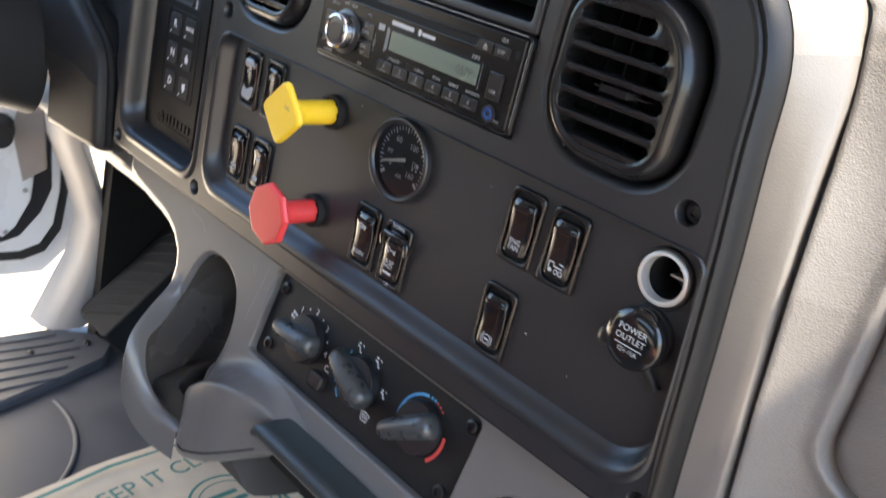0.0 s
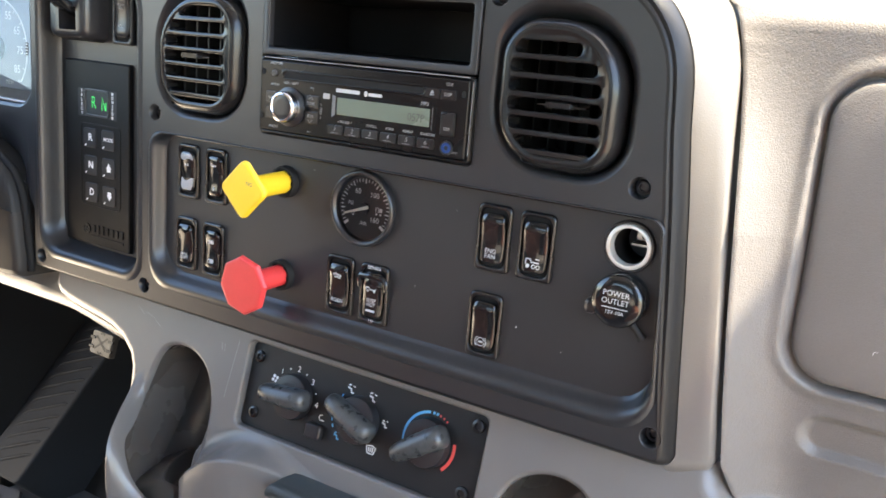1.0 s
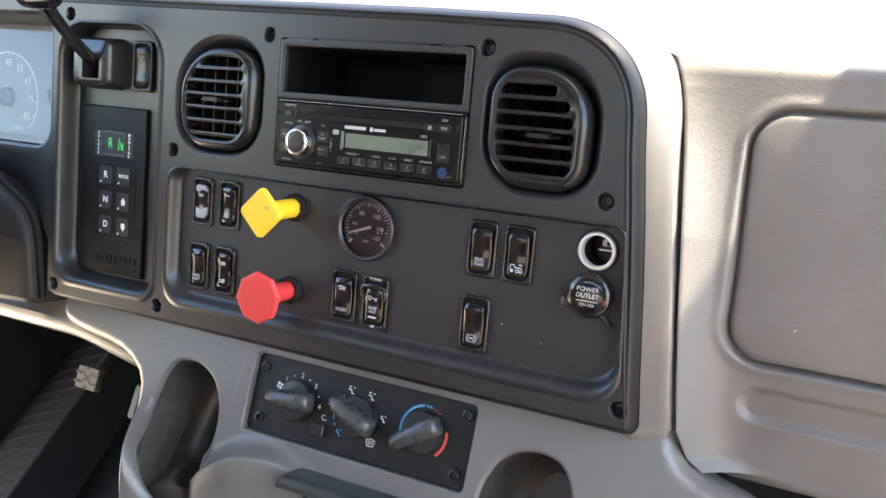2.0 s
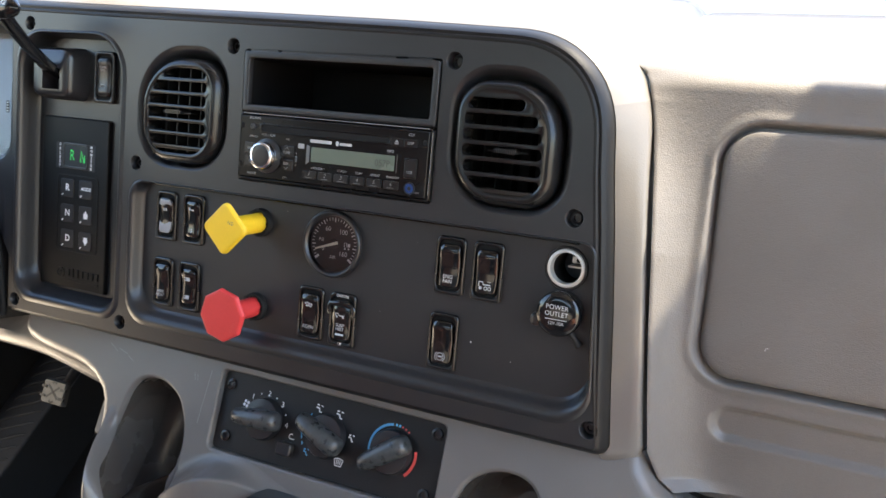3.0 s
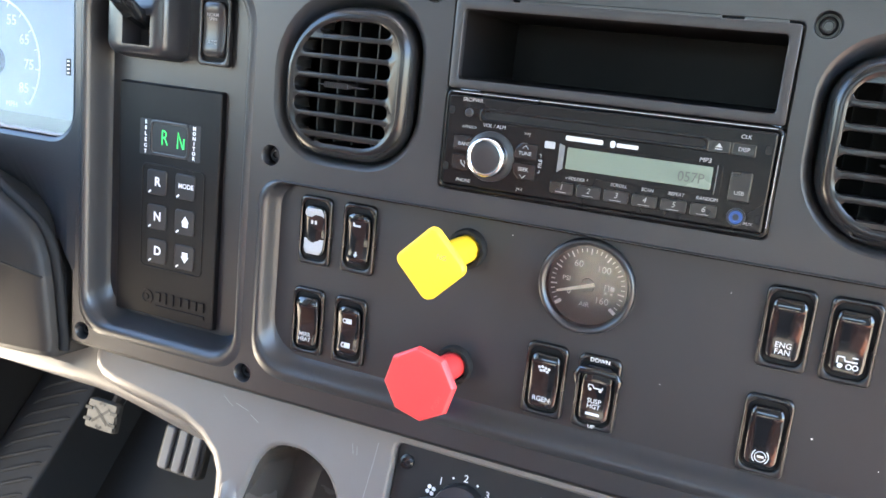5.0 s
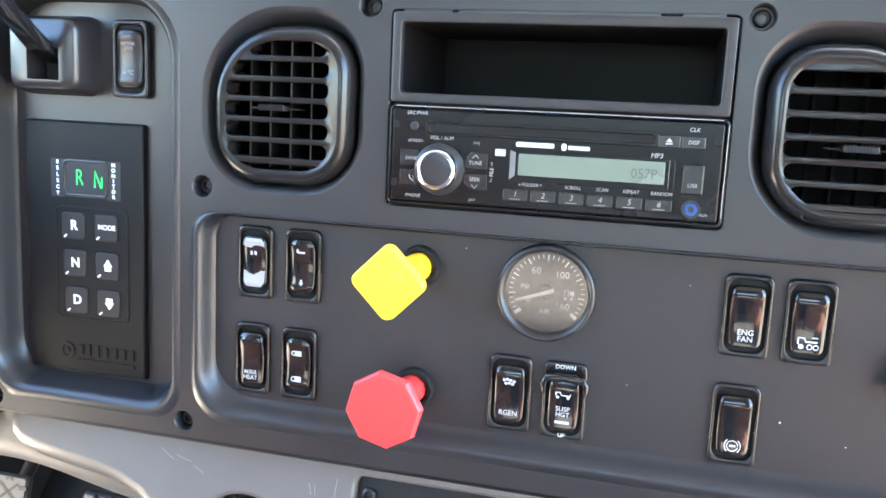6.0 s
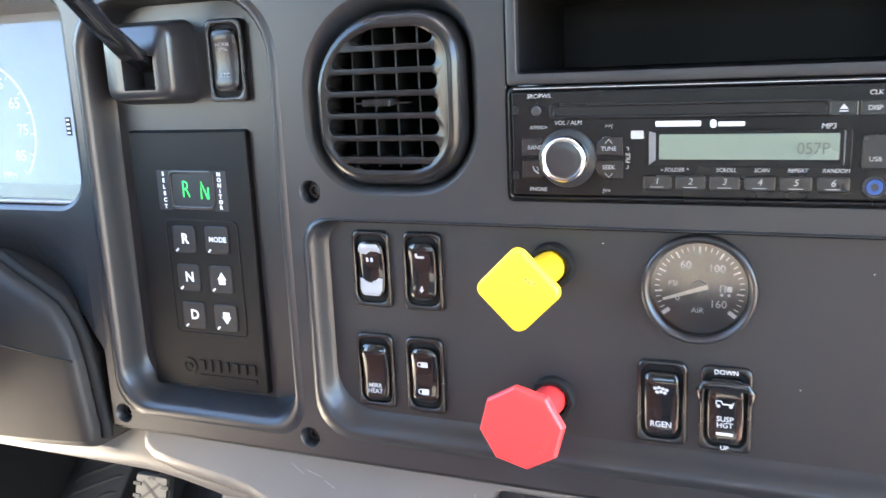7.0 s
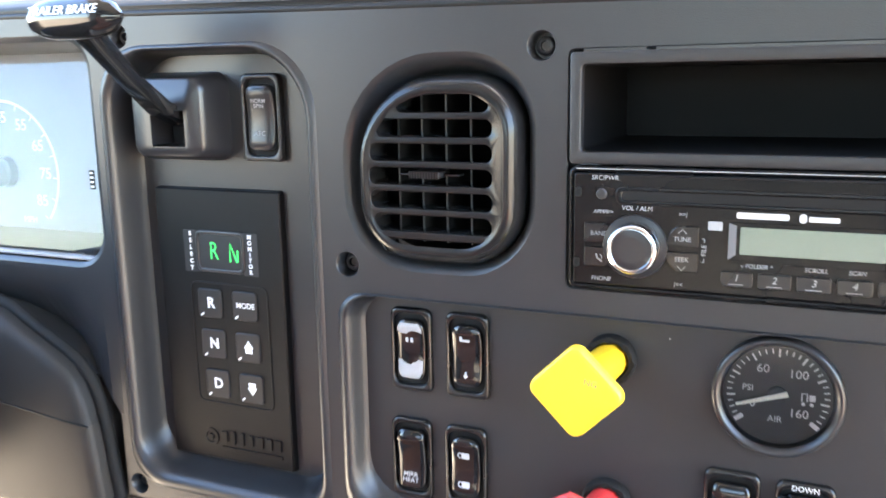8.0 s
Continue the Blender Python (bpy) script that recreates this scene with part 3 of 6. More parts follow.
# ---- radio ----
def build_radio():
    cx, cy, w, h = -0.0023, 0.0760, 0.1905, 0.0590
    root = thing("car_radio", "black single-slot car radio with lit display and volume knob", "car radio", pose(cx, -0.0005, cy, 90))
    bm = bmesh.new()
    o = rr(w, h, 0.0045)

    def inset(d):
        return rr(w - 2 * d, h - 2 * d, max(0.0045 - d, 0.0008))

    loft(bm, [at_z(o, -0.018), at_z(o, 0.0012), at_z(inset(0.0006), 0.0026), at_z(inset(0.0016), 0.0030), at_z(inset(0.0026), 0.0026), at_z(inset(0.0028), 0.0018)])
    loft(bm, [at_z(inset(0.0028), 0.0018), at_z(inset(0.0032), 0.0042), at_z(inset(0.0040), 0.0048)], cap1=True)
    body = part("radio_face", bm, RADIO, root)
    top = 0.0048

    def L(x, y):
        return x - cx, y - cy

    # rim highlight painted as pale lines, top and right edges only
    bm = bmesh.new()
    stroke(bm, [(-w / 2 + 0.004, h / 2 - 0.0012), (w / 2 - 0.004, h / 2 - 0.0012)], 0.0004, 0.0032)
    stroke(bm, [(w / 2 - 0.0012, h / 2 - 0.004), (w / 2 - 0.0012, -h / 2 + 0.006)], 0.0004, 0.0032)
    part("rim_highlight", bm, DIM_INK, body)
    # disc slot
    bm = bmesh.new()
    ring(bm, rr(0.132, 0.0082, 0.003, *L(-0.0085, 0.0925)), rr(0.126, 0.0042, 0.0018, *L(-0.0085, 0.0925)), 0.003, top + 0.0006, 0.0005)
    part("disc_slot", bm, RADIO, root)
    bm = bmesh.new()
    blob(bm, rr(0.127, 0.0046, 0.0018, *L(-0.0085, 0.0925)), top + 0.00015)
    part("slot_gap", bm, DARK, root)
    # volume knob
    vx, vy = L(-0.0650, 0.0690)
    knob = thing("volume_knob", "", "", pose(vx, vy, top))
    knob.parent = root
    bm = bmesh.new()
    loft(bm, [at_z(circ(0.0150, 40), 0), at_z(circ(0.0146, 40), 0.0012), at_z(circ(0.0122, 40), 0.0018)], cap1=True)
    part("knob_collar", bm, SATIN, knob)
    bm = bmesh.new()
    loft(bm, [at_z(circ(0.0118, 40), 0.0015), at_z(circ(0.0116, 40), 0.0085), at_z(circ(0.0108, 40), 0.0100), at_z(circ(0.0096, 40), 0.0102), at_z(circ(0.0090, 40), 0.0094)])
    part("knob_rim", bm, CHROME, knob, "bright chrome rim")
    bm = bmesh.new()
    loft(bm, [at_z(circ(0.0092, 32), 0.0092), at_z(circ(0.0060, 32), 0.0096)], cap1=True)
    part("knob_cap", bm, SATIN, knob)
    # four keys round the knob
    for x, y, sx, sy, ww in ((-0.0815, 0.0748, 1, 1, 0.0145), (-0.0815, 0.0632, 1, -1, 0.0145), (-0.0435, 0.0752, -1, 1, 0.0140), (-0.0435, 0.0632, -1, -1, 0.0140)):
        bm = bmesh.new()
        p = [L(x - sx * ww / 2, y + sy * 0.0045), L(x - sx * ww / 2, y - sy * 0.0048), L(x + sx * ww * 0.62, y - sy * 0.0048), L(x + sx * ww * 0.40, y + sy * 0.0020), L(x + sx * ww * 0.2, y + sy * 0.0045)]
        slab(bm, p if sx * sy > 0 else p[::-1], 0.004, top + 0.0009, 0.0005)
        part("key", bm, FRAME, root)
    # display
    bm = bmesh.new()
    slab(bm, rr(0.0905, 0.0178, 0.0020, *L(0.0208, 0.0738)), 0.004, top + 0.0004, 0.0003)
    part("display_surround", bm, RADIO, root)
    bm = bmesh.new()
    slab(bm, rr(0.0800, 0.0122, 0.0006, *L(0.0208, 0.0746)), 0.004, top + 0.0008, 0.0002)
    lcd = part("display", bm, LCD, root, "pale green liquid crystal display")
    x, y = L(0.0500, 0.0735)
    letters("057P", 0.0078, x, y, top + 0.0010, LCD_INK, lcd, wide=0.9, name="clock_digits")
    for xx, ss in ((-0.0228, 1), (0.0640, -1)):
        bm = bmesh.new()
        px, py = L(xx, 0.0738)
        blob(bm, [(px - 0.0012, py + 0.0085), (px - 0.0012, py - 0.0080), (px + 0.0014 * ss + 0.0006, py - 0.0055), (px + 0.0014 * ss + 0.0006, py + 0.0075)], top + 0.0006)
        part("display_bracket", bm, FAINT_INK, root)
    # preset keys
    for i in range(6):
        x, y = L(-0.0200 + 0.01582 * i, 0.0572 - 0.00002 * i)
        bm = bmesh.new()
        slab(bm, rr(0.0138, 0.0068, 0.0012, x, y), 0.004, top + 0.0010, 0.0005)
        key = part("preset_key", bm, FRAME, root)
        letters(str(i + 1), 0.0044, x, y + 0.0006, top + 0.0012, DIM_INK, key, lean=0.2)
        mark("underline", DIM_INK, key, lambda b, z: stroke(b, [(x - 0.0032, y - 0.0022), (x + 0.0032, y - 0.0022)], 0.0003, z), top + 0.0012)
    # eject, display key, usb door, aux socket
    for xx, ww, nm in ((0.0618, 0.0118, "eject_key"), (0.0745, 0.0122, "display_key")):
        bm = bmesh.new()
        slab(bm, rr(ww, 0.0068, 0.0008, *L(xx, 0.0918)), 0.004, top + 0.0008, 0.0005)
        part(nm, bm, FRAME, root)
    bm = bmesh.new()
    slab(bm, rr(0.0110, 0.0160, 0.0012, *L(0.0757, 0.0722)), 0.004, top + 0.0016, 0.0008)
    part("usb_door", bm, FRAME, root)
    ax, ay = L(0.0761, 0.0563)
    bm = bmesh.new()
    loft(bm, [at_z(circ(0.0050, 28, ax, ay), 0.004), at_z(circ(0.0048, 28, ax, ay), top + 0.0014), at_z(circ(0.0040, 28, ax, ay), top + 0.0014), at_z(circ(0.0038, 28, ax, ay), top + 0.0008)], cap1=True)
    sock = part("aux_socket", bm, SATIN, root, "dark-rimmed audio socket")
    bm = bmesh.new()
    loft(bm, [at_z(circ(0.0037, 24, ax, ay), top + 0.0009), at_z(circ(0.0034, 24, ax, ay), top + 0.0016), at_z(circ(0.0018, 24, ax, ay), top + 0.0016), at_z(circ(0.0017, 24, ax, ay), top + 0.0009)])
    part("socket_sleeve", bm, BLUE, sock, "blue plastic sleeve")
    # power button and corner pins
    bm = bmesh.new()
    px, py = L(-0.0808, 0.0930)
    loft(bm, [at_z(circ(0.0026, 20, px, py), 0.004), at_z(circ(0.0024, 20, px, py), top + 0.0014), at_z(circ(0.0018, 20, px, py), top + 0.0018)], cap1=True)
    part("power_button", bm, SATIN, root)
    for xx, yy in ((-0.0920, 0.0935), (-0.0925, 0.0600), (0.0865, 0.0930), (0.0870, 0.0565)):
        bm = bmesh.new()
        ring(bm, rr(0.0034, 0.0046, 0.0014, *L(xx, yy)), rr(0.0022, 0.0034, 0.0009, *L(xx, yy)), top - 0.001, top + 0.0004, 0.0002)
        blob(bm, rr(0.0024, 0.0036, 0.0009, *L(xx, yy)), top + 0.0002)
        part("release_hole", bm, DARK, root)
    # print
    z = top + 0.0003
    ink = ((DIM_INK, "SRC/PWR", 0.0030, -0.0795, 0.1004), (DIM_INK, "CLK", 0.0030, 0.0745, 0.0985), (DIM_INK, "APM/II/>", 0.0026, -0.0800, 0.0846), (DIM_INK, "VOL / ALM", 0.0030, -0.0645, 0.0868), (DIM_INK, ">>|", 0.0028, -0.0440, 0.0850), (DIM_INK, "|<<", 0.0028, -0.0450, 0.0526),
           (DIM_INK, "PHONE", 0.0028, -0.0805, 0.0528), (DIM_INK, "MP3", 0.0036, 0.0560, 0.0838), (DIM_INK, "v FOLDER ^", 0.0026, -0.0118, 0.0634), (DIM_INK, "SCROLL", 0.0026, 0.0122, 0.0634), (DIM_INK, "SCAN", 0.0026, 0.0282, 0.0634), (DIM_INK, "REPEAT", 0.0026, 0.0438, 0.0634),
           (DIM_INK, "RANDOM", 0.0026, 0.0600, 0.0634), (DIM_INK, "AUX", 0.0022, 0.0825, 0.0535))
    for mt, words, size, x, y in ink:
        letters(words, size, *L(x, y), z, mt, root, lean=0.15)
    for words, x, y in (("BAND", -0.0815, 0.0745), ("TUNE", -0.0437, 0.0738), ("SEEK", -0.0437, 0.0645), ("DISP", 0.0745, 0.0918), ("USB", 0.0757, 0.0690)):
        letters(words, 0.0030, *L(x, y), top + (0.0018 if words == "USB" else 0.0012), DIM_INK, root)
    letters("FILE", 0.0030, *L(-0.0342, 0.0692), z, DIM_INK, root, turn=90)
    mark("file_bracket", DIM_INK, root, lambda b, q: (stroke(b, [L(-0.0352, 0.0745), L(-0.0342, 0.0745), L(-0.0342, 0.0728)], 0.0003, q), stroke(b, [L(-0.0352, 0.0638), L(-0.0342, 0.0638), L(-0.0342, 0.0655)], 0.0003, q)), z)
    mark("badge_bar", PALE_INK, root, lambda b, q: blob(b, rr(0.0215, 0.0027, 0.0008, *L(-0.0104, 0.0858)), q), z)
    mark("badge_bar", PALE_INK, root, lambda b, q: (blob(b, rr(0.0030, 0.0040, 0.0014, *L(0.0058, 0.0856)), q), blob(b, rr(0.0120, 0.0022, 0.0004, *L(0.0140, 0.0854)), q)), z)
    mark("disc_badge", DIM_INK, root, lambda b, q: blob(b, rr(0.0062, 0.0040, 0.0006, *L(-0.0298, 0.0806)), q), z)
    q0 = top + 0.0012
    mark("eject_sign", DIM_INK, root, lambda b, q: (blob(b, [L(0.0600, 0.0915), L(0.0636, 0.0915), L(0.0618, 0.0938)], q), stroke(b, [L(0.0600, 0.0906), L(0.0636, 0.0906)], 0.0006, q)), q0)
    mark("up_sign", DIM_INK, root, lambda b, q: stroke(b, [L(-0.0455, 0.0765), L(-0.0437, 0.0785), L(-0.0419, 0.0765)], 0.0003, q), q0)
    mark("down_sign", DIM_INK, root, lambda b, q: stroke(b, [L(-0.0455, 0.0615), L(-0.0437, 0.0595), L(-0.0419, 0.0615)], 0.0003, q), q0)
    mark("phone_sign", DIM_INK, root, lambda b, q: (stroke(b, [L(-0.0828, 0.0648), L(-0.0822, 0.0628), L(-0.0800, 0.0612)], 0.0007, q), stroke(b, arc(0.0014, -30, 70, 6, *L(-0.0815, 0.0632)), 0.0003, q)), q0)
    return root


def build_cubby():
    root = thing("storage_cubby", "empty open black plastic storage cubby above the radio", "storage cubby", pose(-0.003, 0, 0.1318, 90))
    bm = bmesh.new()
    o, i = rr(0.1895, 0.0515, 0.0020, n=3), rr(0.1785, 0.0400, 0.0022, n=3)
    ring(bm, o, i, -0.004, 0.0016, 0.0007)
    part("cubby_frame", bm, INSERT, root)
    # inside of the cubby, its shade painted as deeper black
    bm = bmesh.new()
    loft(bm, [at_z(i, -0.0039), at_z(offs(i, -0.001), -0.095)], cap1=True)
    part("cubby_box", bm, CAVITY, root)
    for x0, x1 in ((-0.0885, -0.060), (-0.056, 0.055), (0.066, 0.088)):
        bm = bmesh.new()
        box(bm, x0, x1, 0.0256, 0.0270, 0.0, 0.0012)
        part("top_clip", bm, SATIN, root)
    bm = bmesh.new()
    blob(bm, circ(0.0007, 6, 0.049, -0.0172), 0.0)
    for v in bm.verts:
        v.co = (v.co.x, -0.0196, -0.010 + (v.co.y + 0.0172))
    part("crumb", bm, WHITE, root)
    return root


# ---- gauge ----
def build_gauge():
    root = thing("air_gauge", "round black air pressure gauge with white scale and pale needle", "pressure gauge", pose(-0.0005, INSERT_Y, 0, 90))
    bm = bmesh.new()
    loft(bm, [at_z(circ(0.0290, 56), -0.001), at_z(circ(0.0290, 56), 0.0034), at_z(circ(0.0284, 56), 0.0048), at_z(circ(0.0272, 56), 0.0054), at_z(circ(0.0262, 56), 0.0050), at_z(circ(0.0250, 56), 0.0030), at_z(circ(0.0242, 56), 0.0016), at_z(circ(0.0238, 56), -0.004)])
    part("gauge_rim", bm, SATIN, root)
    bm = bmesh.new()
    loft(bm, [at_z(circ(0.0246, 48), -0.0006), at_z(circ(0.001, 48), -0.0006)], cap1=True)
    dial = part("dial", bm, DIAL, root)
    z = -0.0004
    bm = bmesh.new()
    for i in range(33):
        a = radians(218 - 256 * i / 32)
        r0 = 0.0200 if i % 4 else 0.0186
        stroke(bm, [(r0 * math.cos(a), r0 * math.sin(a)), (0.0224 * math.cos(a), 0.0224 * math.sin(a))], 0.0006 if i % 4 else 0.0009, z)
    part("scale_ticks", bm, WHITE, dial)
    for a in (218, -38):
        bm = bmesh.new()
        a = radians(a)
        stroke(bm, [(0.0188 * math.cos(a), 0.0188 * math.sin(a)), (0.0232 * math.cos(a), 0.0232 * math.sin(a))], 0.0022, z + 0.0001)
        part("end_mark", bm, WHITE, dial)
    for words, size, x, y in (("60", 0.0058, -0.0068, 0.0122), ("100", 0.0058, 0.0086, 0.0108), ("160", 0.0058, 0.0096, -0.0080), ("0", 0.0050, -0.0107, -0.0054), ("PSI", 0.0042, -0.0131, 0.0022), ("AIR", 0.0042, -0.0006, -0.0118)):
        letters(words, size, x, y, z, WHITE, dial)
    mark("truck_sign", WHITE, dial, lambda b, q: (stroke(b, [(0.0105, -0.0015), (0.0105, 0.0022), (0.0128, 0.0022), (0.0128, -0.0015)], 0.0006, q), blob(b, rr(0.0026, 0.0030, 0.0004, 0.0150, 0.0004), q), blob(b, circ(0.0009, 8, 0.0112, -0.0028), q), blob(b, circ(0.0009, 8, 0.0148, -0.0028), q)), z)
    bm = bmesh.new()
    a = radians(199)
    d, n = Vector((math.cos(a), math.sin(a))), Vector((-math.sin(a), math.cos(a)))
    tip, back = d * 0.0190, -d * 0.0048
    pts = [back + n * 0.0013, tip + n * 0.0007, tip - n * 0.0007, back - n * 0.0013]
    loft(bm, [at_z(pts, 0.0009), at_z(pts, 0.0013)], cap0=True, cap1=True)
    part("needle", bm, NEEDLE, root, "pale yellow needle")
    bm = bmesh.new()
    loft(bm, [at_z(circ(0.0044, 24), -0.0005), at_z(circ(0.0042, 24), 0.0006), at_z(circ(0.0030, 24), 0.0010)], cap1=True)
    part("needle_hub", bm, SATIN, root)
    bm = bmesh.new()
    loft(bm, [at_z(circ(0.0248, 48), 0.0028), at_z(circ(0.0150, 48), 0.00288), at_z(circ(0.0050, 48), 0.0029)], cap1=True)
    lens = facing(part("lens", bm, GAUGE_PANE, root, "clear lens"), (0, 0, 1))
    lens.visible_shadow = False
    return root


# ---- pull knobs ----
def build_knob(name, label, mat, base, face, shape, front, words, wx, wy, turn):
    """Push-pull valve knob: a stem from base to a flat faced head; base and face: x, z on the dash; front: how far the face stands out."""
    root = thing(name, label, "pull knob", pose(base[0], INSERT_Y, base[1], 90))
    dx, dy, ht = face[0] - base[0], face[1] - base[1], front + INSERT_Y

    def lp(pts, z):
        k = z / ht
        return [(p[0] + dx * k, p[1] + dy * k, z) for p in pts]

    bm = bmesh.new()
    n = len(shape)
    c = [circ(r, n, a0=shape[0][2]) for r in (0.0088, 0.0088, 0.0092, 0.0100)]
    pts = [p[:2] for p in shape]
    loft(bm, [lp(c[0], 0.0), lp(c[1], ht * 0.55), lp(c[2], ht * 0.74), lp(c[3], ht - 0.0085)], cap0=True)
    part("stem", bm, mat, root)
    bm = bmesh.new()
    loft(bm, [lp(c[3], ht - 0.0086), lp(offs(pts, -0.0035), ht - 0.0064), lp(offs(pts, -0.0006), ht - 0.0045), lp(pts, ht - 0.0032), lp(offs(pts, -0.0004), ht - 0.0012), lp(offs(pts, -0.0014), ht - 0.0002), lp(offs(pts, -0.0028), ht)], cap1=True, smooth=False)
    head = part("knob_head", bm, mat, root)
    bm = bmesh.new()
    loft(bm, [at_z(circ(0.0128, 36), -0.001), at_z(circ(0.0126, 36), 0.0044), at_z(circ(0.0116, 36), 0.0056), at_z(circ(0.0096, 36), 0.0052), at_z(circ(0.0094, 36), -0.001)])
    for i in range(8):
        a = 2 * math.pi * i / 8
        stroke(bm, [(0.0096 * math.cos(a), 0.0096 * math.sin(a)), (0.0124 * math.cos(a), 0.0124 * math.sin(a))], 0.0028, 0.0062)
    part("rubber_collar", bm, DARK, root, "black rubber collar")
    letters(words, 0.0042, dx + wx, dy + wy, ht + 0.0001, FAINT_INK if mat is YELLOW else RED_INK, head, turn=turn)
    return root


def diamond(r, corner=0.0055, n=7):
    s = r * math.sqrt(2) + 0.0035
    base = rr(s, s, corner, n=n)
    k = math.sqrt(0.5)
    return [((x - y) * k, (x + y) * k, math.pi / 4 + math.pi / 4) for x, y in base]


def octagon(r, n=4):
    pts = []
    for i in range(8):
        a, b = 2 * math.pi * (i + 0.16) / 8, 2 * math.pi * (i + 1.16) / 8
        for j in range(n):
            t = j / n
            pts.append((r * ((1 - t) * math.cos(a) + t * math.cos(b)), r * ((1 - t) * math.sin(a) + t * math.sin(b)), math.pi * 0.04))
    return pts


# ---- power sockets ----
def build_socket():
    root = thing("lighter_socket", "open round power socket with a bright metal ring", "power socket", pose(0.2075, INSERT_Y, 0.0105, 90))
    bm = bmesh.new()
    loft(bm, [at_z(circ(0.0168, 48), -0.001), at_z(circ(0.0168, 48), 0.0014), at_z(circ(0.0160, 48), 0.0026), at_z(circ(0.0146, 48), 0.0026)])
    part("socket_flange", bm, SATIN, root)
    bm = bmesh.new()
    loft(bm, [at_z(circ(0.0149, 48), 0.0020), at_z(circ(0.0146, 48), 0.0036), at_z(circ(0.0138, 48), 0.0042), at_z(circ(0.0122, 48), 0.0040), at_z(circ(0.0119, 48), 0.0030), at_z(circ(0.0117, 48), -0.003)])
    part("metal_ring", bm, material("brushed_ring", (0.66, 0.655, 0.63), 0.38, metal=0.6, vary=0.08), root, "pale metal ring")
    bm = bmesh.new()
    loft(bm, [at_z(circ(0.0118, 40), -0.002), at_z(circ(0.0116, 40), -0.034)], cap1=True)
    part("socket_well", bm, DARK, root)
    bm = bmesh.new()
    slab(bm, rr(0.0100, 0.0060, 0.0015, 0.0040, 0.0052), -0.022, -0.013, 0.0008)
    box(bm, -0.002, 0.0108, -0.0005, 0.0008, -0.018, -0.008)
    clip = part("contact_clip", bm, STEEL, root, "metal contact clip")
    bm = bmesh.new()
    loft(bm, [at_z(circ(0.0019, 16, 0.0048, 0.0052), -0.0135), at_z(circ(0.0018, 16, 0.0048, 0.0052), -0.0115), at_z(circ(0.0009, 16, 0.0048, 0.0052), -0.0115)], cap1=True)
    part("contact_rivet", bm, DARK, clip)
    return root


def build_cap():
    root = thing("power_outlet_cap", "closed black power outlet cover with white lettering", "outlet cover", pose(0.2078, INSERT_Y, -0.0232, 90))
    bm = bmesh.new()
    loft(bm, [at_z(circ(0.0170, 48), -0.001), at_z(circ(0.0170, 48), 0.004), at_z(circ(0.0160, 48), 0.005)])
    part("outlet_base", bm, SATIN, root)
    bm = bmesh.new()
    loft(bm, [at_z(circ(0.0158, 48), 0.003), at_z(circ(0.0172, 48), 0.006), at_z(circ(0.0174, 48), 0.0105), at_z(circ(0.0168, 48), 0.0128), at_z(circ(0.0155, 48), 0.0143), at_z(circ(0.0100, 48), 0.0152), at_z(circ(0.0030, 48), 0.0154)], cap1=True)
    lid = part("lid", bm, GLOSS, root, "domed glossy lid")
    for words, size, y, zz in (("POWER", 0.0051, 0.0054, 0.0156), ("OUTLET", 0.0049, 0.0004, 0.0158), ("12V-10A", 0.0035, -0.0066, 0.0155)):
        letters(words, size, 0, y, zz, PALE_INK, lid)
    mark("rule", PALE_INK, lid, lambda b, q: stroke(b, [(-0.0085, -0.0036), (0.0085, -0.0036)], 0.0005, q), 0.0158)
    bm = bmesh.new()
    slab(bm, rr(0.0085, 0.0100, 0.0035, -0.0180, -0.0075), 0.001, 0.011, 0.0025)
    part("finger_tab", bm, SATIN, root)
    bm = bmesh.new()
    tube(bm, [(0.0085, -0.0135, 0.006), (0.0125, -0.0180, 0.004), (0.0150, -0.0215, 0.003), (0.0165, -0.0235, 0.0028)], [0.0026, 0.0022, 0.0026, 0.0034], 10)
    part("strap", bm, BLACK_RUBBER, root, "short rubber strap")
    return root


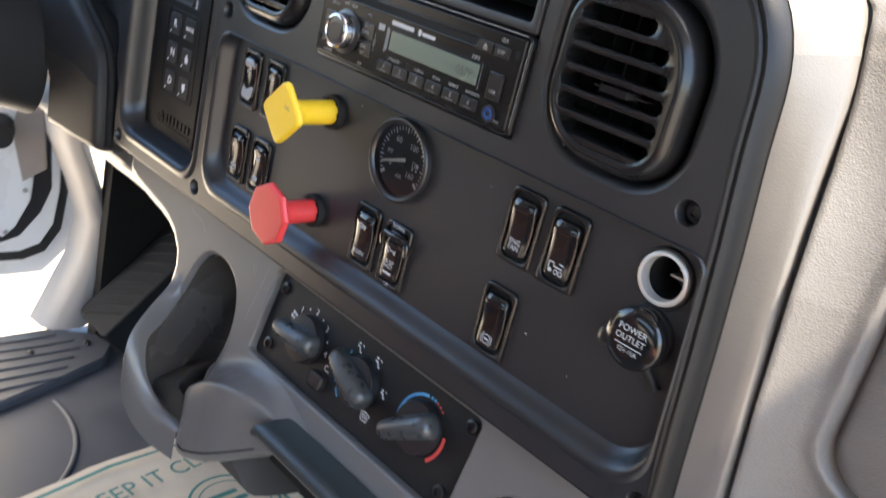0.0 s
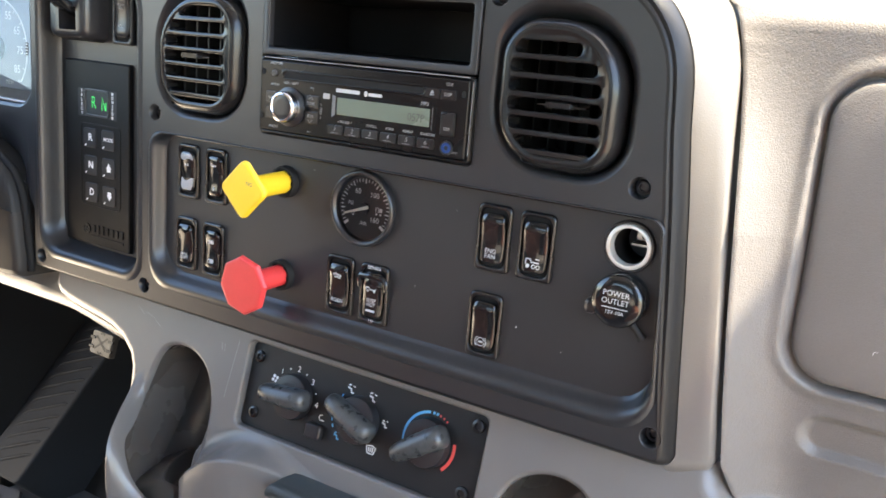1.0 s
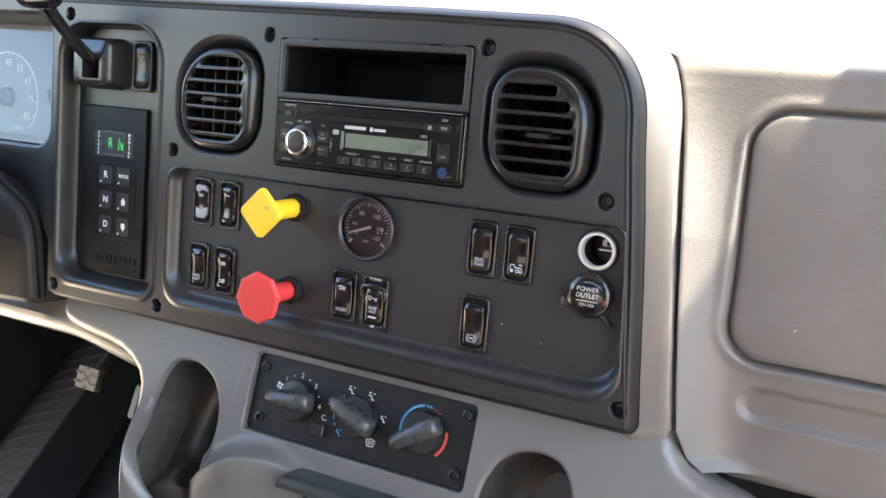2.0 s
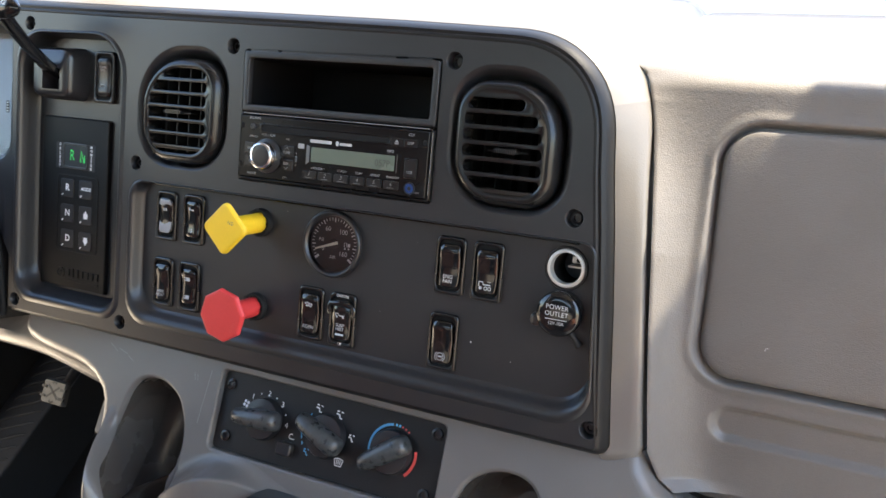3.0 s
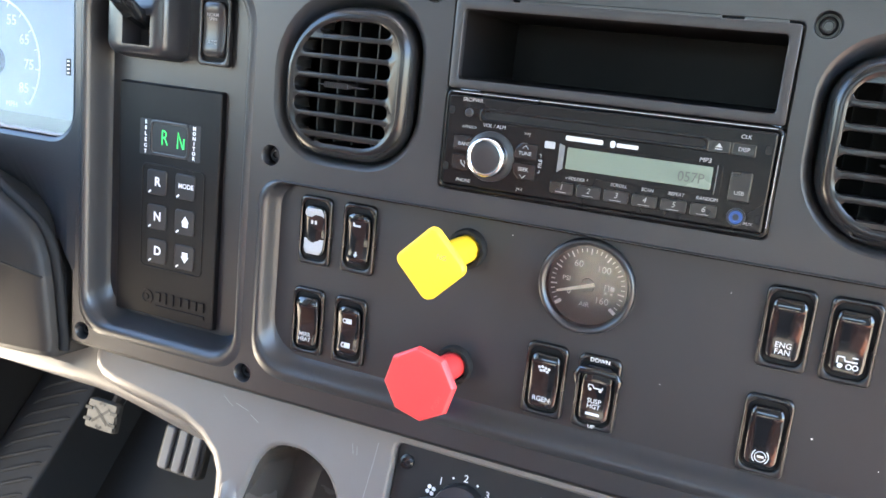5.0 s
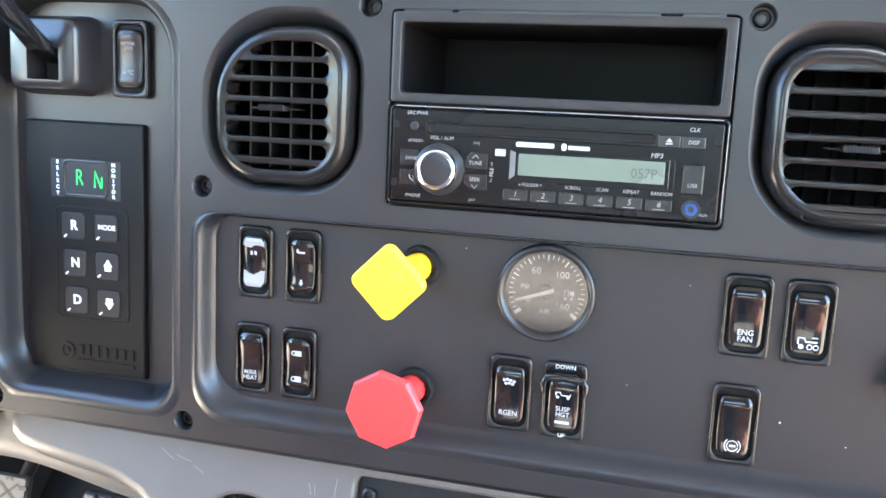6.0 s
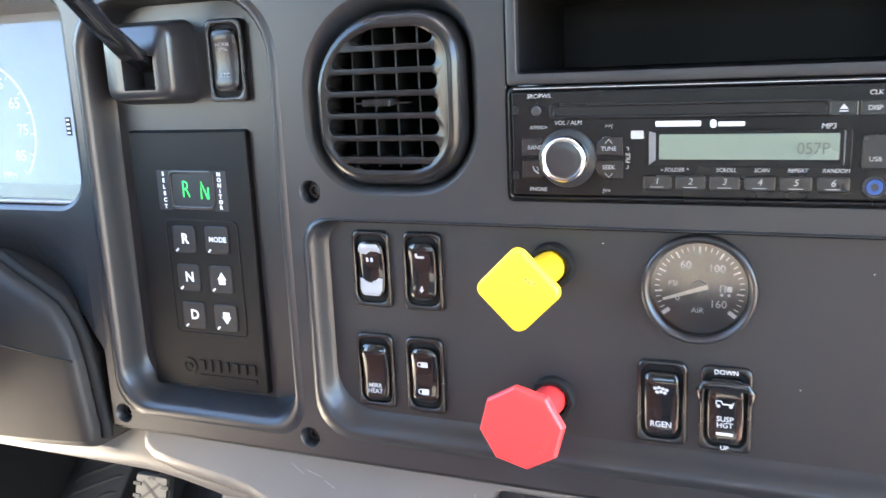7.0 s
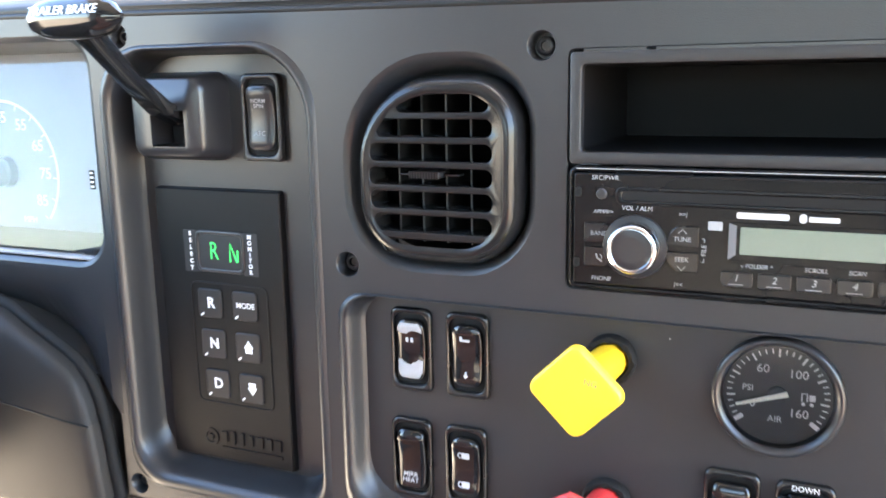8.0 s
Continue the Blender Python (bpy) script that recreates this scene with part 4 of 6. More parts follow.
# ---- keypad bay ----
def build_keypad():
    cx, cy = -0.3208, -0.0042
    root = thing("gear_selector_keypad", "black push-button gear selector pad with green display", "gear selector", pose(cx, KEY_Y, cy, 90))
    bm = bmesh.new()
    o = rr(0.092, 0.1745, 0.0015, n=3)
    loft(bm, [at_z(offs(o, 0.0008), 0), at_z(o, 0.0036), at_z(offs(o, -0.0008), 0.0044)], cap1=True, smooth=False)
    body = part("pad_body", bm, PAD, root)
    top = 0.0044

    def L(x, y):
        return x - cx, y - cy

    bm = bmesh.new()
    ring(bm, rr(0.0356, 0.0256, 0.004, *L(-0.3192, 0.0452)), rr(0.0318, 0.0215, 0.003, *L(-0.3192, 0.0452)), 0.003, top + 0.0010, 0.0005)
    part("display_frame", bm, SATIN, root)
    bm = bmesh.new()
    blob(bm, rr(0.0323, 0.0220, 0.002, *L(-0.3192, 0.0452)), top + 0.0003)
    disp = part("display", bm, PRINT_BLACK, root)
    letters("R", 0.0160, *L(-0.3238, 0.0452), top + 0.0005, GREEN_GLOW, disp, wide=0.72, bold=-0.00022)
    mark("segments", GREEN_GLOW, disp, lambda b, q: (stroke(b, [L(-0.3118, 0.0395), L(-0.3116, 0.0510), L(-0.3068, 0.0395)], 0.0011, q), stroke(b, [L(-0.3064, 0.0395), L(-0.3062, 0.0470)], 0.0010, q)), top + 0.0005)
    for x, words in ((-0.3412, "SELECT"), (-0.2972, "MONITOR")):
        bm = bmesh.new()
        slab(bm, rr(0.0110, 0.0262, 0.0008, *L(x, 0.0447)), 0.003, top + 0.0002, 0.0001)
        part("label_strip", bm, PRINT_BLACK, root)
        for i, ch in enumerate(words):
            letters(ch, 0.0036, *L(x, 0.0555 - (0.0215 / (len(words) - 1)) * i), top + 0.0004, WHITE, body, bold=0.00016)
    # raised key field
    bm = bmesh.new()
    ring(bm, rr(0.0575, 0.0790, 0.005, *L(-0.3150, -0.0137)), rr(0.0555, 0.0770, 0.004, *L(-0.3150, -0.0137)), 0.003, top + 0.0005, 0.0003)
    part("key_border", bm, PAD, root)
    for x, y, words in ((-0.3285, 0.0125, "R"), (-0.3025, 0.0128, "MODE"), (-0.3278, -0.0135, "N"), (-0.3020, -0.0135, ""), (-0.3268, -0.0396, "D"), (-0.3012, -0.0398, "")):
        bm = bmesh.new()
        slab(bm, rr(0.0178, 0.0185, 0.0022, *L(x - 0.0010, y - 0.0004)), 0.003, top + 0.0009, 0.0006, smooth=True)
        key = part("key", bm, PRINT_BLACK, root)
        z = top + 0.0011
        px, py = L(x, y)
        if words == "MODE":
            letters(words, 0.0048, px, py, z, WHITE, key, bold=0.0001)
        elif words:
            letters(words, 0.0092, px, py, z, WHITE, key, bold=0.0003)
        else:
            s = 1 if y > -0.02 else -1
            mark("arrow_sign", WHITE, key, lambda b, q: (blob(b, [(px - 0.0036, py - 0.0004 * s), (px + 0.0036, py - 0.0004 * s), (px, py + 0.0046 * s)][::s], q), blob(b, rr(0.0052, 0.0034, 0.0004, px, py - 0.0020 * s), q), stroke(b, [(px - 0.0012, py), (px + 0.0012, py)], 0.0006, q + 0.0001)), z)
        # painted glint: a white stroke across the key's lower left corner
        mark("glint_mark", WHITE, key, lambda b, q: stroke(b, [(px - 0.0080, py - 0.0085), (px - 0.0058, py - 0.0066)], 0.0012, q), z)
    # moulded badge, drawn as plain raised shapes
    bm = bmesh.new()
    bx, by = L(-0.3362, -0.0768)
    loft(bm, [at_z(circ(0.0060, 24, bx, by), top - 0.001), at_z(circ(0.0058, 24, bx, by), top + 0.0008), at_z(circ(0.0040, 24, bx, by), top + 0.0008), at_z(circ(0.0036, 24, bx, by), top + 0.0002)])
    loft(bm, [at_z(circ(0.0022, 16, bx, by), top), at_z(circ(0.0018, 16, bx, by), top + 0.0008)], cap1=True)
    part("badge_disc", bm, PAD, root)
    for k in range(7):
        bm = bmesh.new()
        slab(bm, rr(0.0046 if k not in (1, 2, 3) else 0.0030, 0.0072 + (0.0016 if k in (1, 2) else 0.0), 0.0006, *L(-0.3255 + 0.0068 * k, -0.0752), n=2), top - 0.001, top + 0.0011, 0.0003)
        part("badge_bar", bm, PAD, root)
    bm = bmesh.new()
    slab(bm, rr(0.0460, 0.0026, 0.0006, *L(-0.3050, -0.0832), n=2), top - 0.001, top + 0.0008, 0.0002)
    part("badge_bar", bm, PAD, root)
    return root


def build_trailer_brake():
    root = thing("trailer_brake_lever", "black trailer brake hand lever with a lettered bar grip", "brake lever", pose(-0.3300, KEY_Y, 0.1265, 90))
    bm = bmesh.new()
    loft(bm, [at_z(rr(0.0610, 0.0520, 0.009, -0.009), 0), at_z(rr(0.0600, 0.0512, 0.009, -0.009), 0.006), at_z(rr(0.0545, 0.0475, 0.009, -0.0085), 0.0165), at_z(rr(0.0505, 0.0455, 0.008, -0.0078), 0.0205), at_z(rr(0.0460, 0.0420, 0.007, -0.0075, 0.0), 0.0225),
              at_z(rr(0.0245, 0.0210, 0.001, -0.0065, -0.006), 0.0225), at_z(rr(0.0240, 0.0200, 0.001, -0.0065, -0.006), 0.004)], cap1=True)
    part("lever_housing", bm, SATIN, root)
    # lever in world-like offsets: x right, y up, z out
    bm = bmesh.new()
    path = [(-0.0065, -0.002, 0.006), (-0.0060, 0.006, 0.028), (-0.0055, 0.022, 0.050), (-0.0055, 0.040, 0.070), (-0.006, 0.050, 0.080)]
    loops = []
    for p, (w, h) in zip(path, ((0.017, 0.010), (0.016, 0.0095), (0.0135, 0.009), (0.014, 0.010), (0.018, 0.012))):
        loops.append([(p[0] + q[0], p[1] + q[1] * 0.75, p[2] - q[1] * 0.6) for q in rr(w, h, 0.0035, n=4)])
    loft(bm, loops, cap0=True, cap1=True)
    part("lever_arm", bm, GLOSS, root)
    bm = bmesh.new()
    secs = []
    for i in range(13):
        u = -1 + 2 * i / 12
        k = (1 - abs(u) ** 3.2) ** 0.5 if abs(u) < 1 else 0.15
        k = max(k, 0.16)
        secs.append([(-0.006 + 0.0315 * u, 0.0525 + 0.0105 * k * math.sin(2 * math.pi * j / 16), 0.0840 + 0.0075 * k * math.cos(2 * math.pi * j / 16)) for j in range(16)])
    loft(bm, secs, cap0=True, cap1=True)
    grip = part("grip_bar", bm, GLOSS, root)
    t = letters("TRAILER BRAKE", 0.0066, -0.006, 0.0560, 0.0918, WHITE, grip, bold=0.0001)
    t.matrix_basis = pose(-0.006, 0.0560, 0.0916, -22, 0, 0)
    return root


def build_cluster():
    root = thing("instrument_cluster", "instrument cluster with round speedometer behind clear lens", "instrument cluster", pose(0, 0.067, 0, 90))
    bm = bmesh.new()
    slab(bm, box4(-0.79, -0.388, 0.025, 0.185, 0.01), -0.012, 0, 0.001)
    # pale blue-grey: the lens's reflection haze is put into the face's colour
    part("dial_plate", bm, material("hazed_cluster_face", (0.23, 0.245, 0.285), 0.45, vary=0.1), root)
    cx, cy = -0.556, 0.082
    bm = bmesh.new()
    stroke(bm, arc(0.0530, -40, 220, 60, cx, cy), 0.0022, 0.0006)
    for i in range(15):
        a = radians(222 - 264 * i / 14)
        stroke(bm, [(cx + 0.048 * math.cos(a), cy + 0.048 * math.sin(a)), (cx + 0.052 * math.cos(a), cy + 0.052 * math.sin(a))], 0.0010, 0.0006)
    part("speed_scale", bm, WHITE, root)
    for i, words in enumerate(("5", "15", "25", "35", "45", "55", "65", "75", "85")):
        a = radians(222 - 264 * (i + 0.35) / 8.7)
        letters(words, 0.0120, cx + 0.0405 * math.cos(a), cy + 0.0405 * math.sin(a), 0.0006, WHITE, root, bold=0.0002)
    letters("MPH", 0.0070, cx + 0.020, cy - 0.036, 0.0006, WHITE, root)
    bm = bmesh.new()
    d = Vector((math.cos(radians(225)), math.sin(radians(225))))
    n = Vector((-d.y, d.x))
    c = Vector((cx, cy))
    loft(bm, [at_z([c + n * 0.002, c + d * 0.045 + n * 0.0006, c + d * 0.045 - n * 0.0006, c - n * 0.002], 0.004), at_z([c + n * 0.002, c + d * 0.045 + n * 0.0006, c + d * 0.045 - n * 0.0006, c - n * 0.002], 0.0052)], cap0=True, cap1=True)
    part("needle", bm, RED_NEEDLE, root, "red needle")
    bm = bmesh.new()
    loft(bm, [at_z(circ(0.012, 28, cx, cy), 0), at_z(circ(0.011, 28, cx, cy), 0.006), at_z(circ(0.008, 28, cx, cy), 0.007)], cap1=True)
    part("needle_hub", bm, SATIN, root)
    bm = bmesh.new()
    blob(bm, box4(-0.778, -0.3965, 0.0325, 0.175, 0.017), 0.042)
    for v in bm.verts:
        v.co.z -= 0.16 * (v.co.y - 0.1)
    lens = facing(part("lens", bm, GAUGE_COVER, root, "clear lens"), (0, 0, 1))
    lens.visible_shadow = False
    bm = bmesh.new()
    slab(bm, box4(-0.765, -0.402, 0.0360, 0.0385, 0.0012), 0.060, 0.0655, 0.0010)
    part("lower_lip", bm, GREY_INK, root, "light grey lip under the lens")
    sticker = thing("label_sticker", "small black sticker with white lines beside the instrument cluster", "sticker", pose(-0.4000, -0.0004, 0.0885, 90))
    bm = bmesh.new()
    slab(bm, rr(0.0042, 0.0120, 0.0004, n=2), -0.0002, 0.0003, 0.0001)
    part("backing", bm, DARK, sticker)
    for k in range(4):
        bm = bmesh.new()
        blob(bm, rr(0.0026, 0.0011, 0.0002, 0, 0.0042 - 0.0028 * k, n=2), 0.0004)
        part("bar", bm, WHITE, sticker)
    return root


def build_shroud():
    root = thing("steering_column_cover", "smooth black steering column cover beside the fascia", "column cover")
    # rounded cowl over the column, its right flank running down past the fascia's corner
    flank = [(-0.4010, -0.1300), (-0.4005, -0.1210), (-0.4035, -0.1006), (-0.4062, -0.078), (-0.4107, -0.055), (-0.4165, -0.0420), (-0.4246, -0.0314), (-0.4400, -0.0220), (-0.4581, -0.0129), (-0.4804, 0.0005), (-0.5100, 0.0095), (-0.5450, 0.0130), (-0.6000, 0.0130), (-0.6500, 0.0050)]
    c = Vector((-0.58, -0.115))
    bm = bmesh.new()
    secs = []
    for k, y in ((0.97, 0.050), (0.97, -0.0080), (0.965, -0.0110), (0.950, -0.0130), (0.920, -0.0142), (0.85, -0.0155), (0.75, -0.0170), (0.60, -0.0185), (0.4, -0.0195)):
        secs.append([(c.x + (p[0] - c.x) * k, y, c.y + (p[1] - c.y) * k if p[1] > -0.07 else p[1] - (0.006 * (1 - k) if i == 0 else 0)) for i, p in enumerate(flank)])
    loft(bm, secs, closed=False)
    # dark bar along the flank stands in for the shade beside the cover
    gap = bmesh.new()
    tube(gap, [(p[0] - 0.0025, 0.0005, p[1] - 0.001) for p in flank], 0.0042, 8)
    part("gap_shade_bar", gap, DARK, root, "dark bar that stands in for the shade round the cover")
    # rounded underside
    low = [sec[0] for sec in secs]
    loft(bm, [low, [(p[0], p[1] + 0.0015, p[2] - 0.004) for p in low], [(p[0], p[1] + 0.006, p[2] - 0.0065) for p in low], [(p[0], 0.08, p[2] - 0.009) for p in low]], closed=False)
    # upper and lower halves meet at a sloping joint
    under = bm.copy()
    for half, above in ((bm, False), (under, True)):
        bmesh.ops.bisect_plane(half, geom=half.verts[:] + half.edges[:] + half.faces[:], plane_co=(-0.412, 0, -0.0715), plane_no=(0.144, 0, 1), clear_outer=above, clear_inner=not above)
    part("cowl", bm, SHROUD, root)
    part("lower_cover", under, LOWER_COVER, root, "brown-black lower half")
    # unseen sleeve towards the driver, added to keep light off the left fascia
    bm = bmesh.new()
    loft(bm, [[(-0.585 + r * math.cos(2 * math.pi * i / 32), y, z + 1.15 * r * math.sin(2 * math.pi * i / 32)) for i in range(32)] for r, y, z in ((0.058, -0.015, -0.085), (0.062, -0.06, -0.070), (0.082, -0.14, -0.045), (0.080, -0.24, -0.015), (0.066, -0.285, 0.0), (0.02, -0.30, 0.005))], cap1=True)
    part("column_shade_sleeve", bm, SHROUD, root)
    # joint between the upper and lower halves
    bm = bmesh.new()
    tube(bm, [(-0.4120, -0.0130, -0.0715), (-0.4300, -0.0168, -0.0680), (-0.4600, -0.0205, -0.0625), (-0.5200, -0.0232, -0.0560)], 0.0008, 6)
    part("joint_line", bm, DARK, root)


# ---- lower console, tilted back a little ----
CON = pose(0, 0.0090, -0.173, 76)


def con(x, z):
    """Console face coordinates of a place at world x and height z."""
    return x, (z + 0.173) / math.sin(radians(76))


def arch(cx, side):
    """Opening of a cup holder: narrow rounded top, wider foot."""
    pts = []
    for u, v in ((0.0, -0.158), (-0.016, -0.163), (-0.0262, -0.176), (-0.0320, -0.195), (-0.0370, -0.215), (-0.0410, -0.235), (-0.0420, -0.258), (-0.0420, -0.280), (-0.0400, -0.300), (0.0, -0.305),
                 (0.045, -0.300), (0.047, -0.28), (0.045, -0.250), (0.0520, -0.235), (0.0545, -0.213), (0.0500, -0.190), (0.0385, -0.171), (0.0195, -0.160)):
        pts.append(con(cx + side * u, v))
    sm = []
    n = len(pts)
    for i in range(n):
        p0, p1, p2, p3 = (Vector(pts[(i + k) % n]) for k in (-1, 0, 1, 2))
        for t in (0.0, 0.25, 0.5, 0.75):
            q = 0.5 * (2 * p1 + (p2 - p0) * t + (2 * p0 - 5 * p1 + 4 * p2 - p3) * t * t + (3 * p1 - p0 - 3 * p2 + p3) * t ** 3)
            sm.append(tuple(q))
    area = sum(a[0] * b[1] - b[0] * a[1] for a, b in zip(sm, sm[1:] + sm[:1]))
    return sm if area > 0 else sm[::-1]


def build_console():
    root = thing("center_console", "taupe plastic lower dashboard console with cup holders", "console", CON)
    bm = bmesh.new()
    out = [con(*p) for p in ((-0.140, -0.318), (-0.100, -0.288), (-0.070, -0.268), (-0.030, -0.252), (0.068, -0.250), (0.080, -0.262), (0.085, -0.3200), (0.36, -0.3200), (0.36, -0.172), (0.330, -0.1610), (0.306, -0.1545), (0.2900, -0.1450), (0.2810, -0.1330), (0.2775, -0.120), (0.2400, -0.1140), (0.10, -0.1130), (-0.20, -0.1130), (-0.375, -0.1130), (-0.3860, -0.1165), (-0.3925, -0.1250), (-0.3945, -0.1370), (-0.3920, -0.1470), (-0.3830, -0.1545), (-0.365, -0.1590), (-0.340, -0.1625), (-0.315, -0.1655), (-0.297, -0.1690), (-0.280, -0.1760), (-0.267, -0.186), (-0.2615, -0.196), (-0.2595, -0.210), (-0.2590, -0.240), (-0.2575, -0.280), (-0.2560, -0.3200))]
    out = out if sum(a[0] * b[1] - b[0] * a[1] for a, b in zip(out, out[1:] + out[:1])) > 0 else out[::-1]
    edge = [at_z(offs(out, 0.006), -0.06), at_z(offs(out, 0.0045), -0.024), at_z(offs(out, 0.0010), -0.0115), at_z(offs(out, -0.0028), -0.0052), at_z(offs(out, -0.0065), -0.0018), at_z(offs(out, -0.0095), -0.0004), at_z(offs(out, -0.0115), 0)]
    rows = [loft(bm, edge)[-1]]
    hv = box4(-0.1185, 0.1180, *(con(0, z)[1] for z in (-0.2085, -0.1365)), 0.006)
    loops = [at_z(offs(hv, 0.0020 * (1 - math.sin(a))), -0.0022 * (1 - math.cos(a))) for a in (0, 0.4, 0.8, 1.2, math.pi / 2)]
    rows.append(loft(bm, loops + [at_z(hv, -0.011)])[0])
    for cx, side in ((-0.2, 1), (0.183, -1)):
        a = arch(cx, side)
        loops = [at_z(a, 0), at_z(offs(a, -0.0018), -0.0006), at_z(offs(a, -0.0030), -0.0022), at_z(offs(a, -0.0034), -0.005)]
        r2 = loft(bm, loops)
        mid = Vector((sum(p[0] for p in a) / len(a), sum(p[1] for p in a) / len(a)))
        niche = bmesh.new()
        deep = [loops[-1]]
        for k, dep in ((1.02, -0.010), (1.05, -0.024), (1.03, -0.040), (0.94, -0.055), (0.74, -0.066), (0.38, -0.072)):
            deep.append([(mid.x + (p[0] - mid.x) * k, mid.y + (p[1] - mid.y) * (k + 1) / 2, dep) for p in loops[-1]])
        loft(niche, deep, cap1=True)
        part("cup_niche", niche, NICHE, root)
        rows.append(r2[0])
    fill(bm, rows)
    part("console_face", bm, TAUPE, root)
    # a long pale scratch and a few scuffs on the plastic
    bm = bmesh.new()
    stroke(bm, [con(-0.1305, -0.1405), con(-0.1318, -0.1560), con(-0.1335, -0.1720), con(-0.1352, -0.1905)], 0.00035, 0.0002)
    part("scratch", bm, GREY_INK, root, "fine pale scratch")
    for x, z, dx, dz in ((-0.262, -0.139, 0.010, -0.006), (-0.250, -0.142, 0.012, -0.003), (-0.236, -0.147, 0.008, -0.004), (-0.150, -0.146, 0.002, -0.007), (-0.146, -0.147, 0.001, -0.006)):
        bm = bmesh.new()
        stroke(bm, [con(x, z), con(x + dx, z + dz)], 0.0003, 0.0002)
        part("scratch", bm, GREY_INK, root, "fine pale scratch")
    w = CON.inverted()

    def spline(pts, n):
        """A smooth curve through 3D points, n steps between each two."""
        out = []
        for i in range(len(pts) - 1):
            p0, p1, p2, p3 = (Vector(pts[max(0, min(len(pts) - 1, i + k))]) for k in (-1, 0, 1, 2))
            for s in range(n):
                t = s / n
                out.append(0.5 * (2 * p1 + (p2 - p0) * t + (2 * p0 - 5 * p1 + 4 * p2 - p3) * t * t + (3 * p1 - p0 - 3 * p2 + p3) * t ** 3))
        return out + [Vector(pts[-1])]

    # cup holder: a broad rolled lip sweeps out from the arch and round the front, then dips for a mug's handle
    outer = spline([(-0.2570, 0.0100, -0.1900), (-0.2510, 0.0030, -0.2020), (-0.2440, -0.0080, -0.2110), (-0.2320, -0.0300, -0.2225), (-0.2215, -0.0480, -0.2350), (-0.2160, -0.0560, -0.2500), (-0.2110, -0.0560, -0.2700), (-0.2010, -0.0510, -0.2890), (-0.1830, -0.0450, -0.3000), (-0.1650, -0.0400, -0.3020), (-0.1480, -0.0370, -0.3010)], 5)
    inner = spline([(-0.2330, 0.0060, -0.1880), (-0.2345, 0.0020, -0.2030), (-0.2330, -0.0060, -0.2180), (-0.2260, -0.0220, -0.2320), (-0.2195, -0.0370, -0.2410), (-0.2110, -0.0430, -0.2540), (-0.2030, -0.0430, -0.2700), (-0.1920, -0.0380, -0.2860), (-0.1780, -0.0320, -0.2960), (-0.1620, -0.0280, -0.2980), (-0.1460, -0.0260, -0.2980)], 5)
    cup = Vector((-0.185, 0.004, -0.33))
    bm = bmesh.new()
    secs, walls = [], []
    for k, (po, pi) in enumerate(zip(outer, inner)):
        t = k / (len(outer) - 1)
        away = Vector((po.x - cup.x, po.y - cup.y, 0)).normalized()
        drop = Vector((0, 0.03, -0.004)).lerp(Vector((0, 0, -0.03)), ease(t * 3.0))
        up = Vector((0, -0.6, 0.4)).lerp(Vector((0, -0.2, 0.9)), ease(t * 2.5)) * 0.0030
        foot = po + Vector((0, 0.06, -0.008)).lerp(Vector((-0.010 * away.x, -0.012 * away.y, 0)) * (1 - ease((t - 0.7) / 0.3)), ease(t * 2.4))
        foot.z = foot.z * (1 - ease(t * 2.4)) + -0.3195 * ease(t * 2.4)
        floor = (pi + Vector((0.012, 0.055, -0.006))).lerp(Vector((pi.x * 0.86 + cup.x * 0.14, pi.y * 0.86 + cup.y * 0.14, -0.316)), ease(t * 2.2))
        sec = [foot, po + drop * 0.9, po + drop * 0.35, po - away * 0.0008 + up * 0.1, po.lerp(pi, 0.18) + up * 0.75, po.lerp(pi, 0.5) + up, po.lerp(pi, 0.82) + up * 0.7, pi + up * 0.1, pi + Vector((0.001, 0.004, -0.004))]
        secs.append([tuple(w @ p) for p in sec])
        walls.append([tuple(w @ p) for p in (sec[-1], pi.lerp(floor, 0.25), pi.lerp(floor, 0.55), floor)])
    loft(bm, secs, closed=False)
    part("cup_lip", bm, TAUPE, root)
    bm = bmesh.new()
    loft(bm, walls, closed=False)
    part("cup_wall", bm, NICHE, root)
    bm = bmesh.new()
    c = Vector((-0.142, 0.030))
    steps = ((0.1080, -0.3000), (0.0900, -0.2890), (0.0760, -0.2810), (0.0690, -0.2770), (0.0664, -0.2750), (0.0645, -0.2738), (0.0622, -0.2744), (0.0605, -0.2780), (0.0590, -0.2890), (0.0560, -0.2915), (0.0480, -0.2920), (0.0460, -0.2940), (0.001, -0.2945))
    loops = []
    for r, z in steps:
        turn = [2 * math.pi * i / 64 for i in range(64)]
        loops.append([tuple(w @ Vector((c.x + r * math.cos(a), max(c.y + r * math.sin(a), -0.024), z))) for a in turn])
    loft(bm, loops)
    part("cup_floor", bm, CUP_BASE, root, "round stepped cup base")
    # pod front beside the cup: the face sweeps out over a shelf to a crest, and drops into an upright front
    keys = (-0.148, -0.140, -0.130, -0.115, -0.100, -0.085, -0.070, -0.055, -0.040, -0.020, 0.0, 0.29)
    crest_z = (-0.2587, -0.2490, -0.2400, -0.2295, -0.2228, -0.2198, -0.2198, -0.2232, -0.2285, -0.2335, -0.2360, -0.2360)
    crest_y = (-0.0335, -0.0360, -0.0375, -0.0385, -0.0380, -0.0350, -0.0295, -0.0225, -0.0165, -0.0125, -0.0105, -0.0105)
    start_z = (-0.2260, -0.2220, -0.2180, -0.2130, -0.2100, -0.2090, -0.2100, -0.2130, -0.2180, -0.2240, -0.2280, -0.2280)
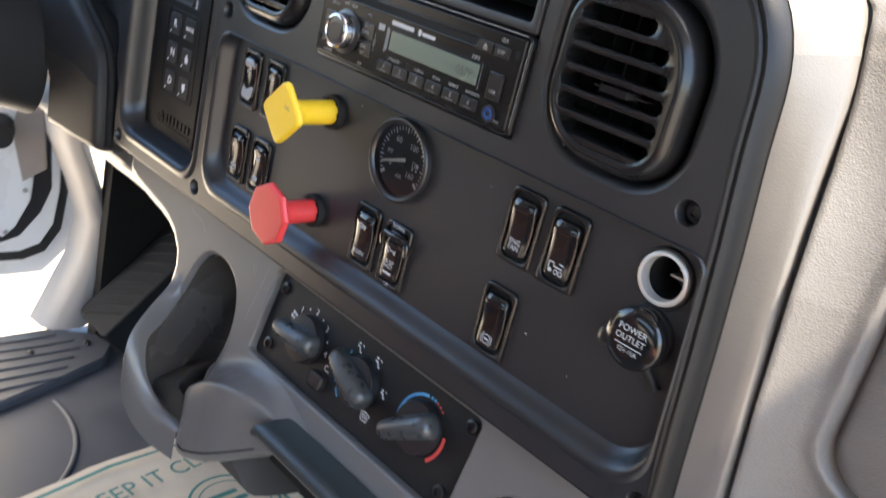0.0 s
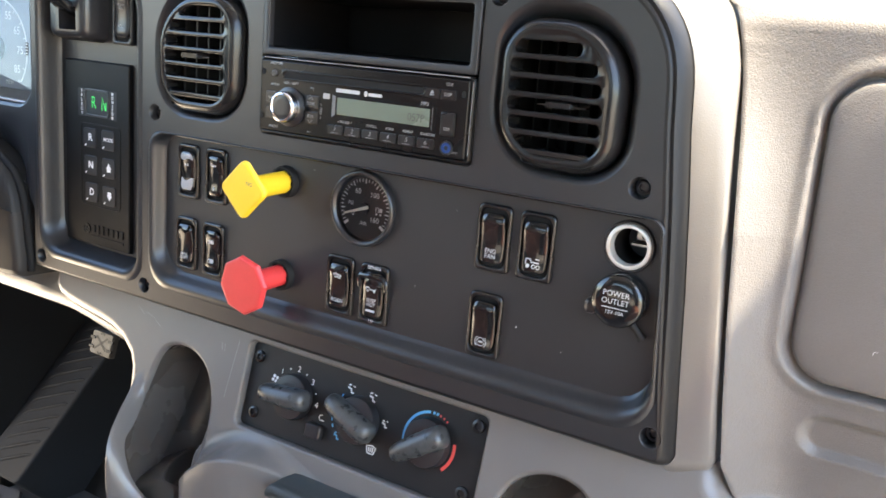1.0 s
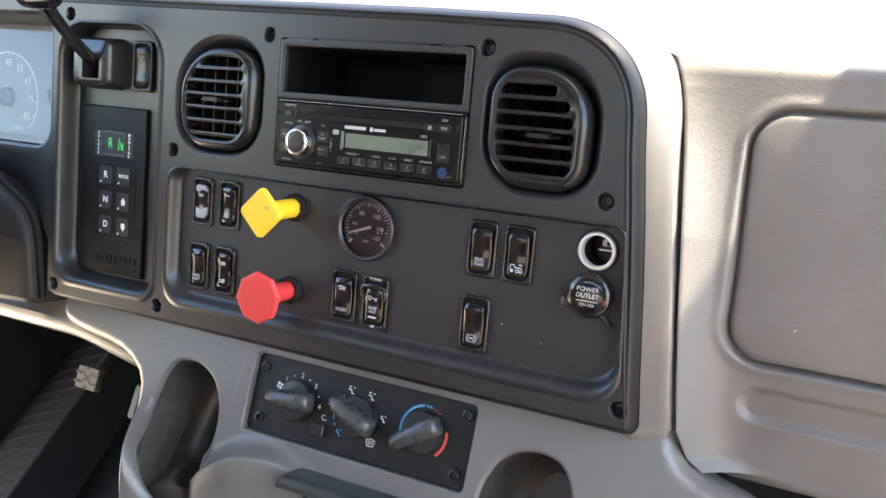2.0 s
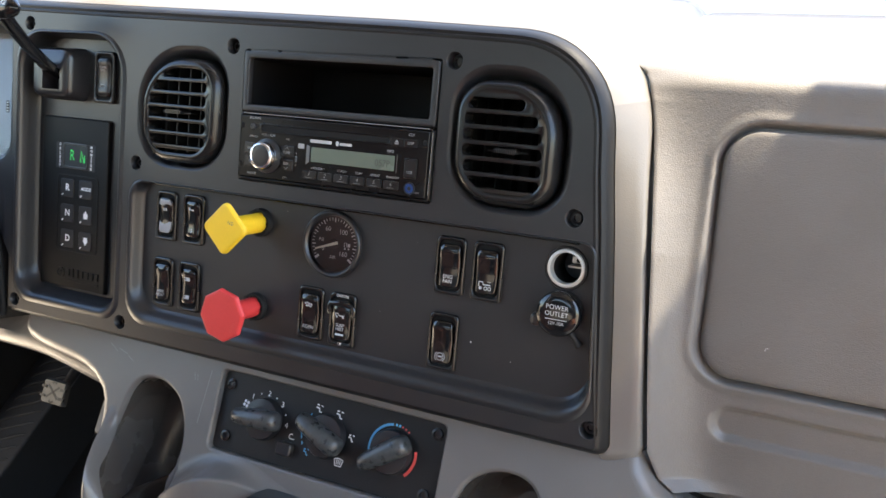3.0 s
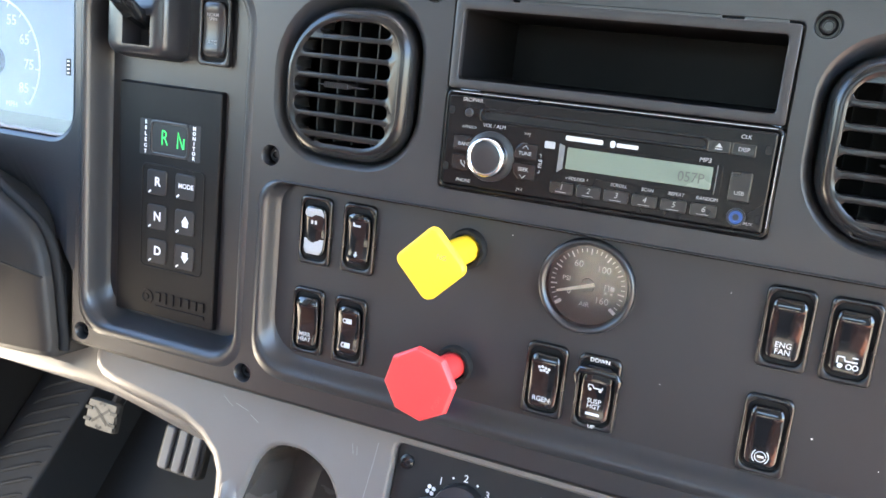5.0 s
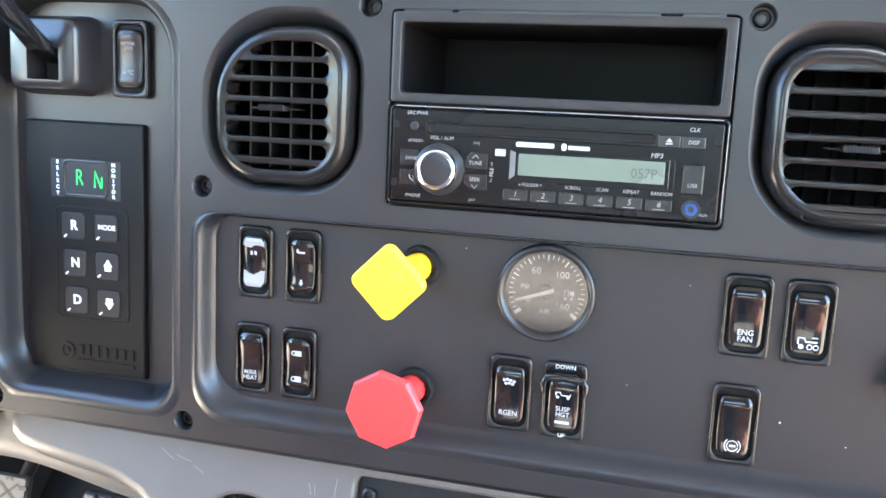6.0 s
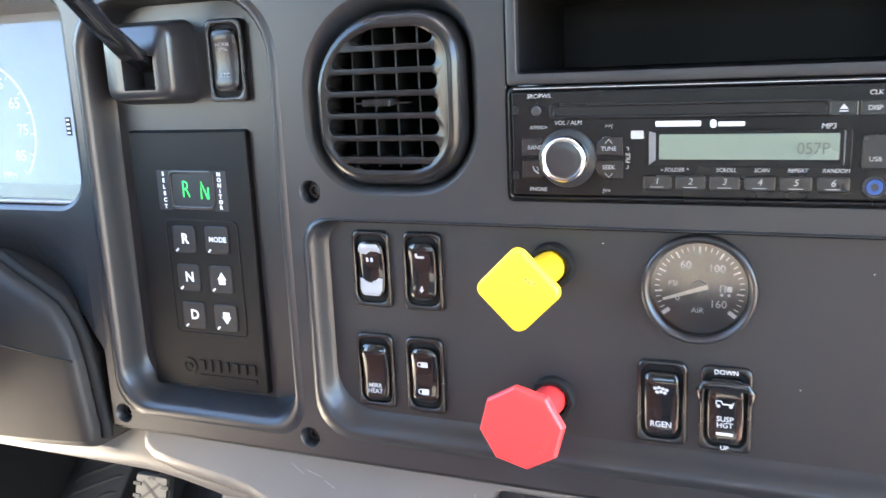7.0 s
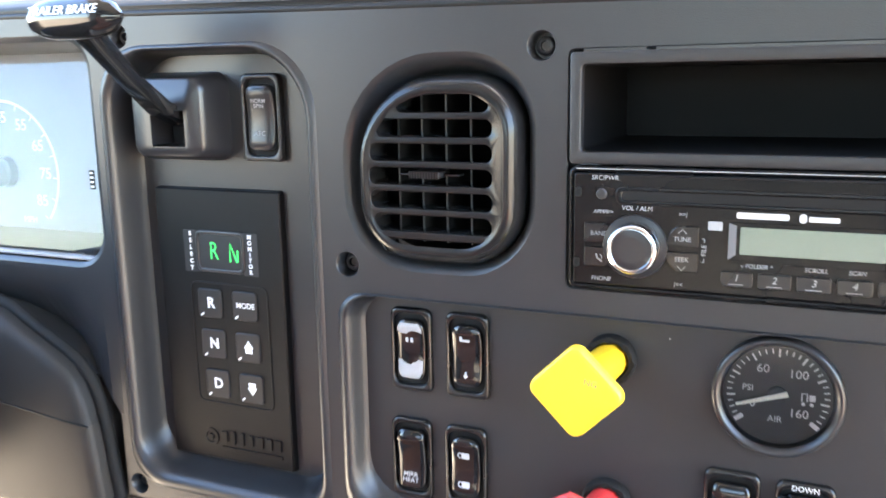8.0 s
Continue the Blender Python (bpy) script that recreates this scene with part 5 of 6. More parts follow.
    foot_z = (-0.3190, -0.3180, -0.3150, -0.3070, -0.2985, -0.2890, -0.2790, -0.2690, -0.2590, -0.2500, -0.2470, -0.2470)

    def pod_profile(x):
        zc, yc, zs, zf = (float(np.interp(x, keys, k)) for k in (crest_z, crest_y, start_z, foot_z))
        ys = 0.0085 + (zs + 0.173) * 0.2493
        p0, p1, p2, p3 = Vector((ys, zs)), Vector((ys - 0.003, zs - 0.72 * (zs - zc))), Vector((ys + 0.45 * (yc - ys), zc + 0.10 * (zs - zc) + 0.0008)), Vector((yc + 0.0030, zc + 0.0006))
        row = []
        for k in range(11):
            t = k / 10
            row.append(p0 * (1 - t) ** 3 + p1 * 3 * t * (1 - t) ** 2 + p2 * 3 * t * t * (1 - t) + p3 * t ** 3)
        deep = max(zc - zf, 0.004)
        row += [Vector((yc + 0.0014, zc + 0.0001)), Vector((yc + 0.0004, zc - 0.0008)), Vector((yc, zc - 0.0022)), Vector((yc + 0.0004, zc - 0.25 * deep)), Vector((yc - 0.0006, zc - 0.6 * deep)), Vector((yc - 0.0020, zf + 0.0100)), Vector((yc - 0.0012, zf + 0.0035)), Vector((yc + 0.0030, zf)), Vector((yc + 0.0400, zf - 0.003))]
        return row

    bm = bmesh.new()
    xs = [-0.148 + 0.004 * k for k in range(33)] + [0.0, 0.05, 0.15, 0.29]
    edge = pod_profile(-0.148)
    secs = [[tuple(w @ Vector((-0.1470, max(p[0], -0.0310) + 0.003, p[1] - 0.0032))) for p in edge], [tuple(w @ Vector((-0.1492, max(p[0], -0.0325) + 0.0012, p[1] - 0.0014))) for p in edge]]
    for x in xs:
        secs.append([tuple(w @ Vector((x, p[0], p[1]))) for p in pod_profile(x)])
    loft(bm, secs, closed=False)
    part("console_bulge", bm, TAUPE, root)
    # the pod's flank inside the cup
    bm = bmesh.new()
    loft(bm, [secs[0], [tuple(w @ Vector((-0.1465, 0.004, -0.235 - 0.004 * k))) for k in range(len(edge))]], closed=False)
    part("cup_flank", bm, NICHE, root)
    bm = bmesh.new()
    tube(bm, [tuple(w @ Vector(p)) for p in ((-0.1400, -0.0385, -0.3066), (-0.1300, -0.0398, -0.3050), (-0.1150, -0.0405, -0.2970), (-0.1000, -0.0400, -0.2885), (-0.0850, -0.0370, -0.2790), (-0.0700, -0.0312, -0.2690), (-0.0550, -0.0242, -0.2590))], 0.0008, 6)
    part("mould_line", bm, DARK, root)
    return root


def build_tray():
    root = thing("pull_out_tray", "dark green-grey plastic pull-out tray front under the controls", "tray", pose(0, -0.026, -0.2315, 90))
    bm = bmesh.new()
    loft(bm, [[(x, y * (1 - 0.25 * k), z + 0.002 * k) for y, z in ((-0.006, -0.02), (-0.007, 0.004), (-0.004, 0.010), (0.001, 0.011), (0.005, 0.008), (0.006, 0.0), (0.006, -0.02))] for x, k in ((-0.045, 1), (-0.040, 0), (0.10, 0), (0.115, 1))], closed=False)
    part("tray_lip", bm, material("dark_tray_plastic", (0.030, 0.036, 0.036), 0.35, vary=0.1), root)
    bm = bmesh.new()
    box(bm, -0.046, 0.108, -0.034, -0.006, -0.03, -0.010, 0.002)
    part("tray_front", bm, DARK, root)


# ---- heater controls ----
def build_heater():
    root = thing("heater_control_panel", "black heater control panel with three rotary knobs", "heater controls", CON @ pose(0, 0, -0.0070))
    bm = bmesh.new()
    slab(bm, box4(-0.1178, 0.1172, *(con(0, z)[1] for z in (-0.2080, -0.1370)), 0.005), -0.003, 0.0, 0.0005)
    plate = part("control_plate", bm, PLATE, root)

    def L(x, z):
        return con(x, z)

    for x, z in ((-0.1095, -0.1488), (-0.1045, -0.1950), (0.1080, -0.1462), (0.1055, -0.1965)):
        px, py = L(x, z)
        bm = bmesh.new()
        loft(bm, [at_z(circ(0.0052, 22, px, py), 0), at_z(circ(0.0050, 22, px, py), 0.0020), at_z(circ(0.0036, 22, px, py), 0.0026), at_z(circ(0.0026, 22, px, py), 0.0026), at_z(circ(0.0024, 22, px, py), 0.0010)], cap1=True)
        part("screw", bm, FRAME, root)
    z0 = 0.0003
    for x, z, turn in ((-0.0655, -0.1715, 184), (0.0030, -0.1715, 158), (0.0690, -0.1695, 214)):
        px, py = L(x, z)
        knob = thing("rotary_knob", "", "", pose(px, py, 0))
        knob.parent = root
        bm = bmesh.new()
        loft(bm, [at_z(circ(0.0195, 40), 0), at_z(circ(0.0190, 40), 0.006), at_z(circ(0.0182, 40), 0.0075), at_z(circ(0.012, 40), 0.0080)], cap1=True)
        part("knob_skirt", bm, SATIN, knob)
        bm = bmesh.new()
        secs = []
        for i in range(23):
            u = math.sin(math.pi / 2 * (-1 + 2 * i / 22))
            xx = 0.0040 + 0.0255 * u
            end = max(1 - abs(u) ** 8, 0.0) ** 0.5
            wid = 0.0088 * (1 - 0.14 * u - 0.06 * u * u) * (0.30 + 0.70 * end)
            hh = 0.0205 * (1 - 0.06 * u - 0.10 * u * u) * (0.55 + 0.45 * end)
            secs.append([(xx, -wid * math.cos(math.pi * q / 12), 0.006 + (hh - 0.006) * max(math.sin(math.pi * q / 12), 0.0) ** 0.62) for q in range(13)])
        loft(bm, secs, closed=False)
        for s in (secs[0], secs[-1]):
            bm.faces.new([bm.verts.new(p) for p in s])
        grip = part("knob_grip", bm, CLEAR_GREY, knob, "worn grey pointer grip")
        grip.matrix_basis = pose(0, 0, 0, 0, 0, turn)
    # push button
    bm = bmesh.new()
    px, py = L(-0.0362, -0.1915)
    slab(bm, rr(0.0160, 0.0125, 0.0030, px, py), 0, 0.0065, 0.0015, smooth=True)
    part("push_button", bm, SATIN, root)
    for words, x, z in (("1", -0.0828, -0.1550), ("2", -0.0655, -0.1490), ("3", -0.0490, -0.1555), ("4", -0.0408, -0.1722)):
        letters(words, 0.0070, *L(x, z), z0, WHITE, plate)
    bm = bmesh.new()
    for x, z in ((-0.0745, -0.1507), (-0.0568, -0.1512), (-0.0438, -0.1635), (-0.0895, -0.1702)):
        blob(bm, circ(0.0008, 10, *L(x, z)), z0)
    part("dots", bm, WHITE, plate)
    px, py = L(-0.0890, -0.1625)
    mark("fan_sign", WHITE, plate, lambda b, q: [blob(b, circ(0.0015, 10, px + 0.0024 * math.cos(k * math.pi / 2 + 0.5), py + 0.0024 * math.sin(k * math.pi / 2 + 0.5)), q + 0.00002 * k) for k in range(4)], z0)

    def airflow(b, q, x, z, s=1.0):
        px, py = L(x, z)
        stroke(b, [(px - 0.0026 * s, py + 0.0030 * s), (px - 0.0002, py + 0.0030 * s)], 0.0012, q)
        stroke(b, [(px - 0.0030 * s, py + 0.0008), (px + 0.0004, py), (px + 0.0012 * s, py - 0.0028 * s), (px + 0.0034 * s, py - 0.0030 * s)], 0.0012, q)
        stroke(b, [(px + 0.0018 * s, py + 0.0030), (px + 0.0040 * s, py + 0.0022)], 0.0008, q)

    mark("air_signs", WHITE, plate, lambda b, q: (airflow(b, q, -0.0105, -0.1503), airflow(b, q, 0.0112, -0.1513), airflow(b, q, 0.0272, -0.1680, 0.8)), z0)
    mark("air_signs", BLUE_INK, plate, lambda b, q: (airflow(b, q, -0.0155, -0.1895, 0.8), stroke(b, [L(-0.0262, -0.1620), L(-0.0205, -0.1600)], 0.0013, q), stroke(b, [L(-0.0175, -0.1585), L(-0.0165, -0.1560)], 0.0013, q), stroke(b, [L(-0.0240, -0.1725), L(-0.0225, -0.1790)], 0.0014, q), stroke(b, [L(-0.0215, -0.1815), L(-0.0205, -0.1840)], 0.0014, q)), z0)
    px, py = L(0.0195, -0.1905)
    mark("demist_sign", WHITE, plate, lambda b, q: (stroke(b, [(px - 0.0045, py + 0.0025), (px - 0.003, py - 0.0030), (px + 0.003, py - 0.0030), (px + 0.0045, py + 0.0025), (px, py + 0.0036)], 0.0008, q, True), [stroke(b, [(px + k * 0.0018, py - 0.0015), (px + k * 0.0018, py + 0.0020)], 0.0007, q) for k in (-1, 0, 1)]), z0)
    px, py = L(-0.0335, -0.1802)
    mark("intake_sign", WHITE, plate, lambda b, q: (stroke(b, arc(0.0022, 60, 300, 10, px, py), 0.0007, q), stroke(b, [(px, py - 0.002), (px + 0.0035, py - 0.002)], 0.0007, q)), z0)
    px, py = L(0.0690, -0.1695)
    mark("cool_arc", BLUE_INK, plate, lambda b, q: (stroke(b, arc(0.0228, 98, 204, 24, px, py), 0.0021, q), [stroke(b, arc(0.0228, a, a - 5, 3, px, py), 0.0021, q) for a in (93, 85)]), z0)
    mark("warm_arc", RED_INK, plate, lambda b, q: (stroke(b, arc(0.0228, 12, -48, 16, px, py), 0.0026, q), [stroke(b, arc(0.0228, a, a - 4, 3, px, py), 0.0016, q) for a in (77, 68, 59)]), z0)
    return root


# ---- dash body ----
SEAM_Z = (-0.160, -0.153, -0.142, -0.120, -0.080, -0.030, 0.030, 0.060, 0.090, 0.120, 0.140, 0.153, 0.170, 0.190)
SEAM_X = (0.320, 0.302, 0.287, 0.2785, 0.2747, 0.2698, 0.2650, 0.2615, 0.2575, 0.2525, 0.2475, 0.2430, 0.2335, 0.215)
SEAM_Y = (0.035, 0.033, 0.030, 0.020, 0.015, 0.013, 0.012, 0.016, 0.0225, 0.029, 0.034, 0.040, 0.050, 0.060)


def seam(z):
    """Where the passenger dash meets the pod's cheek, at a height: x and depth."""
    return float(np.interp(z, SEAM_Z, SEAM_X)), float(np.interp(z, SEAM_Z, SEAM_Y))


def build_pod():
    """Taupe shell that carries the fascia: a broad right cheek and the hood."""
    root = thing("dash_pod", "taupe moulded dashboard hood around the fascia", "dashboard")
    out = panel_outline()
    i0, n = 6, 28
    far = offs(out, 0.001)
    bm = bmesh.new()
    secs = []
    for k, back in ((0.0, 0.006), (0.03, 0.0), (0.10, 0.0), (0.3, 0.0), (0.6, 0.0), (0.85, 0.0), (0.96, 0.0012), (1.0, 0.005), (1.0, 0.02), (1.0, 0.06), (0.98, 0.30), (0.95, 0.62)):
        row = []
        for p, q in zip(out[i0:i0 + n], far[i0:i0 + n]):
            d = Vector((q[0] - p[0], q[1] - p[1])).normalized()
            side = max(0.0, d.x) ** 1.1
            reach = 0.0232 * side + 0.010 * (1 - side)
            x, z = p[0] + d.x * (0.0004 + reach * k), p[1] + d.y * (0.0004 + reach * k)
            deep = seam(p[1] + d.y * reach)[1] * side + 0.030 * (1 - side)
            row.append((x, 0.0120 + (max(deep, 0.0145) - 0.0120) * k ** 1.15 + back, z + 0.24 * max(0.0, back - 0.10) * (1 - side)))
        secs.append(row)
    bm.free()
    for name, a, b in (("cheek", 0, 12), ("corner", 11, 22), ("hood", 21, n)):
        bm = bmesh.new()
        loft(bm, [row[a:b] for row in secs], closed=False)
        part(name, bm, TAUPE, root)
    return root


GLOVE = (0.3015, 0.80, -0.0625, 0.1290)


def dash_depth(z):
    """Depth of the passenger dash face at a height."""
    return 0.0365 + 0.016 * max(0.0, (0.02 - z) / 0.13) ** 1.6


def inside(x, z, x0, x1, z0, z1, r):
    """Signed distance to a rounded rectangle, negative inside."""
    qx, qz = abs(x - (x0 + x1) / 2) - (x1 - x0) / 2 + r, abs(z - (z0 + z1) / 2) - (z1 - z0) / 2 + r
    return math.hypot(max(qx, 0), max(qz, 0)) + min(max(qx, qz), 0) - r


def build_passenger_dash():
    root = thing("passenger_dash", "taupe leather-grained passenger side dashboard", "dashboard")
    bm = bmesh.new()
    xs = [0.0 + 0.0016 * i for i in range(130)] + [0.208 + 0.012 * i for i in range(1, 40)]
    rows = []
    zs = [0.1500 - 0.0016 * i for i in range(189)]
    lines = []
    for y in (0.64, 0.50, 0.35, 0.25, 0.1765):
        lines.append(("flat", y, 0.1870 + 0.235 * (y - 0.165)))
    lines += [("flat", 0.1740, 0.1878), ("flat", 0.1715, 0.1885), ("flat", 0.15, 0.1835), ("flat", 0.13, 0.1795)]
    for i in range(12):
        a = math.radians(78) * (1 - i / 12)
        lines.append(("flat", dash_depth(0.15) + 0.078 * (1 - math.cos(a)), 0.1500 + 0.0278 * math.sin(a)))
    for z in zs:
        lines.append(("face", None, z))
    for i in range(1, 9):
        a = math.pi / 2 * i / 8
        lines.append(("flat", dash_depth(zs[-1]) + 0.020 * (1 - math.cos(a)), zs[-1] - 0.012 * math.sin(a)))
    lines.append(("flat", 0.45, zs[-1] - 0.03))
    for kind, y, z in lines:
        row = []
        left, depth = seam(z)
        left += 0.0008 - 0.030 * ease((z - 0.162) / 0.02)
        for s in xs:
            x = left + s
            yy = y
            if kind == "face":
                yy = dash_depth(z)
                d = inside(x, z, *GLOVE, 0.030)
                yy += 0.009 * ease((0.0015 - d) / 0.0045)
                yy -= 0.0016 * ease((0.010 - d) / 0.008)
                h = inside(x, z, 0.3185, 0.80, -0.1085, -0.0790, 0.0145)
                yy += 0.0050 * ease((0.001 - h) / 0.007)
            if kind == "flat" and 0.15 < z and y < 0.10:
                yy -= (dash_depth(0.15) - depth) * math.exp(-((s / 0.021) ** 1.35)) * ease((0.170 - z) / 0.015)
                yy += 0.010 * (1 - ease(s / 0.0026)) ** 2 * ease((0.165 - z) / 0.012)
            if kind == "face":
                yy -= (dash_depth(z) - depth) * math.exp(-((s / 0.021) ** 1.35))
                yy += 0.010 * (1 - ease(s / 0.0026)) ** 2
            row.append((x, yy, z))
        rows.append(row)
    loft(bm, rows[:6], closed=False)
    part("dash_top", bm, SKIN, root)
    bm = bmesh.new()
    loft(bm, rows[5:], closed=False)
    part("dash_skin", bm, SKIN, root)
    # glove box door
    door = thing("glove_box_door", "closed taupe glove box door with rounded corners", "glove box")
    bm = bmesh.new()
    x0, x1, z0, z1 = GLOVE
    o = box4(x0 + 0.0042, x1 - 0.0042, z0 + 0.0042, z1 - 0.0042, 0.026, 10)
    loops = []
    for ins, dep in ((0.0, 0.012), (0.0, 0.0015), (0.0010, -0.0008), (0.0028, -0.0020), (0.006, -0.0024), (0.012, -0.0026), (0.03, -0.0030), (0.06, -0.0034), (0.085, -0.0035)):
        q = box4(x0 + 0.0042 + ins, x1 - 0.0042 - ins, z0 + 0.0042 + ins, z1 - 0.0042 - ins, max(0.026 - ins, 0.004), 10)
        loops.append([(p[0], dash_depth(p[1]) + dep, p[1]) for p in q])
    loft(bm, loops, cap1=True)
    part("door_skin", bm, SKIN, door)
    bm = bmesh.new()
    x, z = 0.3527, -0.0297
    tube(bm, [(x - 0.0012, dash_depth(z) - 0.0042, z - 0.0012), (x - 0.0008, dash_depth(z) - 0.0044, z + 0.0006), (x + 0.0012, dash_depth(z) - 0.0042, z + 0.0010)], 0.0002, 6)
    tagged(part("lint_fleck", bm, PALE_INK, None, "white fleck of lint on the glove box door"), category="lint", kind="stuff")


def build_knee():
    root = thing("knee_panel", "taupe plastic knee panel under the steering column", "trim panel")
    bm = bmesh.new()
    secs = []
    for i in range(41):
        x = -0.270 - 0.73 * i / 40
        scoop = 0.016 * ease((-0.415 - x) / 0.02) * ease((x + 0.72) / 0.05)
        low = 0.020 * ease((x + 0.42) / 0.15)
        secs.append([(x, y + (scoop if 1 < j < 4 else 0), z - low * (j > 3)) for j, (y, z) in enumerate(((0.046, -0.100), (0.046, -0.128), (0.045, -0.134), (0.0435, -0.150), (0.040, -0.163), (0.0400, -0.170), (0.0430, -0.178), (0.052, -0.184), (0.070, -0.188), (0.20, -0.195)))])
    loft(bm, secs, closed=False)
    part("knee_skin", bm, TAUPE, root)


# ---- cab ----
def wall(name, corners, mat, label, thick=0.03):
    """A flat panel of the cab's shell from four corners, with thickness."""
    bm = bmesh.new()
    p = [Vector(c) for c in corners]
    n = (p[1] - p[0]).cross(p[3] - p[0]).normalized() * thick
    a, b = [bm.verts.new(v) for v in p], [bm.verts.new(v + n) for v in p]
    bm.faces.new(a)
    bm.faces.new(b[::-1])
    for i in range(4):
        j = (i + 1) % 4
        bm.faces.new((a[i], b[i], b[j], a[j]))
    return tagged(part(name, bm, mat), label, name.split("_")[0], kind="structure")


FLOOR = -0.635


def build_cab():
    wall("floor", [(-0.90, -1.5, FLOOR), (1.0, -1.5, FLOOR), (1.0, 0.32, FLOOR), (-0.90, 0.32, FLOOR)], RUBBER, "dark grey rubber cab floor", -0.03)
    wall("wall_toe_board", [(-0.90, 0.31, FLOOR), (1.0, 0.31, FLOOR), (1.0, 0.62, -0.30), (-0.90, 0.62, -0.30)], DARK, "dark sloping toe board of the footwell", -0.03)
    wall("wall_firewall", [(-0.90, 0.62, -0.30), (1.0, 0.62, -0.30), (1.0, 0.66, 0.285), (-0.90, 0.66, 0.285)], DARK, "dark firewall behind the dashboard", -0.03)
    wall("wall_kick_panel", [(-0.88, 0.225, FLOOR), (-0.88, 0.62, FLOOR), (-0.88, 0.62, 0.18), (-0.88, 0.225, 0.18)], DARK, "black kick panel beside the footwell", 0.03)
    wall("wall_rear", [(-0.93, -1.5, -1.2), (1.0, -1.5, -1.2), (1.0, -1.5, -0.41), (-0.93, -1.5, -0.41)], REAR_TRIM, "dark grey trimmed rear cab wall", 0.03)
    wall("wall_rear_left", [(-0.93, -1.5, -0.41), (-0.50, -1.5, -0.41), (-0.50, -1.5, 1.0), (-0.93, -1.5, 1.0)], REAR_TRIM, "dark grey trimmed wall beside the rear window", 0.03)
    wall("wall_rear_right", [(0.55, -1.5, -0.41), (1.0, -1.5, -0.41), (1.0, -1.5, 1.0), (0.55, -1.5, 1.0)], REAR_TRIM, "dark grey trimmed wall beside the rear window", 0.03)
    wall("wall_rear_middle", [(-0.50, -1.5, -0.20), (0.55, -1.5, -0.20), (0.55, -1.5, 0.14), (-0.50, -1.5, 0.14)], REAR_TRIM, "dark grey trimmed wall between the rear windows", 0.03)
    wall("wall_rear_top", [(-0.50, -1.5, 0.40), (0.55, -1.5, 0.40), (0.55, -1.5, 1.0), (-0.50, -1.5, 1.0)], REAR_TRIM, "dark grey trimmed wall above the rear window", 0.03)
    # unseen seat-sized blocks, added for warm bounce and reddish reflections
    for side, x0, x1 in (("left", -0.75, -0.15), ("right", 0.20, 0.80)):
        bm = bmesh.new()
        box(bm, x0, x1, -1.10, -0.50, FLOOR, -0.31, 0.04)
        tagged(part("wall_warm_block_" + side, bm, WARM_BOUNCE), "unseen red-brown block added for warm bounce and reflections", "seat base", kind="structure")
    # unseen upright block, added for the rockers' brown reflections
    bm = bmesh.new()
    box(bm, -0.74, -0.28, -1.16, -1.03, -0.33, 0.12, 0.04)
    tagged(part("wall_warm_upright_left", bm, WARM_BOUNCE), "unseen red-brown upright block added for warm reflections", "seat back", kind="structure")
    # unseen low opening, added so the gauge lens reflects brightness
    bm = bmesh.new()
    box(bm, -0.50, 0.55, -1.518, -1.512, -0.41, -0.20)
    tagged(part("window_low_reflection", bm, TINTED), "tinted pane in an unseen low opening added for reflections", "window", kind="structure")
    bm = bmesh.new()
    box(bm, -0.50, 0.55, -1.518, -1.512, 0.14, 0.40)
    tagged(part("window_3", bm, TINTED), "tinted glass of the rear window", "window", kind="structure")
    wall("ceiling", [(-0.93, -1.5, 0.98), (1.0, -1.5, 0.98), (1.0, -0.029, 0.98), (-0.93, -0.029, 0.98)], CLOTH, "grey cloth cab headliner", 0.03)
    wall("wall_pillar_right", [(0.80, 0.0095, 0.970), (1.0, 0.62, 0.30), (1.12, 0.62, 0.30), (1.0, 0.0095, 0.970)], JAMB, "light grey windscreen pillar on the passenger side", -0.006)
    wall("wall_pillar_bend", [(0.708, 0.0055, 0.976), (0.80, 0.0095, 0.970), (1.0, 0.0095, 0.970), (1.0, 0.0055, 0.976)], JAMB, "light grey curved top of the passenger side pillar", -0.003)
    wall("wall_roof_rail", [(0.702, -0.029, 0.98), (0.708, 0.0055, 0.976), (1.0, 0.0055, 0.976), (1.0, -0.029, 0.98)], JAMB, "light grey roof rail over the passenger door", -0.03)
    wall("wall_pillar_left", [(-0.93, -0.029, 0.98), (-0.93, 0.62, 0.30), (-0.84, 0.62, 0.30), (-0.64, -0.029, 0.98)], JAMB, "light grey windscreen pillar on the driver side", -0.03)
    wall("wall_right_rear", [(1.0, -1.5, FLOOR), (1.0, -1.05, FLOOR), (1.0, -1.05, 0.98), (1.0, -1.5, 0.98)], JAMB, "cab side wall behind the open passenger door", -0.03)
    wall("wall_right_front", [(1.0, -0.06, FLOOR), (1.0, 0.62, FLOOR), (1.0, 0.62, 0.10), (1.0, -0.06, 0.10)], JAMB, "cab side wall beside the passenger footwell", -0.03)
    wall("wall_left_rear", [(-0.90, -1.5, FLOOR), (-0.90, -0.56, FLOOR), (-0.90, -0.56, -0.05), (-0.90, -1.5, -0.05)], REAR_TRIM, "cab side wall below the open driver door", 0.03)
    wall("wall_left_upper", [(-0.90, -1.5, -0.05), (-0.90, -0.98, -0.05), (-0.90, -0.98, 0.98), (-0.90, -1.5, 0.98)], JAMB, "cab side wall behind the open driver door", 0.03)
    wall("ground", [(-400, -400, -1.80), (400, -400, -1.80), (400, 400, -1.80), (-400, 400, -1.80)], CONCRETE, "tan sunlit concrete yard", -0.05)
    bm = bmesh.new()
    blob(bm, [(-0.90, 0.66), (0.97, 0.66), (0.88, 0.0), (-0.82, 0.0)], 0)
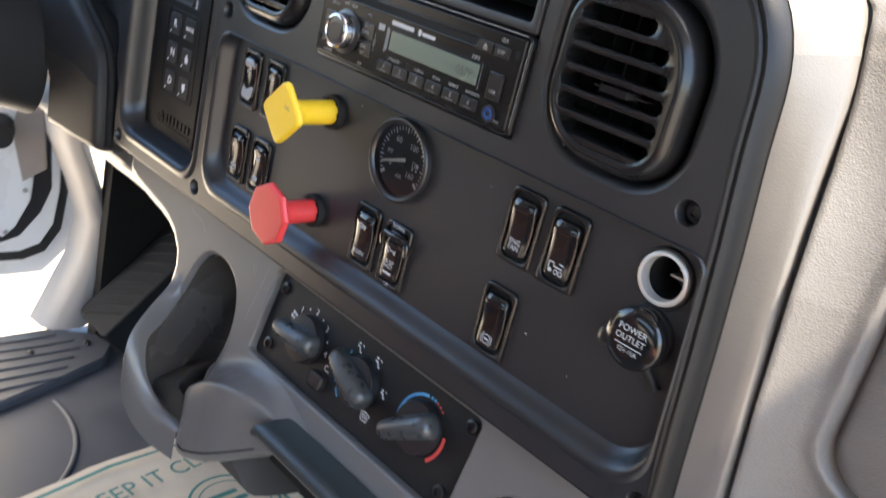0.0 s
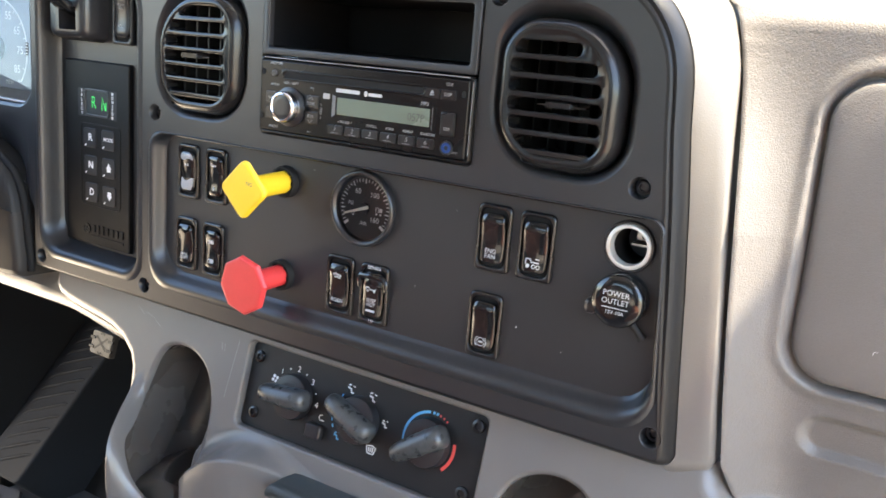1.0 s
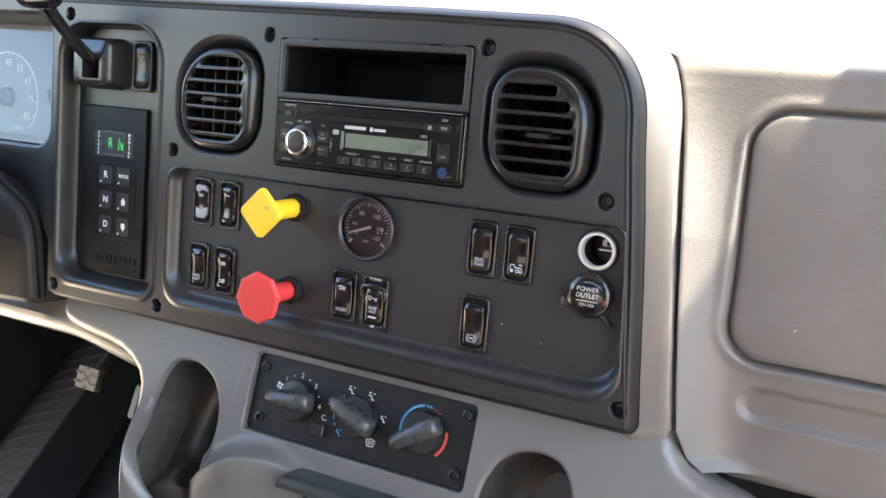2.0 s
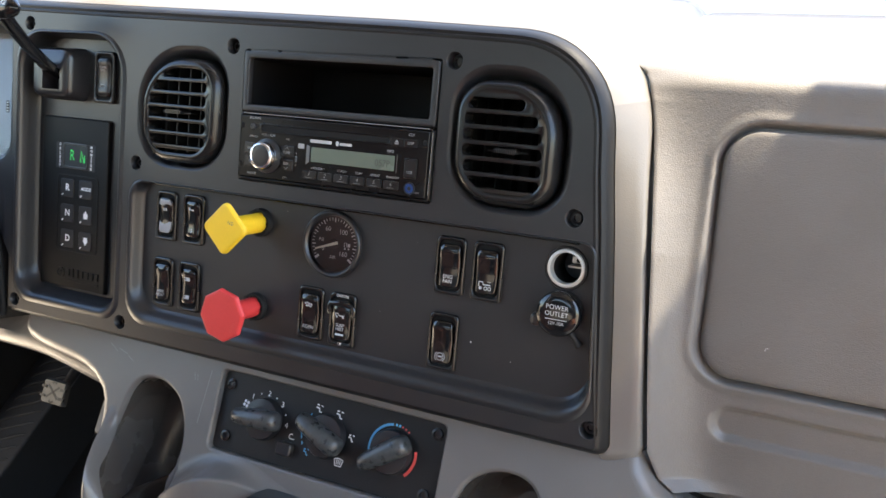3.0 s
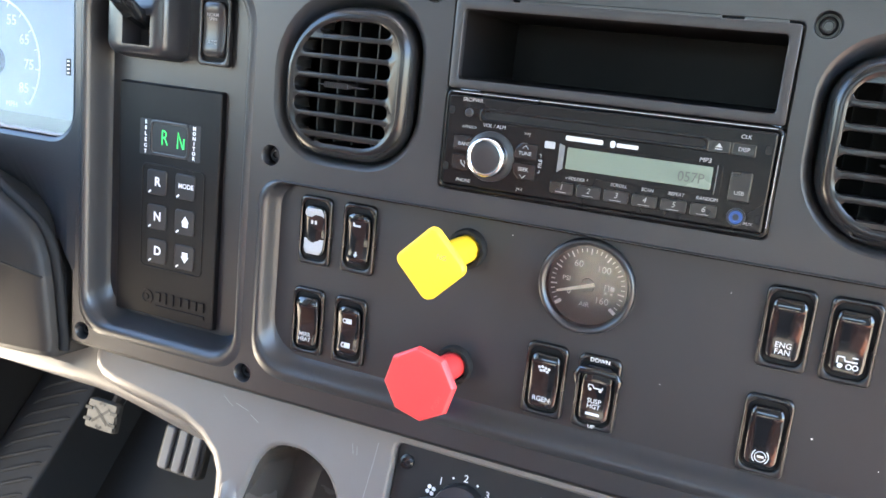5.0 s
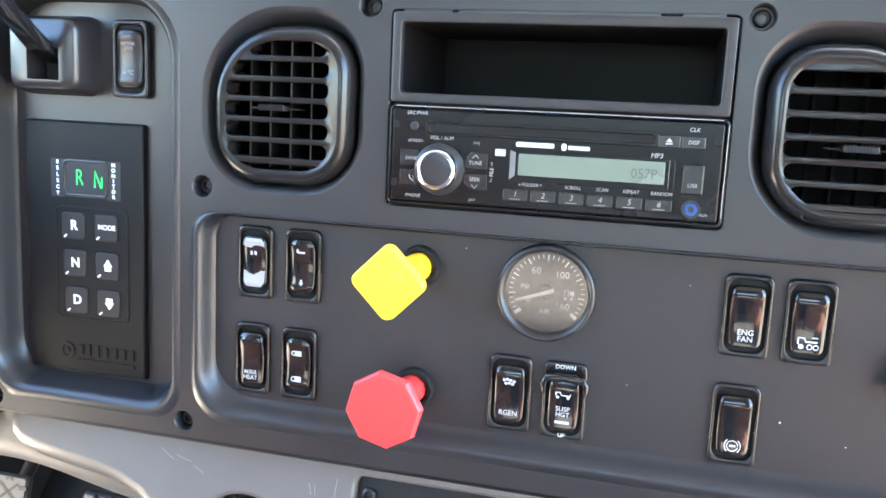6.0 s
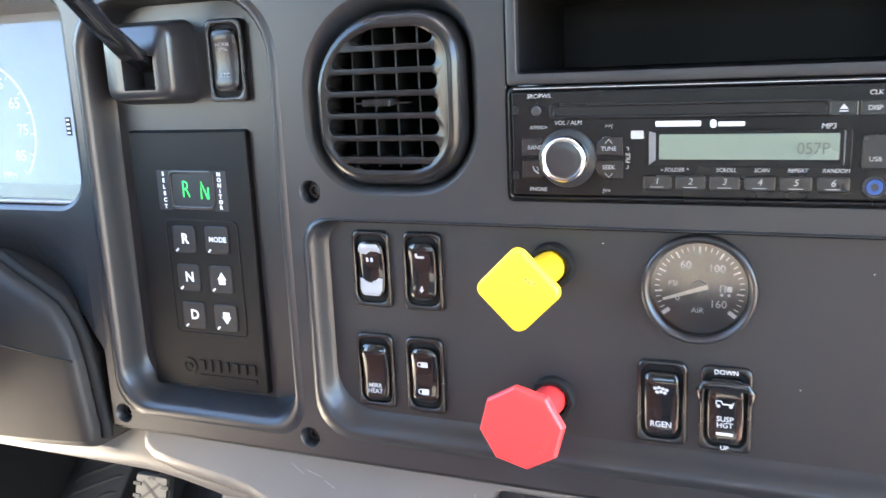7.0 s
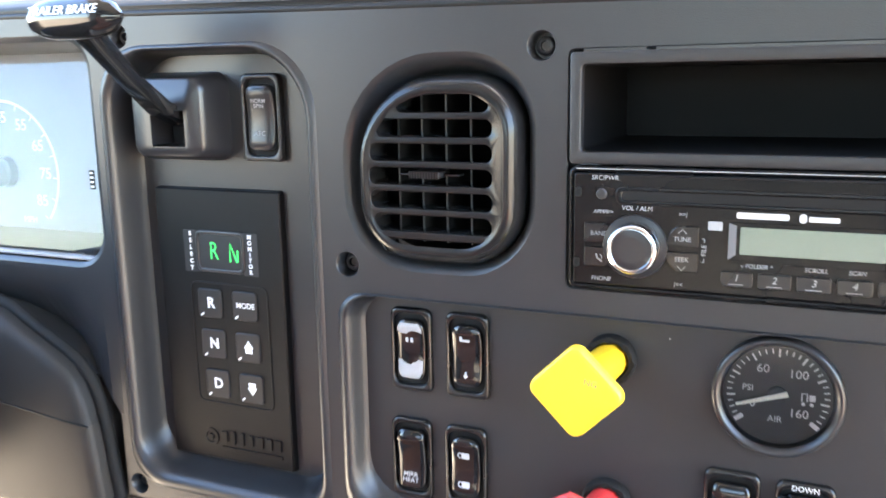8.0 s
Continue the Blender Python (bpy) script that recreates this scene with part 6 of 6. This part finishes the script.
    for v in bm.verts:
        t = (0.66 - v.co.y) / 0.66
        v.co = (v.co.x, 0.625 - 0.66 * t, 0.292 + 0.688 * t)
    p = tagged(facing(part("window_1", bm, PANE), (0, -0.7, -0.7)), "clear windscreen over the dashboard", "windscreen", kind="structure")
    p.visible_shadow = False
    # dotted black border along the foot of the windscreen
    bm = bmesh.new()
    for j in range(34):
        for i in range(230):
            x, t = 0.06 + 0.0030 * (i + 0.5 * (j % 2)), 0.00272 * j + 0.002
            rad = 0.00122 * (1 - j / 90)
            y, z = 0.621 - 0.66 * t, 0.292 + 0.688 * t - 0.002
            bm.faces.new([bm.verts.new((x + rad * math.cos(k * 1.0472), y - 0.69 * rad * math.sin(k * 1.0472), z + 0.72 * rad * math.sin(k * 1.0472))) for k in range(6)])
    tagged(part("windscreen_dots", bm, BLACK_RUBBER), "black printed dots along the foot of the windscreen", "dot border", kind="stuff")
    # light trim along the driver door opening
    bm = bmesh.new()
    loft(bm, [[(x, y, z) for x, y, z in row] for row in (
        [(-0.930, 0.135, -0.20), (-0.895, 0.140, -0.20), (-0.875, 0.150, -0.20), (-0.870, 0.170, -0.20), (-0.880, 0.180, -0.20)],
        [(-0.930, 0.150, -0.29), (-0.895, 0.155, -0.29), (-0.875, 0.163, -0.29), (-0.870, 0.182, -0.29), (-0.880, 0.195, -0.29)],
        [(-0.930, 0.185, -0.37), (-0.895, 0.189, -0.37), (-0.875, 0.196, -0.37), (-0.870, 0.212, -0.37), (-0.880, 0.225, -0.37)],
        [(-0.930, 0.205, -0.43), (-0.895, 0.209, -0.43), (-0.875, 0.216, -0.43), (-0.870, 0.233, -0.43), (-0.880, 0.245, -0.43)],
        [(-0.930, 0.195, -0.50), (-0.895, 0.200, -0.50), (-0.875, 0.210, -0.50), (-0.870, 0.232, -0.50), (-0.880, 0.245, -0.50)],
        [(-0.930, 0.145, -0.62), (-0.895, 0.150, -0.62), (-0.875, 0.162, -0.62), (-0.870, 0.205, -0.62), (-0.880, 0.225, -0.62)])], closed=False)
    tagged(part("trim", bm, JAMB), "light grey trim strip along the driver door opening", "trim", kind="structure")


def build_door():
    """The driver door, swung open: u runs from the hinge outwards along the door, z up."""
    root = thing("driver_door", "open white driver door with black seal and hinge", "door")
    h, d, nrm = Vector((-0.93, 0.24, 0)), Vector((-0.5, -0.866, 0)), Vector((0.866, -0.5, 0))

    def w(u, z, out=0.0):
        return tuple(h + d * u + Vector((0, 0, z)) + nrm * out)

    def sheet(name, pts, t0, t1, mat, label=""):
        bm = bmesh.new()
        loft(bm, [[w(u, z, t0) for u, z in pts], [w(u, z, t1 - 0.002) for u, z in pts], [w(u + 0.0015, z + 0.0008, t1) for u, z in pts]], cap0=True, cap1=True, smooth=False)
        return part(name, bm, mat, root, label)

    sheet("door_shell", [(0.020, -0.20), (0.020, -0.44), (0.035, -0.50), (0.075, -0.555), (0.15, -0.575), (0.60, -0.60), (0.60, 0.10), (0.02, 0.10)], -0.05, 0.0, PAINT)
    sheet("door_seal", [(0.044, -0.20), (0.044, -0.40), (0.050, -0.470), (0.072, -0.513), (0.105, -0.533), (0.15, -0.543), (0.59, -0.565), (0.59, 0.09), (0.044, 0.09)], 0.0, 0.008, BLACK_RUBBER, "black rubber seal")
    sheet("inner_flange", [(0.060, -0.20), (0.056, -0.40), (0.062, -0.460), (0.080, -0.498), (0.110, -0.516), (0.15, -0.525), (0.58, -0.545), (0.58, 0.08), (0.060, 0.08)], 0.0, 0.012, PAINT)
    sheet("panel_groove", [(0.082, -0.20), (0.068, -0.395), (0.082, -0.440), (0.112, -0.488), (0.138, -0.503), (0.57, -0.520), (0.57, 0.07), (0.082, 0.07)], 0.0, 0.014, SATIN)
    sheet("inner_panel", [(0.105, -0.20), (0.096, -0.385), (0.098, -0.420), (0.118, -0.470), (0.135, -0.490), (0.56, -0.505), (0.56, 0.06), (0.105, 0.06)], 0.0, 0.020, PAINT)
    sheet("door_trim", [(0.03, -0.22), (0.03, 0.16), (1.02, 0.16), (1.02, -0.58), (0.62, -0.58), (0.62, -0.22)], -0.02, 0.035, INSERT, "dark trim panel")
    for u, z in ((0.106, -0.402), (0.131, -0.480)):
        bm = bmesh.new()
        tube(bm, [w(u, z, 0.018), w(u, z, 0.0225)], 0.0042, 12)
        part("bolt", bm, STEEL, root)
    sheet("hinge_plate", [(0.086, -0.255), (0.076, -0.358), (0.108, -0.383), (0.128, -0.300), (0.12, -0.25)], 0.020, 0.032, material("painted_hinge", (0.30, 0.25, 0.22), 0.5, vary=0.1), "brown-grey painted hinge plate")
    bm = bmesh.new()
    tube(bm, [w(0.148, -0.30, 0.02), w(0.140, -0.302, 0.07)], [0.022, 0.020], 16)
    part("check_strap", bm, BLACK_RUBBER, root)


def build_footwell():
    # ribbed mat by the door sill and ribbed foot rest up the toe board
    root = thing("floor_mat", "ribbed dark grey rubber mat by the door sill", "floor mat")
    bm = bmesh.new()
    z0, z1 = FLOOR + 0.0005, FLOOR + 0.016
    pts = [(-0.880, -0.40), (-0.700, -0.40), (-0.690, -0.05), (-0.700, 0.03), (-0.735, 0.13), (-0.765, 0.205), (-0.800, 0.232), (-0.845, 0.225), (-0.865, 0.19), (-0.885, 0.17)]
    loft(bm, [at_z(pts, z0), at_z(pts, z1 - 0.004), at_z(offs(pts, -0.004), z1)], cap0=True, cap1=True, smooth=False)
    part("mat_base", bm, RUBBER, root)
    for i in range(6):
        x = -0.862 + 0.025 * i
        bm = bmesh.new()
        end = 0.190 - 0.020 * abs(i - 1.5)
        tube(bm, [(x, -0.40, z1), (x + 0.002 * i, 0.0, z1), (x + 0.006, end - 0.05, z1), (x + 0.004, end, z1)], 0.0036, 8)
        part("rib", bm, RUBBER, root)
    for x, y in ((-0.815, 0.195), (-0.812, 0.105)):
        bm = bmesh.new()
        loft(bm, [at_z(circ(0.006, 12, x, y), z1), at_z(circ(0.0055, 12, x, y), z1 + 0.005), at_z(circ(0.003, 12, x, y), z1 + 0.007)], cap1=True)
        part("rivet", bm, SATIN, root)
    rest = thing("foot_rest", "ribbed grey rubber foot rest on the toe board", "foot rest", pose(-0.765, 0.205, -0.560, 45))
    bm = bmesh.new()
    slab(bm, box4(-0.085, 0.012, -0.02, 0.42, 0.01), -0.14, 0.0, 0.004)
    part("rest_base", bm, DARK_RUBBER, rest)
    for i in range(17):
        y = -0.006 + 0.0225 * i
        bm = bmesh.new()
        tube(bm, [(-0.070, y - 0.008, -0.001), (-0.062, y, 0.0005), (-0.006, y + 0.030, 0.0005), (0.002, y + 0.033, -0.001)], [0.0018, 0.0030, 0.0030, 0.0018], 8)
        part("rib", bm, DARK_RUBBER, rest)
    # embossed curves on the floor rubber
    bm = bmesh.new()
    for cx, cy, r, a0, a1 in ((-0.66, -0.10, 0.20, 20, 100), (-0.66, -0.16, 0.15, 10, 95)):
        tube(bm, [(cx + r * math.cos(radians(a0 + (a1 - a0) * i / 16)), cy + r * math.sin(radians(a0 + (a1 - a0) * i / 16)), FLOOR + 0.0005) for i in range(17)], 0.0045, 8)
    tagged(part("floor_emboss", bm, RUBBER), "raised curved ridges moulded in the rubber floor", "floor", kind="structure")
    # pedal
    ped = thing("brake_pedal", "hanging pedal with a worn bare metal pad", "pedal", pose(-0.557, 0.200, -0.300, 75, 0, 0))
    bm = bmesh.new()
    loft(bm, [at_z(rr(0.050, 0.042, 0.004), -0.006), at_z(rr(0.050, 0.042, 0.004), 0.0), at_z(rr(0.046, 0.038, 0.003), 0.003)], cap0=True, cap1=True, smooth=False)
    part("pad", bm, material("worn_bare_metal", (0.075, 0.072, 0.066), 0.6, metal=0.4, grain=180, bump=0.5, vary=0.35), ped)
    for sx in (-1, 1):
        for y in (-0.009, 0.007):
            bm = bmesh.new()
            box(bm, sx * 0.021 - 0.0055, sx * 0.021 + 0.0055, y - 0.0022, y + 0.0022, 0.001, 0.0040)
            part("pad_notch", bm, BLACK_RUBBER, ped)
    bm = bmesh.new()
    for a, b in (((-0.013, -0.011), (0.013, 0.011)), ((-0.013, 0.011), (0.013, -0.011)), ((-0.005, 0.015), (0.0, 0.019)), ((0.005, 0.015), (0.0, 0.019)), ((-0.005, -0.015), (0.0, -0.019)), ((0.005, -0.015), (0.0, -0.019))):
        stroke(bm, [a, b], 0.0036, 0.0034)
    part("pad_groove", bm, BLACK_RUBBER, ped, "dark crossed grooves")
    bm = bmesh.new()
    tube(bm, [(0.006, 0.0, -0.006), (0.008, 0.06, -0.03), (0.008, 0.20, -0.06)], 0.008, 10)
    part("pedal_arm", bm, SATIN, ped)
    ped.scale = (0.84, 0.78, 1.0)
    ped2 = thing("accelerator_pedal", "ribbed black accelerator pedal", "pedal", pose(-0.455, 0.210, -0.318, 70))
    bm = bmesh.new()
    slab(bm, rr(0.058, 0.05, 0.006), -0.012, 0, 0.003)
    part("pad", bm, BLACK_RUBBER, ped2)
    for x in (-0.018, 0.0, 0.018):
        bm = bmesh.new()
        slab(bm, rr(0.012, 0.046, 0.003, x), -0.001, 0.004, 0.002)
        part("rib", bm, RUBBER, ped2)
    bm = bmesh.new()
    tube(bm, [(0, 0.0, -0.012), (0, 0.1, -0.05), (0, 0.25, -0.09)], 0.008, 10)
    part("pedal_arm", bm, SATIN, ped2)
    # paper mat
    pm = thing("paper_floor_mat", "creased brown paper floor mat with green print", "paper mat", pose(-0.537, 0.285, FLOOR + 0.004, 0, 0, 94))
    bm = bmesh.new()
    grid = []
    for j in range(17):
        row = []
        for i in range(19):
            x, y = -0.55 * i / 18, -0.40 * j / 16
            row.append((x, y - 0.05 * max(0.0, (-x - 0.19) / 0.36) * (1 - j / 16), 0.004 + 0.005 * noise.noise((x * 9, y * 9, 3.0)) + 0.003 * noise.noise((x * 23, y * 23, 7.0))))
        grid.append(row)
    loft(bm, grid, closed=False)
    part("sheet", bm, PAPER, pm)
    zz = 0.010
    bm = bmesh.new()
    stroke(bm, [(-0.022, -0.020), (-0.19, -0.020), (-0.50, -0.065), (-0.50, -0.375), (-0.022, -0.375)], 0.006, zz, True)
    part("border_line", bm, TEAL_INK, pm)
    letters("KEEP IT CLEAN", 0.038, -0.135, -0.070, zz, TEAL_INK, pm, turn=6)
    bm = bmesh.new()
    for r, ww in ((0.062, 0.004), (0.050, 0.002)):
        stroke(bm, circ(r, 40, -0.090, -0.170), ww, zz, True)
    part("emblem_ring", bm, TEAL_INK, pm)
    for i in range(4):
        bm = bmesh.new()
        blob(bm, rr(0.045 - 0.006 * i, 0.008, 0.002, -0.095 + 0.01 * (i % 2), -0.145 - 0.016 * i), zz)
        part("emblem_bar", bm, TEAL_INK, pm)


build_panel()
build_insert()
proto = build_screw()
proto.matrix_basis = pose(SCREWS[0][0], 0, SCREWS[0][1], 90)
for k, (x, z) in enumerate(SCREWS[1:]):
    copy_thing(proto, pose(x, 0, z, 90, 0, 0))
build_vent(-1, VENT_L)
build_vent(1, VENT_R)
build_radio()
build_cubby()
build_gauge()
build_knob("parking_brake_knob", "yellow diamond-shaped push-pull brake knob", YELLOW, (-0.078, 0.0088), (-0.0855, 0.0045), diamond(0.0218), 0.0325, "NG", 0.0075, 0.0055, -8)
build_knob("trailer_air_knob", "red octagonal push-pull air supply knob", RED, (-0.0785, -0.068), (-0.0865, -0.0722), octagon(0.0238), 0.0290, "PUSH", 0.0135, -0.0085, 65)
build_socket()
build_cap()
build_keypad()
build_trailer_brake()
build_cluster()
build_shroud()
build_console()
build_tray()
build_heater()
build_pod()
build_passenger_dash()
build_knee()
build_cab()
build_door()
build_footwell()

# ---- rocker switches in place, with their signs ----
SWITCHES = [
    (-0.1877, 0.0013, "plain"), (-0.1547, 0.0014, "down"), (-0.1888, -0.0624, "mirr"), (-0.1563, -0.0626, "lock"), (-0.0182, -0.0634, "rgen"),
    (0.0144, -0.0639, "susp"), (0.1114, -0.0018, "fan"), (0.1438, -0.0019, "axle"), (0.1107, -0.0647, "brake"), (-0.2840, 0.1260, "atc"),
]


def sign(root, kind, b, style):
    """White print on the rocker of one switch; b: half the rocker's height."""
    def z(y):
        return rocker_height(max(-0.9, min(0.9, y / b)), style) + 0.0003

    def words(text, size, y, mat=PALE_INK):
        t = letters(text, size, 0, y, z(y), mat, root, bold=0.00003)
        slope = math.degrees(math.atan((rocker_height(y / b + 0.05, style) - rocker_height(y / b - 0.05, style)) / (0.1 * b)))
        t.matrix_basis = pose(0, y, z(y), slope, 0, 0)

    def draw(name, y, fn):
        o = mark(name, PALE_INK, root, fn, 0)
        slope = math.degrees(math.atan((rocker_height(y / b + 0.05, style) - rocker_height(y / b - 0.05, style)) / (0.1 * b)))
        o.matrix_basis = pose(0, y, z(y), slope, 0, 0)

    if kind == "fan":
        words("ENG\nFAN", 0.0044, -0.0108)
    elif kind == "mirr":
        words("MIRR\nHEAT", 0.0040, -0.0108)
    elif kind == "rgen":
        words("RGEN", 0.0044, -0.0118)
        draw("exhaust_sign", 0.008, lambda q, h: [blob(q, circ(0.0010, 8, x, y), h) for x, y in ((-0.003, 0.001), (-0.001, 0.0016), (0.001, 0.001), (0.003, 0.0004), (-0.002, -0.0012), (0.0, -0.0008), (0.002, -0.0014))])
    elif kind == "susp":
        words("SUSP\nHGT", 0.0040, -0.0062)
        draw("bar_sign", -0.0125, lambda q, h: blob(q, rr(0.0085, 0.0016, 0.0002), h))
        draw("truck_sign", 0.0045, lambda q, h: (stroke(q, [(-0.0045, -0.0008), (-0.0045, 0.0014), (-0.0020, 0.0014), (-0.0012, -0.0004), (0.0040, -0.0004), (0.0040, 0.0010)], 0.0008, h), blob(q, circ(0.0010, 8, -0.0034, -0.0016), h), blob(q, circ(0.0010, 8, 0.0028, -0.0016), h)))
        letters("DOWN", 0.0036, 0, 0.0207, 0.0032, WHITE, root)
        letters("UP", 0.0036, 0, -0.0212, 0.0032, WHITE, root)
    elif kind == "axle":
        draw("axle_sign", -0.0108, lambda q, h: (stroke(q, [(-0.005, -0.001), (-0.005, 0.0026), (-0.0018, 0.0026), (-0.0012, 0.0006), (0.0048, 0.0006)], 0.0009, h), blob(q, circ(0.0014, 10, -0.0034, -0.0022), h), stroke(q, arc(0.0013, 0, 360, 10, 0.0010, -0.0022), 0.0006, h), stroke(q, arc(0.0013, 0, 360, 10, 0.0042, -0.0022), 0.0006, h), stroke(q, [(0.002, 0.003), (0.005, 0.003)], 0.0007, h)))
    elif kind == "brake":
        draw("brake_sign", -0.0118, lambda q, h: (stroke(q, arc(0.0030, 0, 350, 18), 0.0005, h), stroke(q, [(-0.0016, 0), (0.0018, 0)], 0.0012, h), stroke(q, arc(0.0044, 130, 230, 8), 0.0005, h), stroke(q, arc(0.0044, -50, 50, 8), 0.0005, h)))
    elif kind == "lock":
        for y in (0.0075, -0.0095):
            draw("lock_sign", y, lambda q, h: (blob(q, rr(0.0046, 0.0036, 0.0006, 0.0008, 0), h), stroke(q, arc(0.0014, 40, 320, 8, -0.0022, 0), 0.0007, h)))
    elif kind == "down":
        draw("arrow_sign", -0.0100, lambda q, h: (stroke(q, [(0, 0.0016), (0, -0.0004)], 0.0012, h), blob(q, [(-0.0016, -0.0002), (0, -0.0022), (0.0016, -0.0002)], h)))
        draw("bar_sign", 0.0090, lambda q, h: (blob(q, rr(0.0050, 0.0014, 0.0002), h), blob(q, rr(0.0016, 0.0026, 0.0002, -0.0024, 0.001), h + 0.0001)))
    elif kind == "plain":
        # the black finish is worn through to white at both ends
        rng = random.Random(5)
        for lo, hi in ((0.60, 0.90), (-0.92, -0.38)):
            bm = bmesh.new()
            inner = [0.05 * (rng.random() - 0.5) + 0.07 * math.sin(i * 0.42 + lo * 5) for i in range(17)]
            rows = []
            for j in range(9):
                row = []
                for i in range(17):
                    u = -0.86 + 1.72 * i / 16
                    end = math.sqrt(max(0.0, 1 - (abs(u) / 1.05) ** 4)) * 0.97
                    a0, a1 = (lo + inner[i] * 0.9, min(hi, end)) if lo > 0 else (max(lo, -end), hi + inner[i])
                    v = a0 + (a1 - a0) * j / 8
                    row.append((u * 0.0087 * (1 - 0.07 * v * v), v * b, rocker_height(v, style) - 0.0004 * u * u - 0.0012 * u ** 4 + 0.0002))
                rows.append(row)
            loft(bm, rows, closed=False)
            part("worn_patch", bm, GREY_INK, root, "white worn patch")
        draw("bar_sign", 0.0060, lambda q, h: (blob(q, rr(0.0016, 0.0026, 0.0003, -0.0014, 0), h), blob(q, rr(0.0016, 0.0026, 0.0003, 0.0014, 0), h)))
    elif kind == "atc":
        words("NORM\nSPIN", 0.0034, 0.0080, GREY_INK)
        words("ATC", 0.0040, -0.0090, GREY_INK)


for k, (x, z, kind) in enumerate(SWITCHES):
    wide, tall = (0.0245, 0.0470) if k < 4 else (0.0270, 0.0500) if kind == "atc" else (0.0262, 0.0470)
    style = "lens" if k in (0, 1, 3) or kind == "atc" else "wing" if kind == "susp" else "ridge"
    y = INSERT_Y if kind != "atc" else KEY_Y - 0.002
    sw = build_rocker(wide, tall, style, *((BLACK, SATIN) if kind == "atc" else ()))
    sw.matrix_basis = pose(x, y, z, 90)
    sign(sw, kind, (tall - 0.0125) / 2, style)
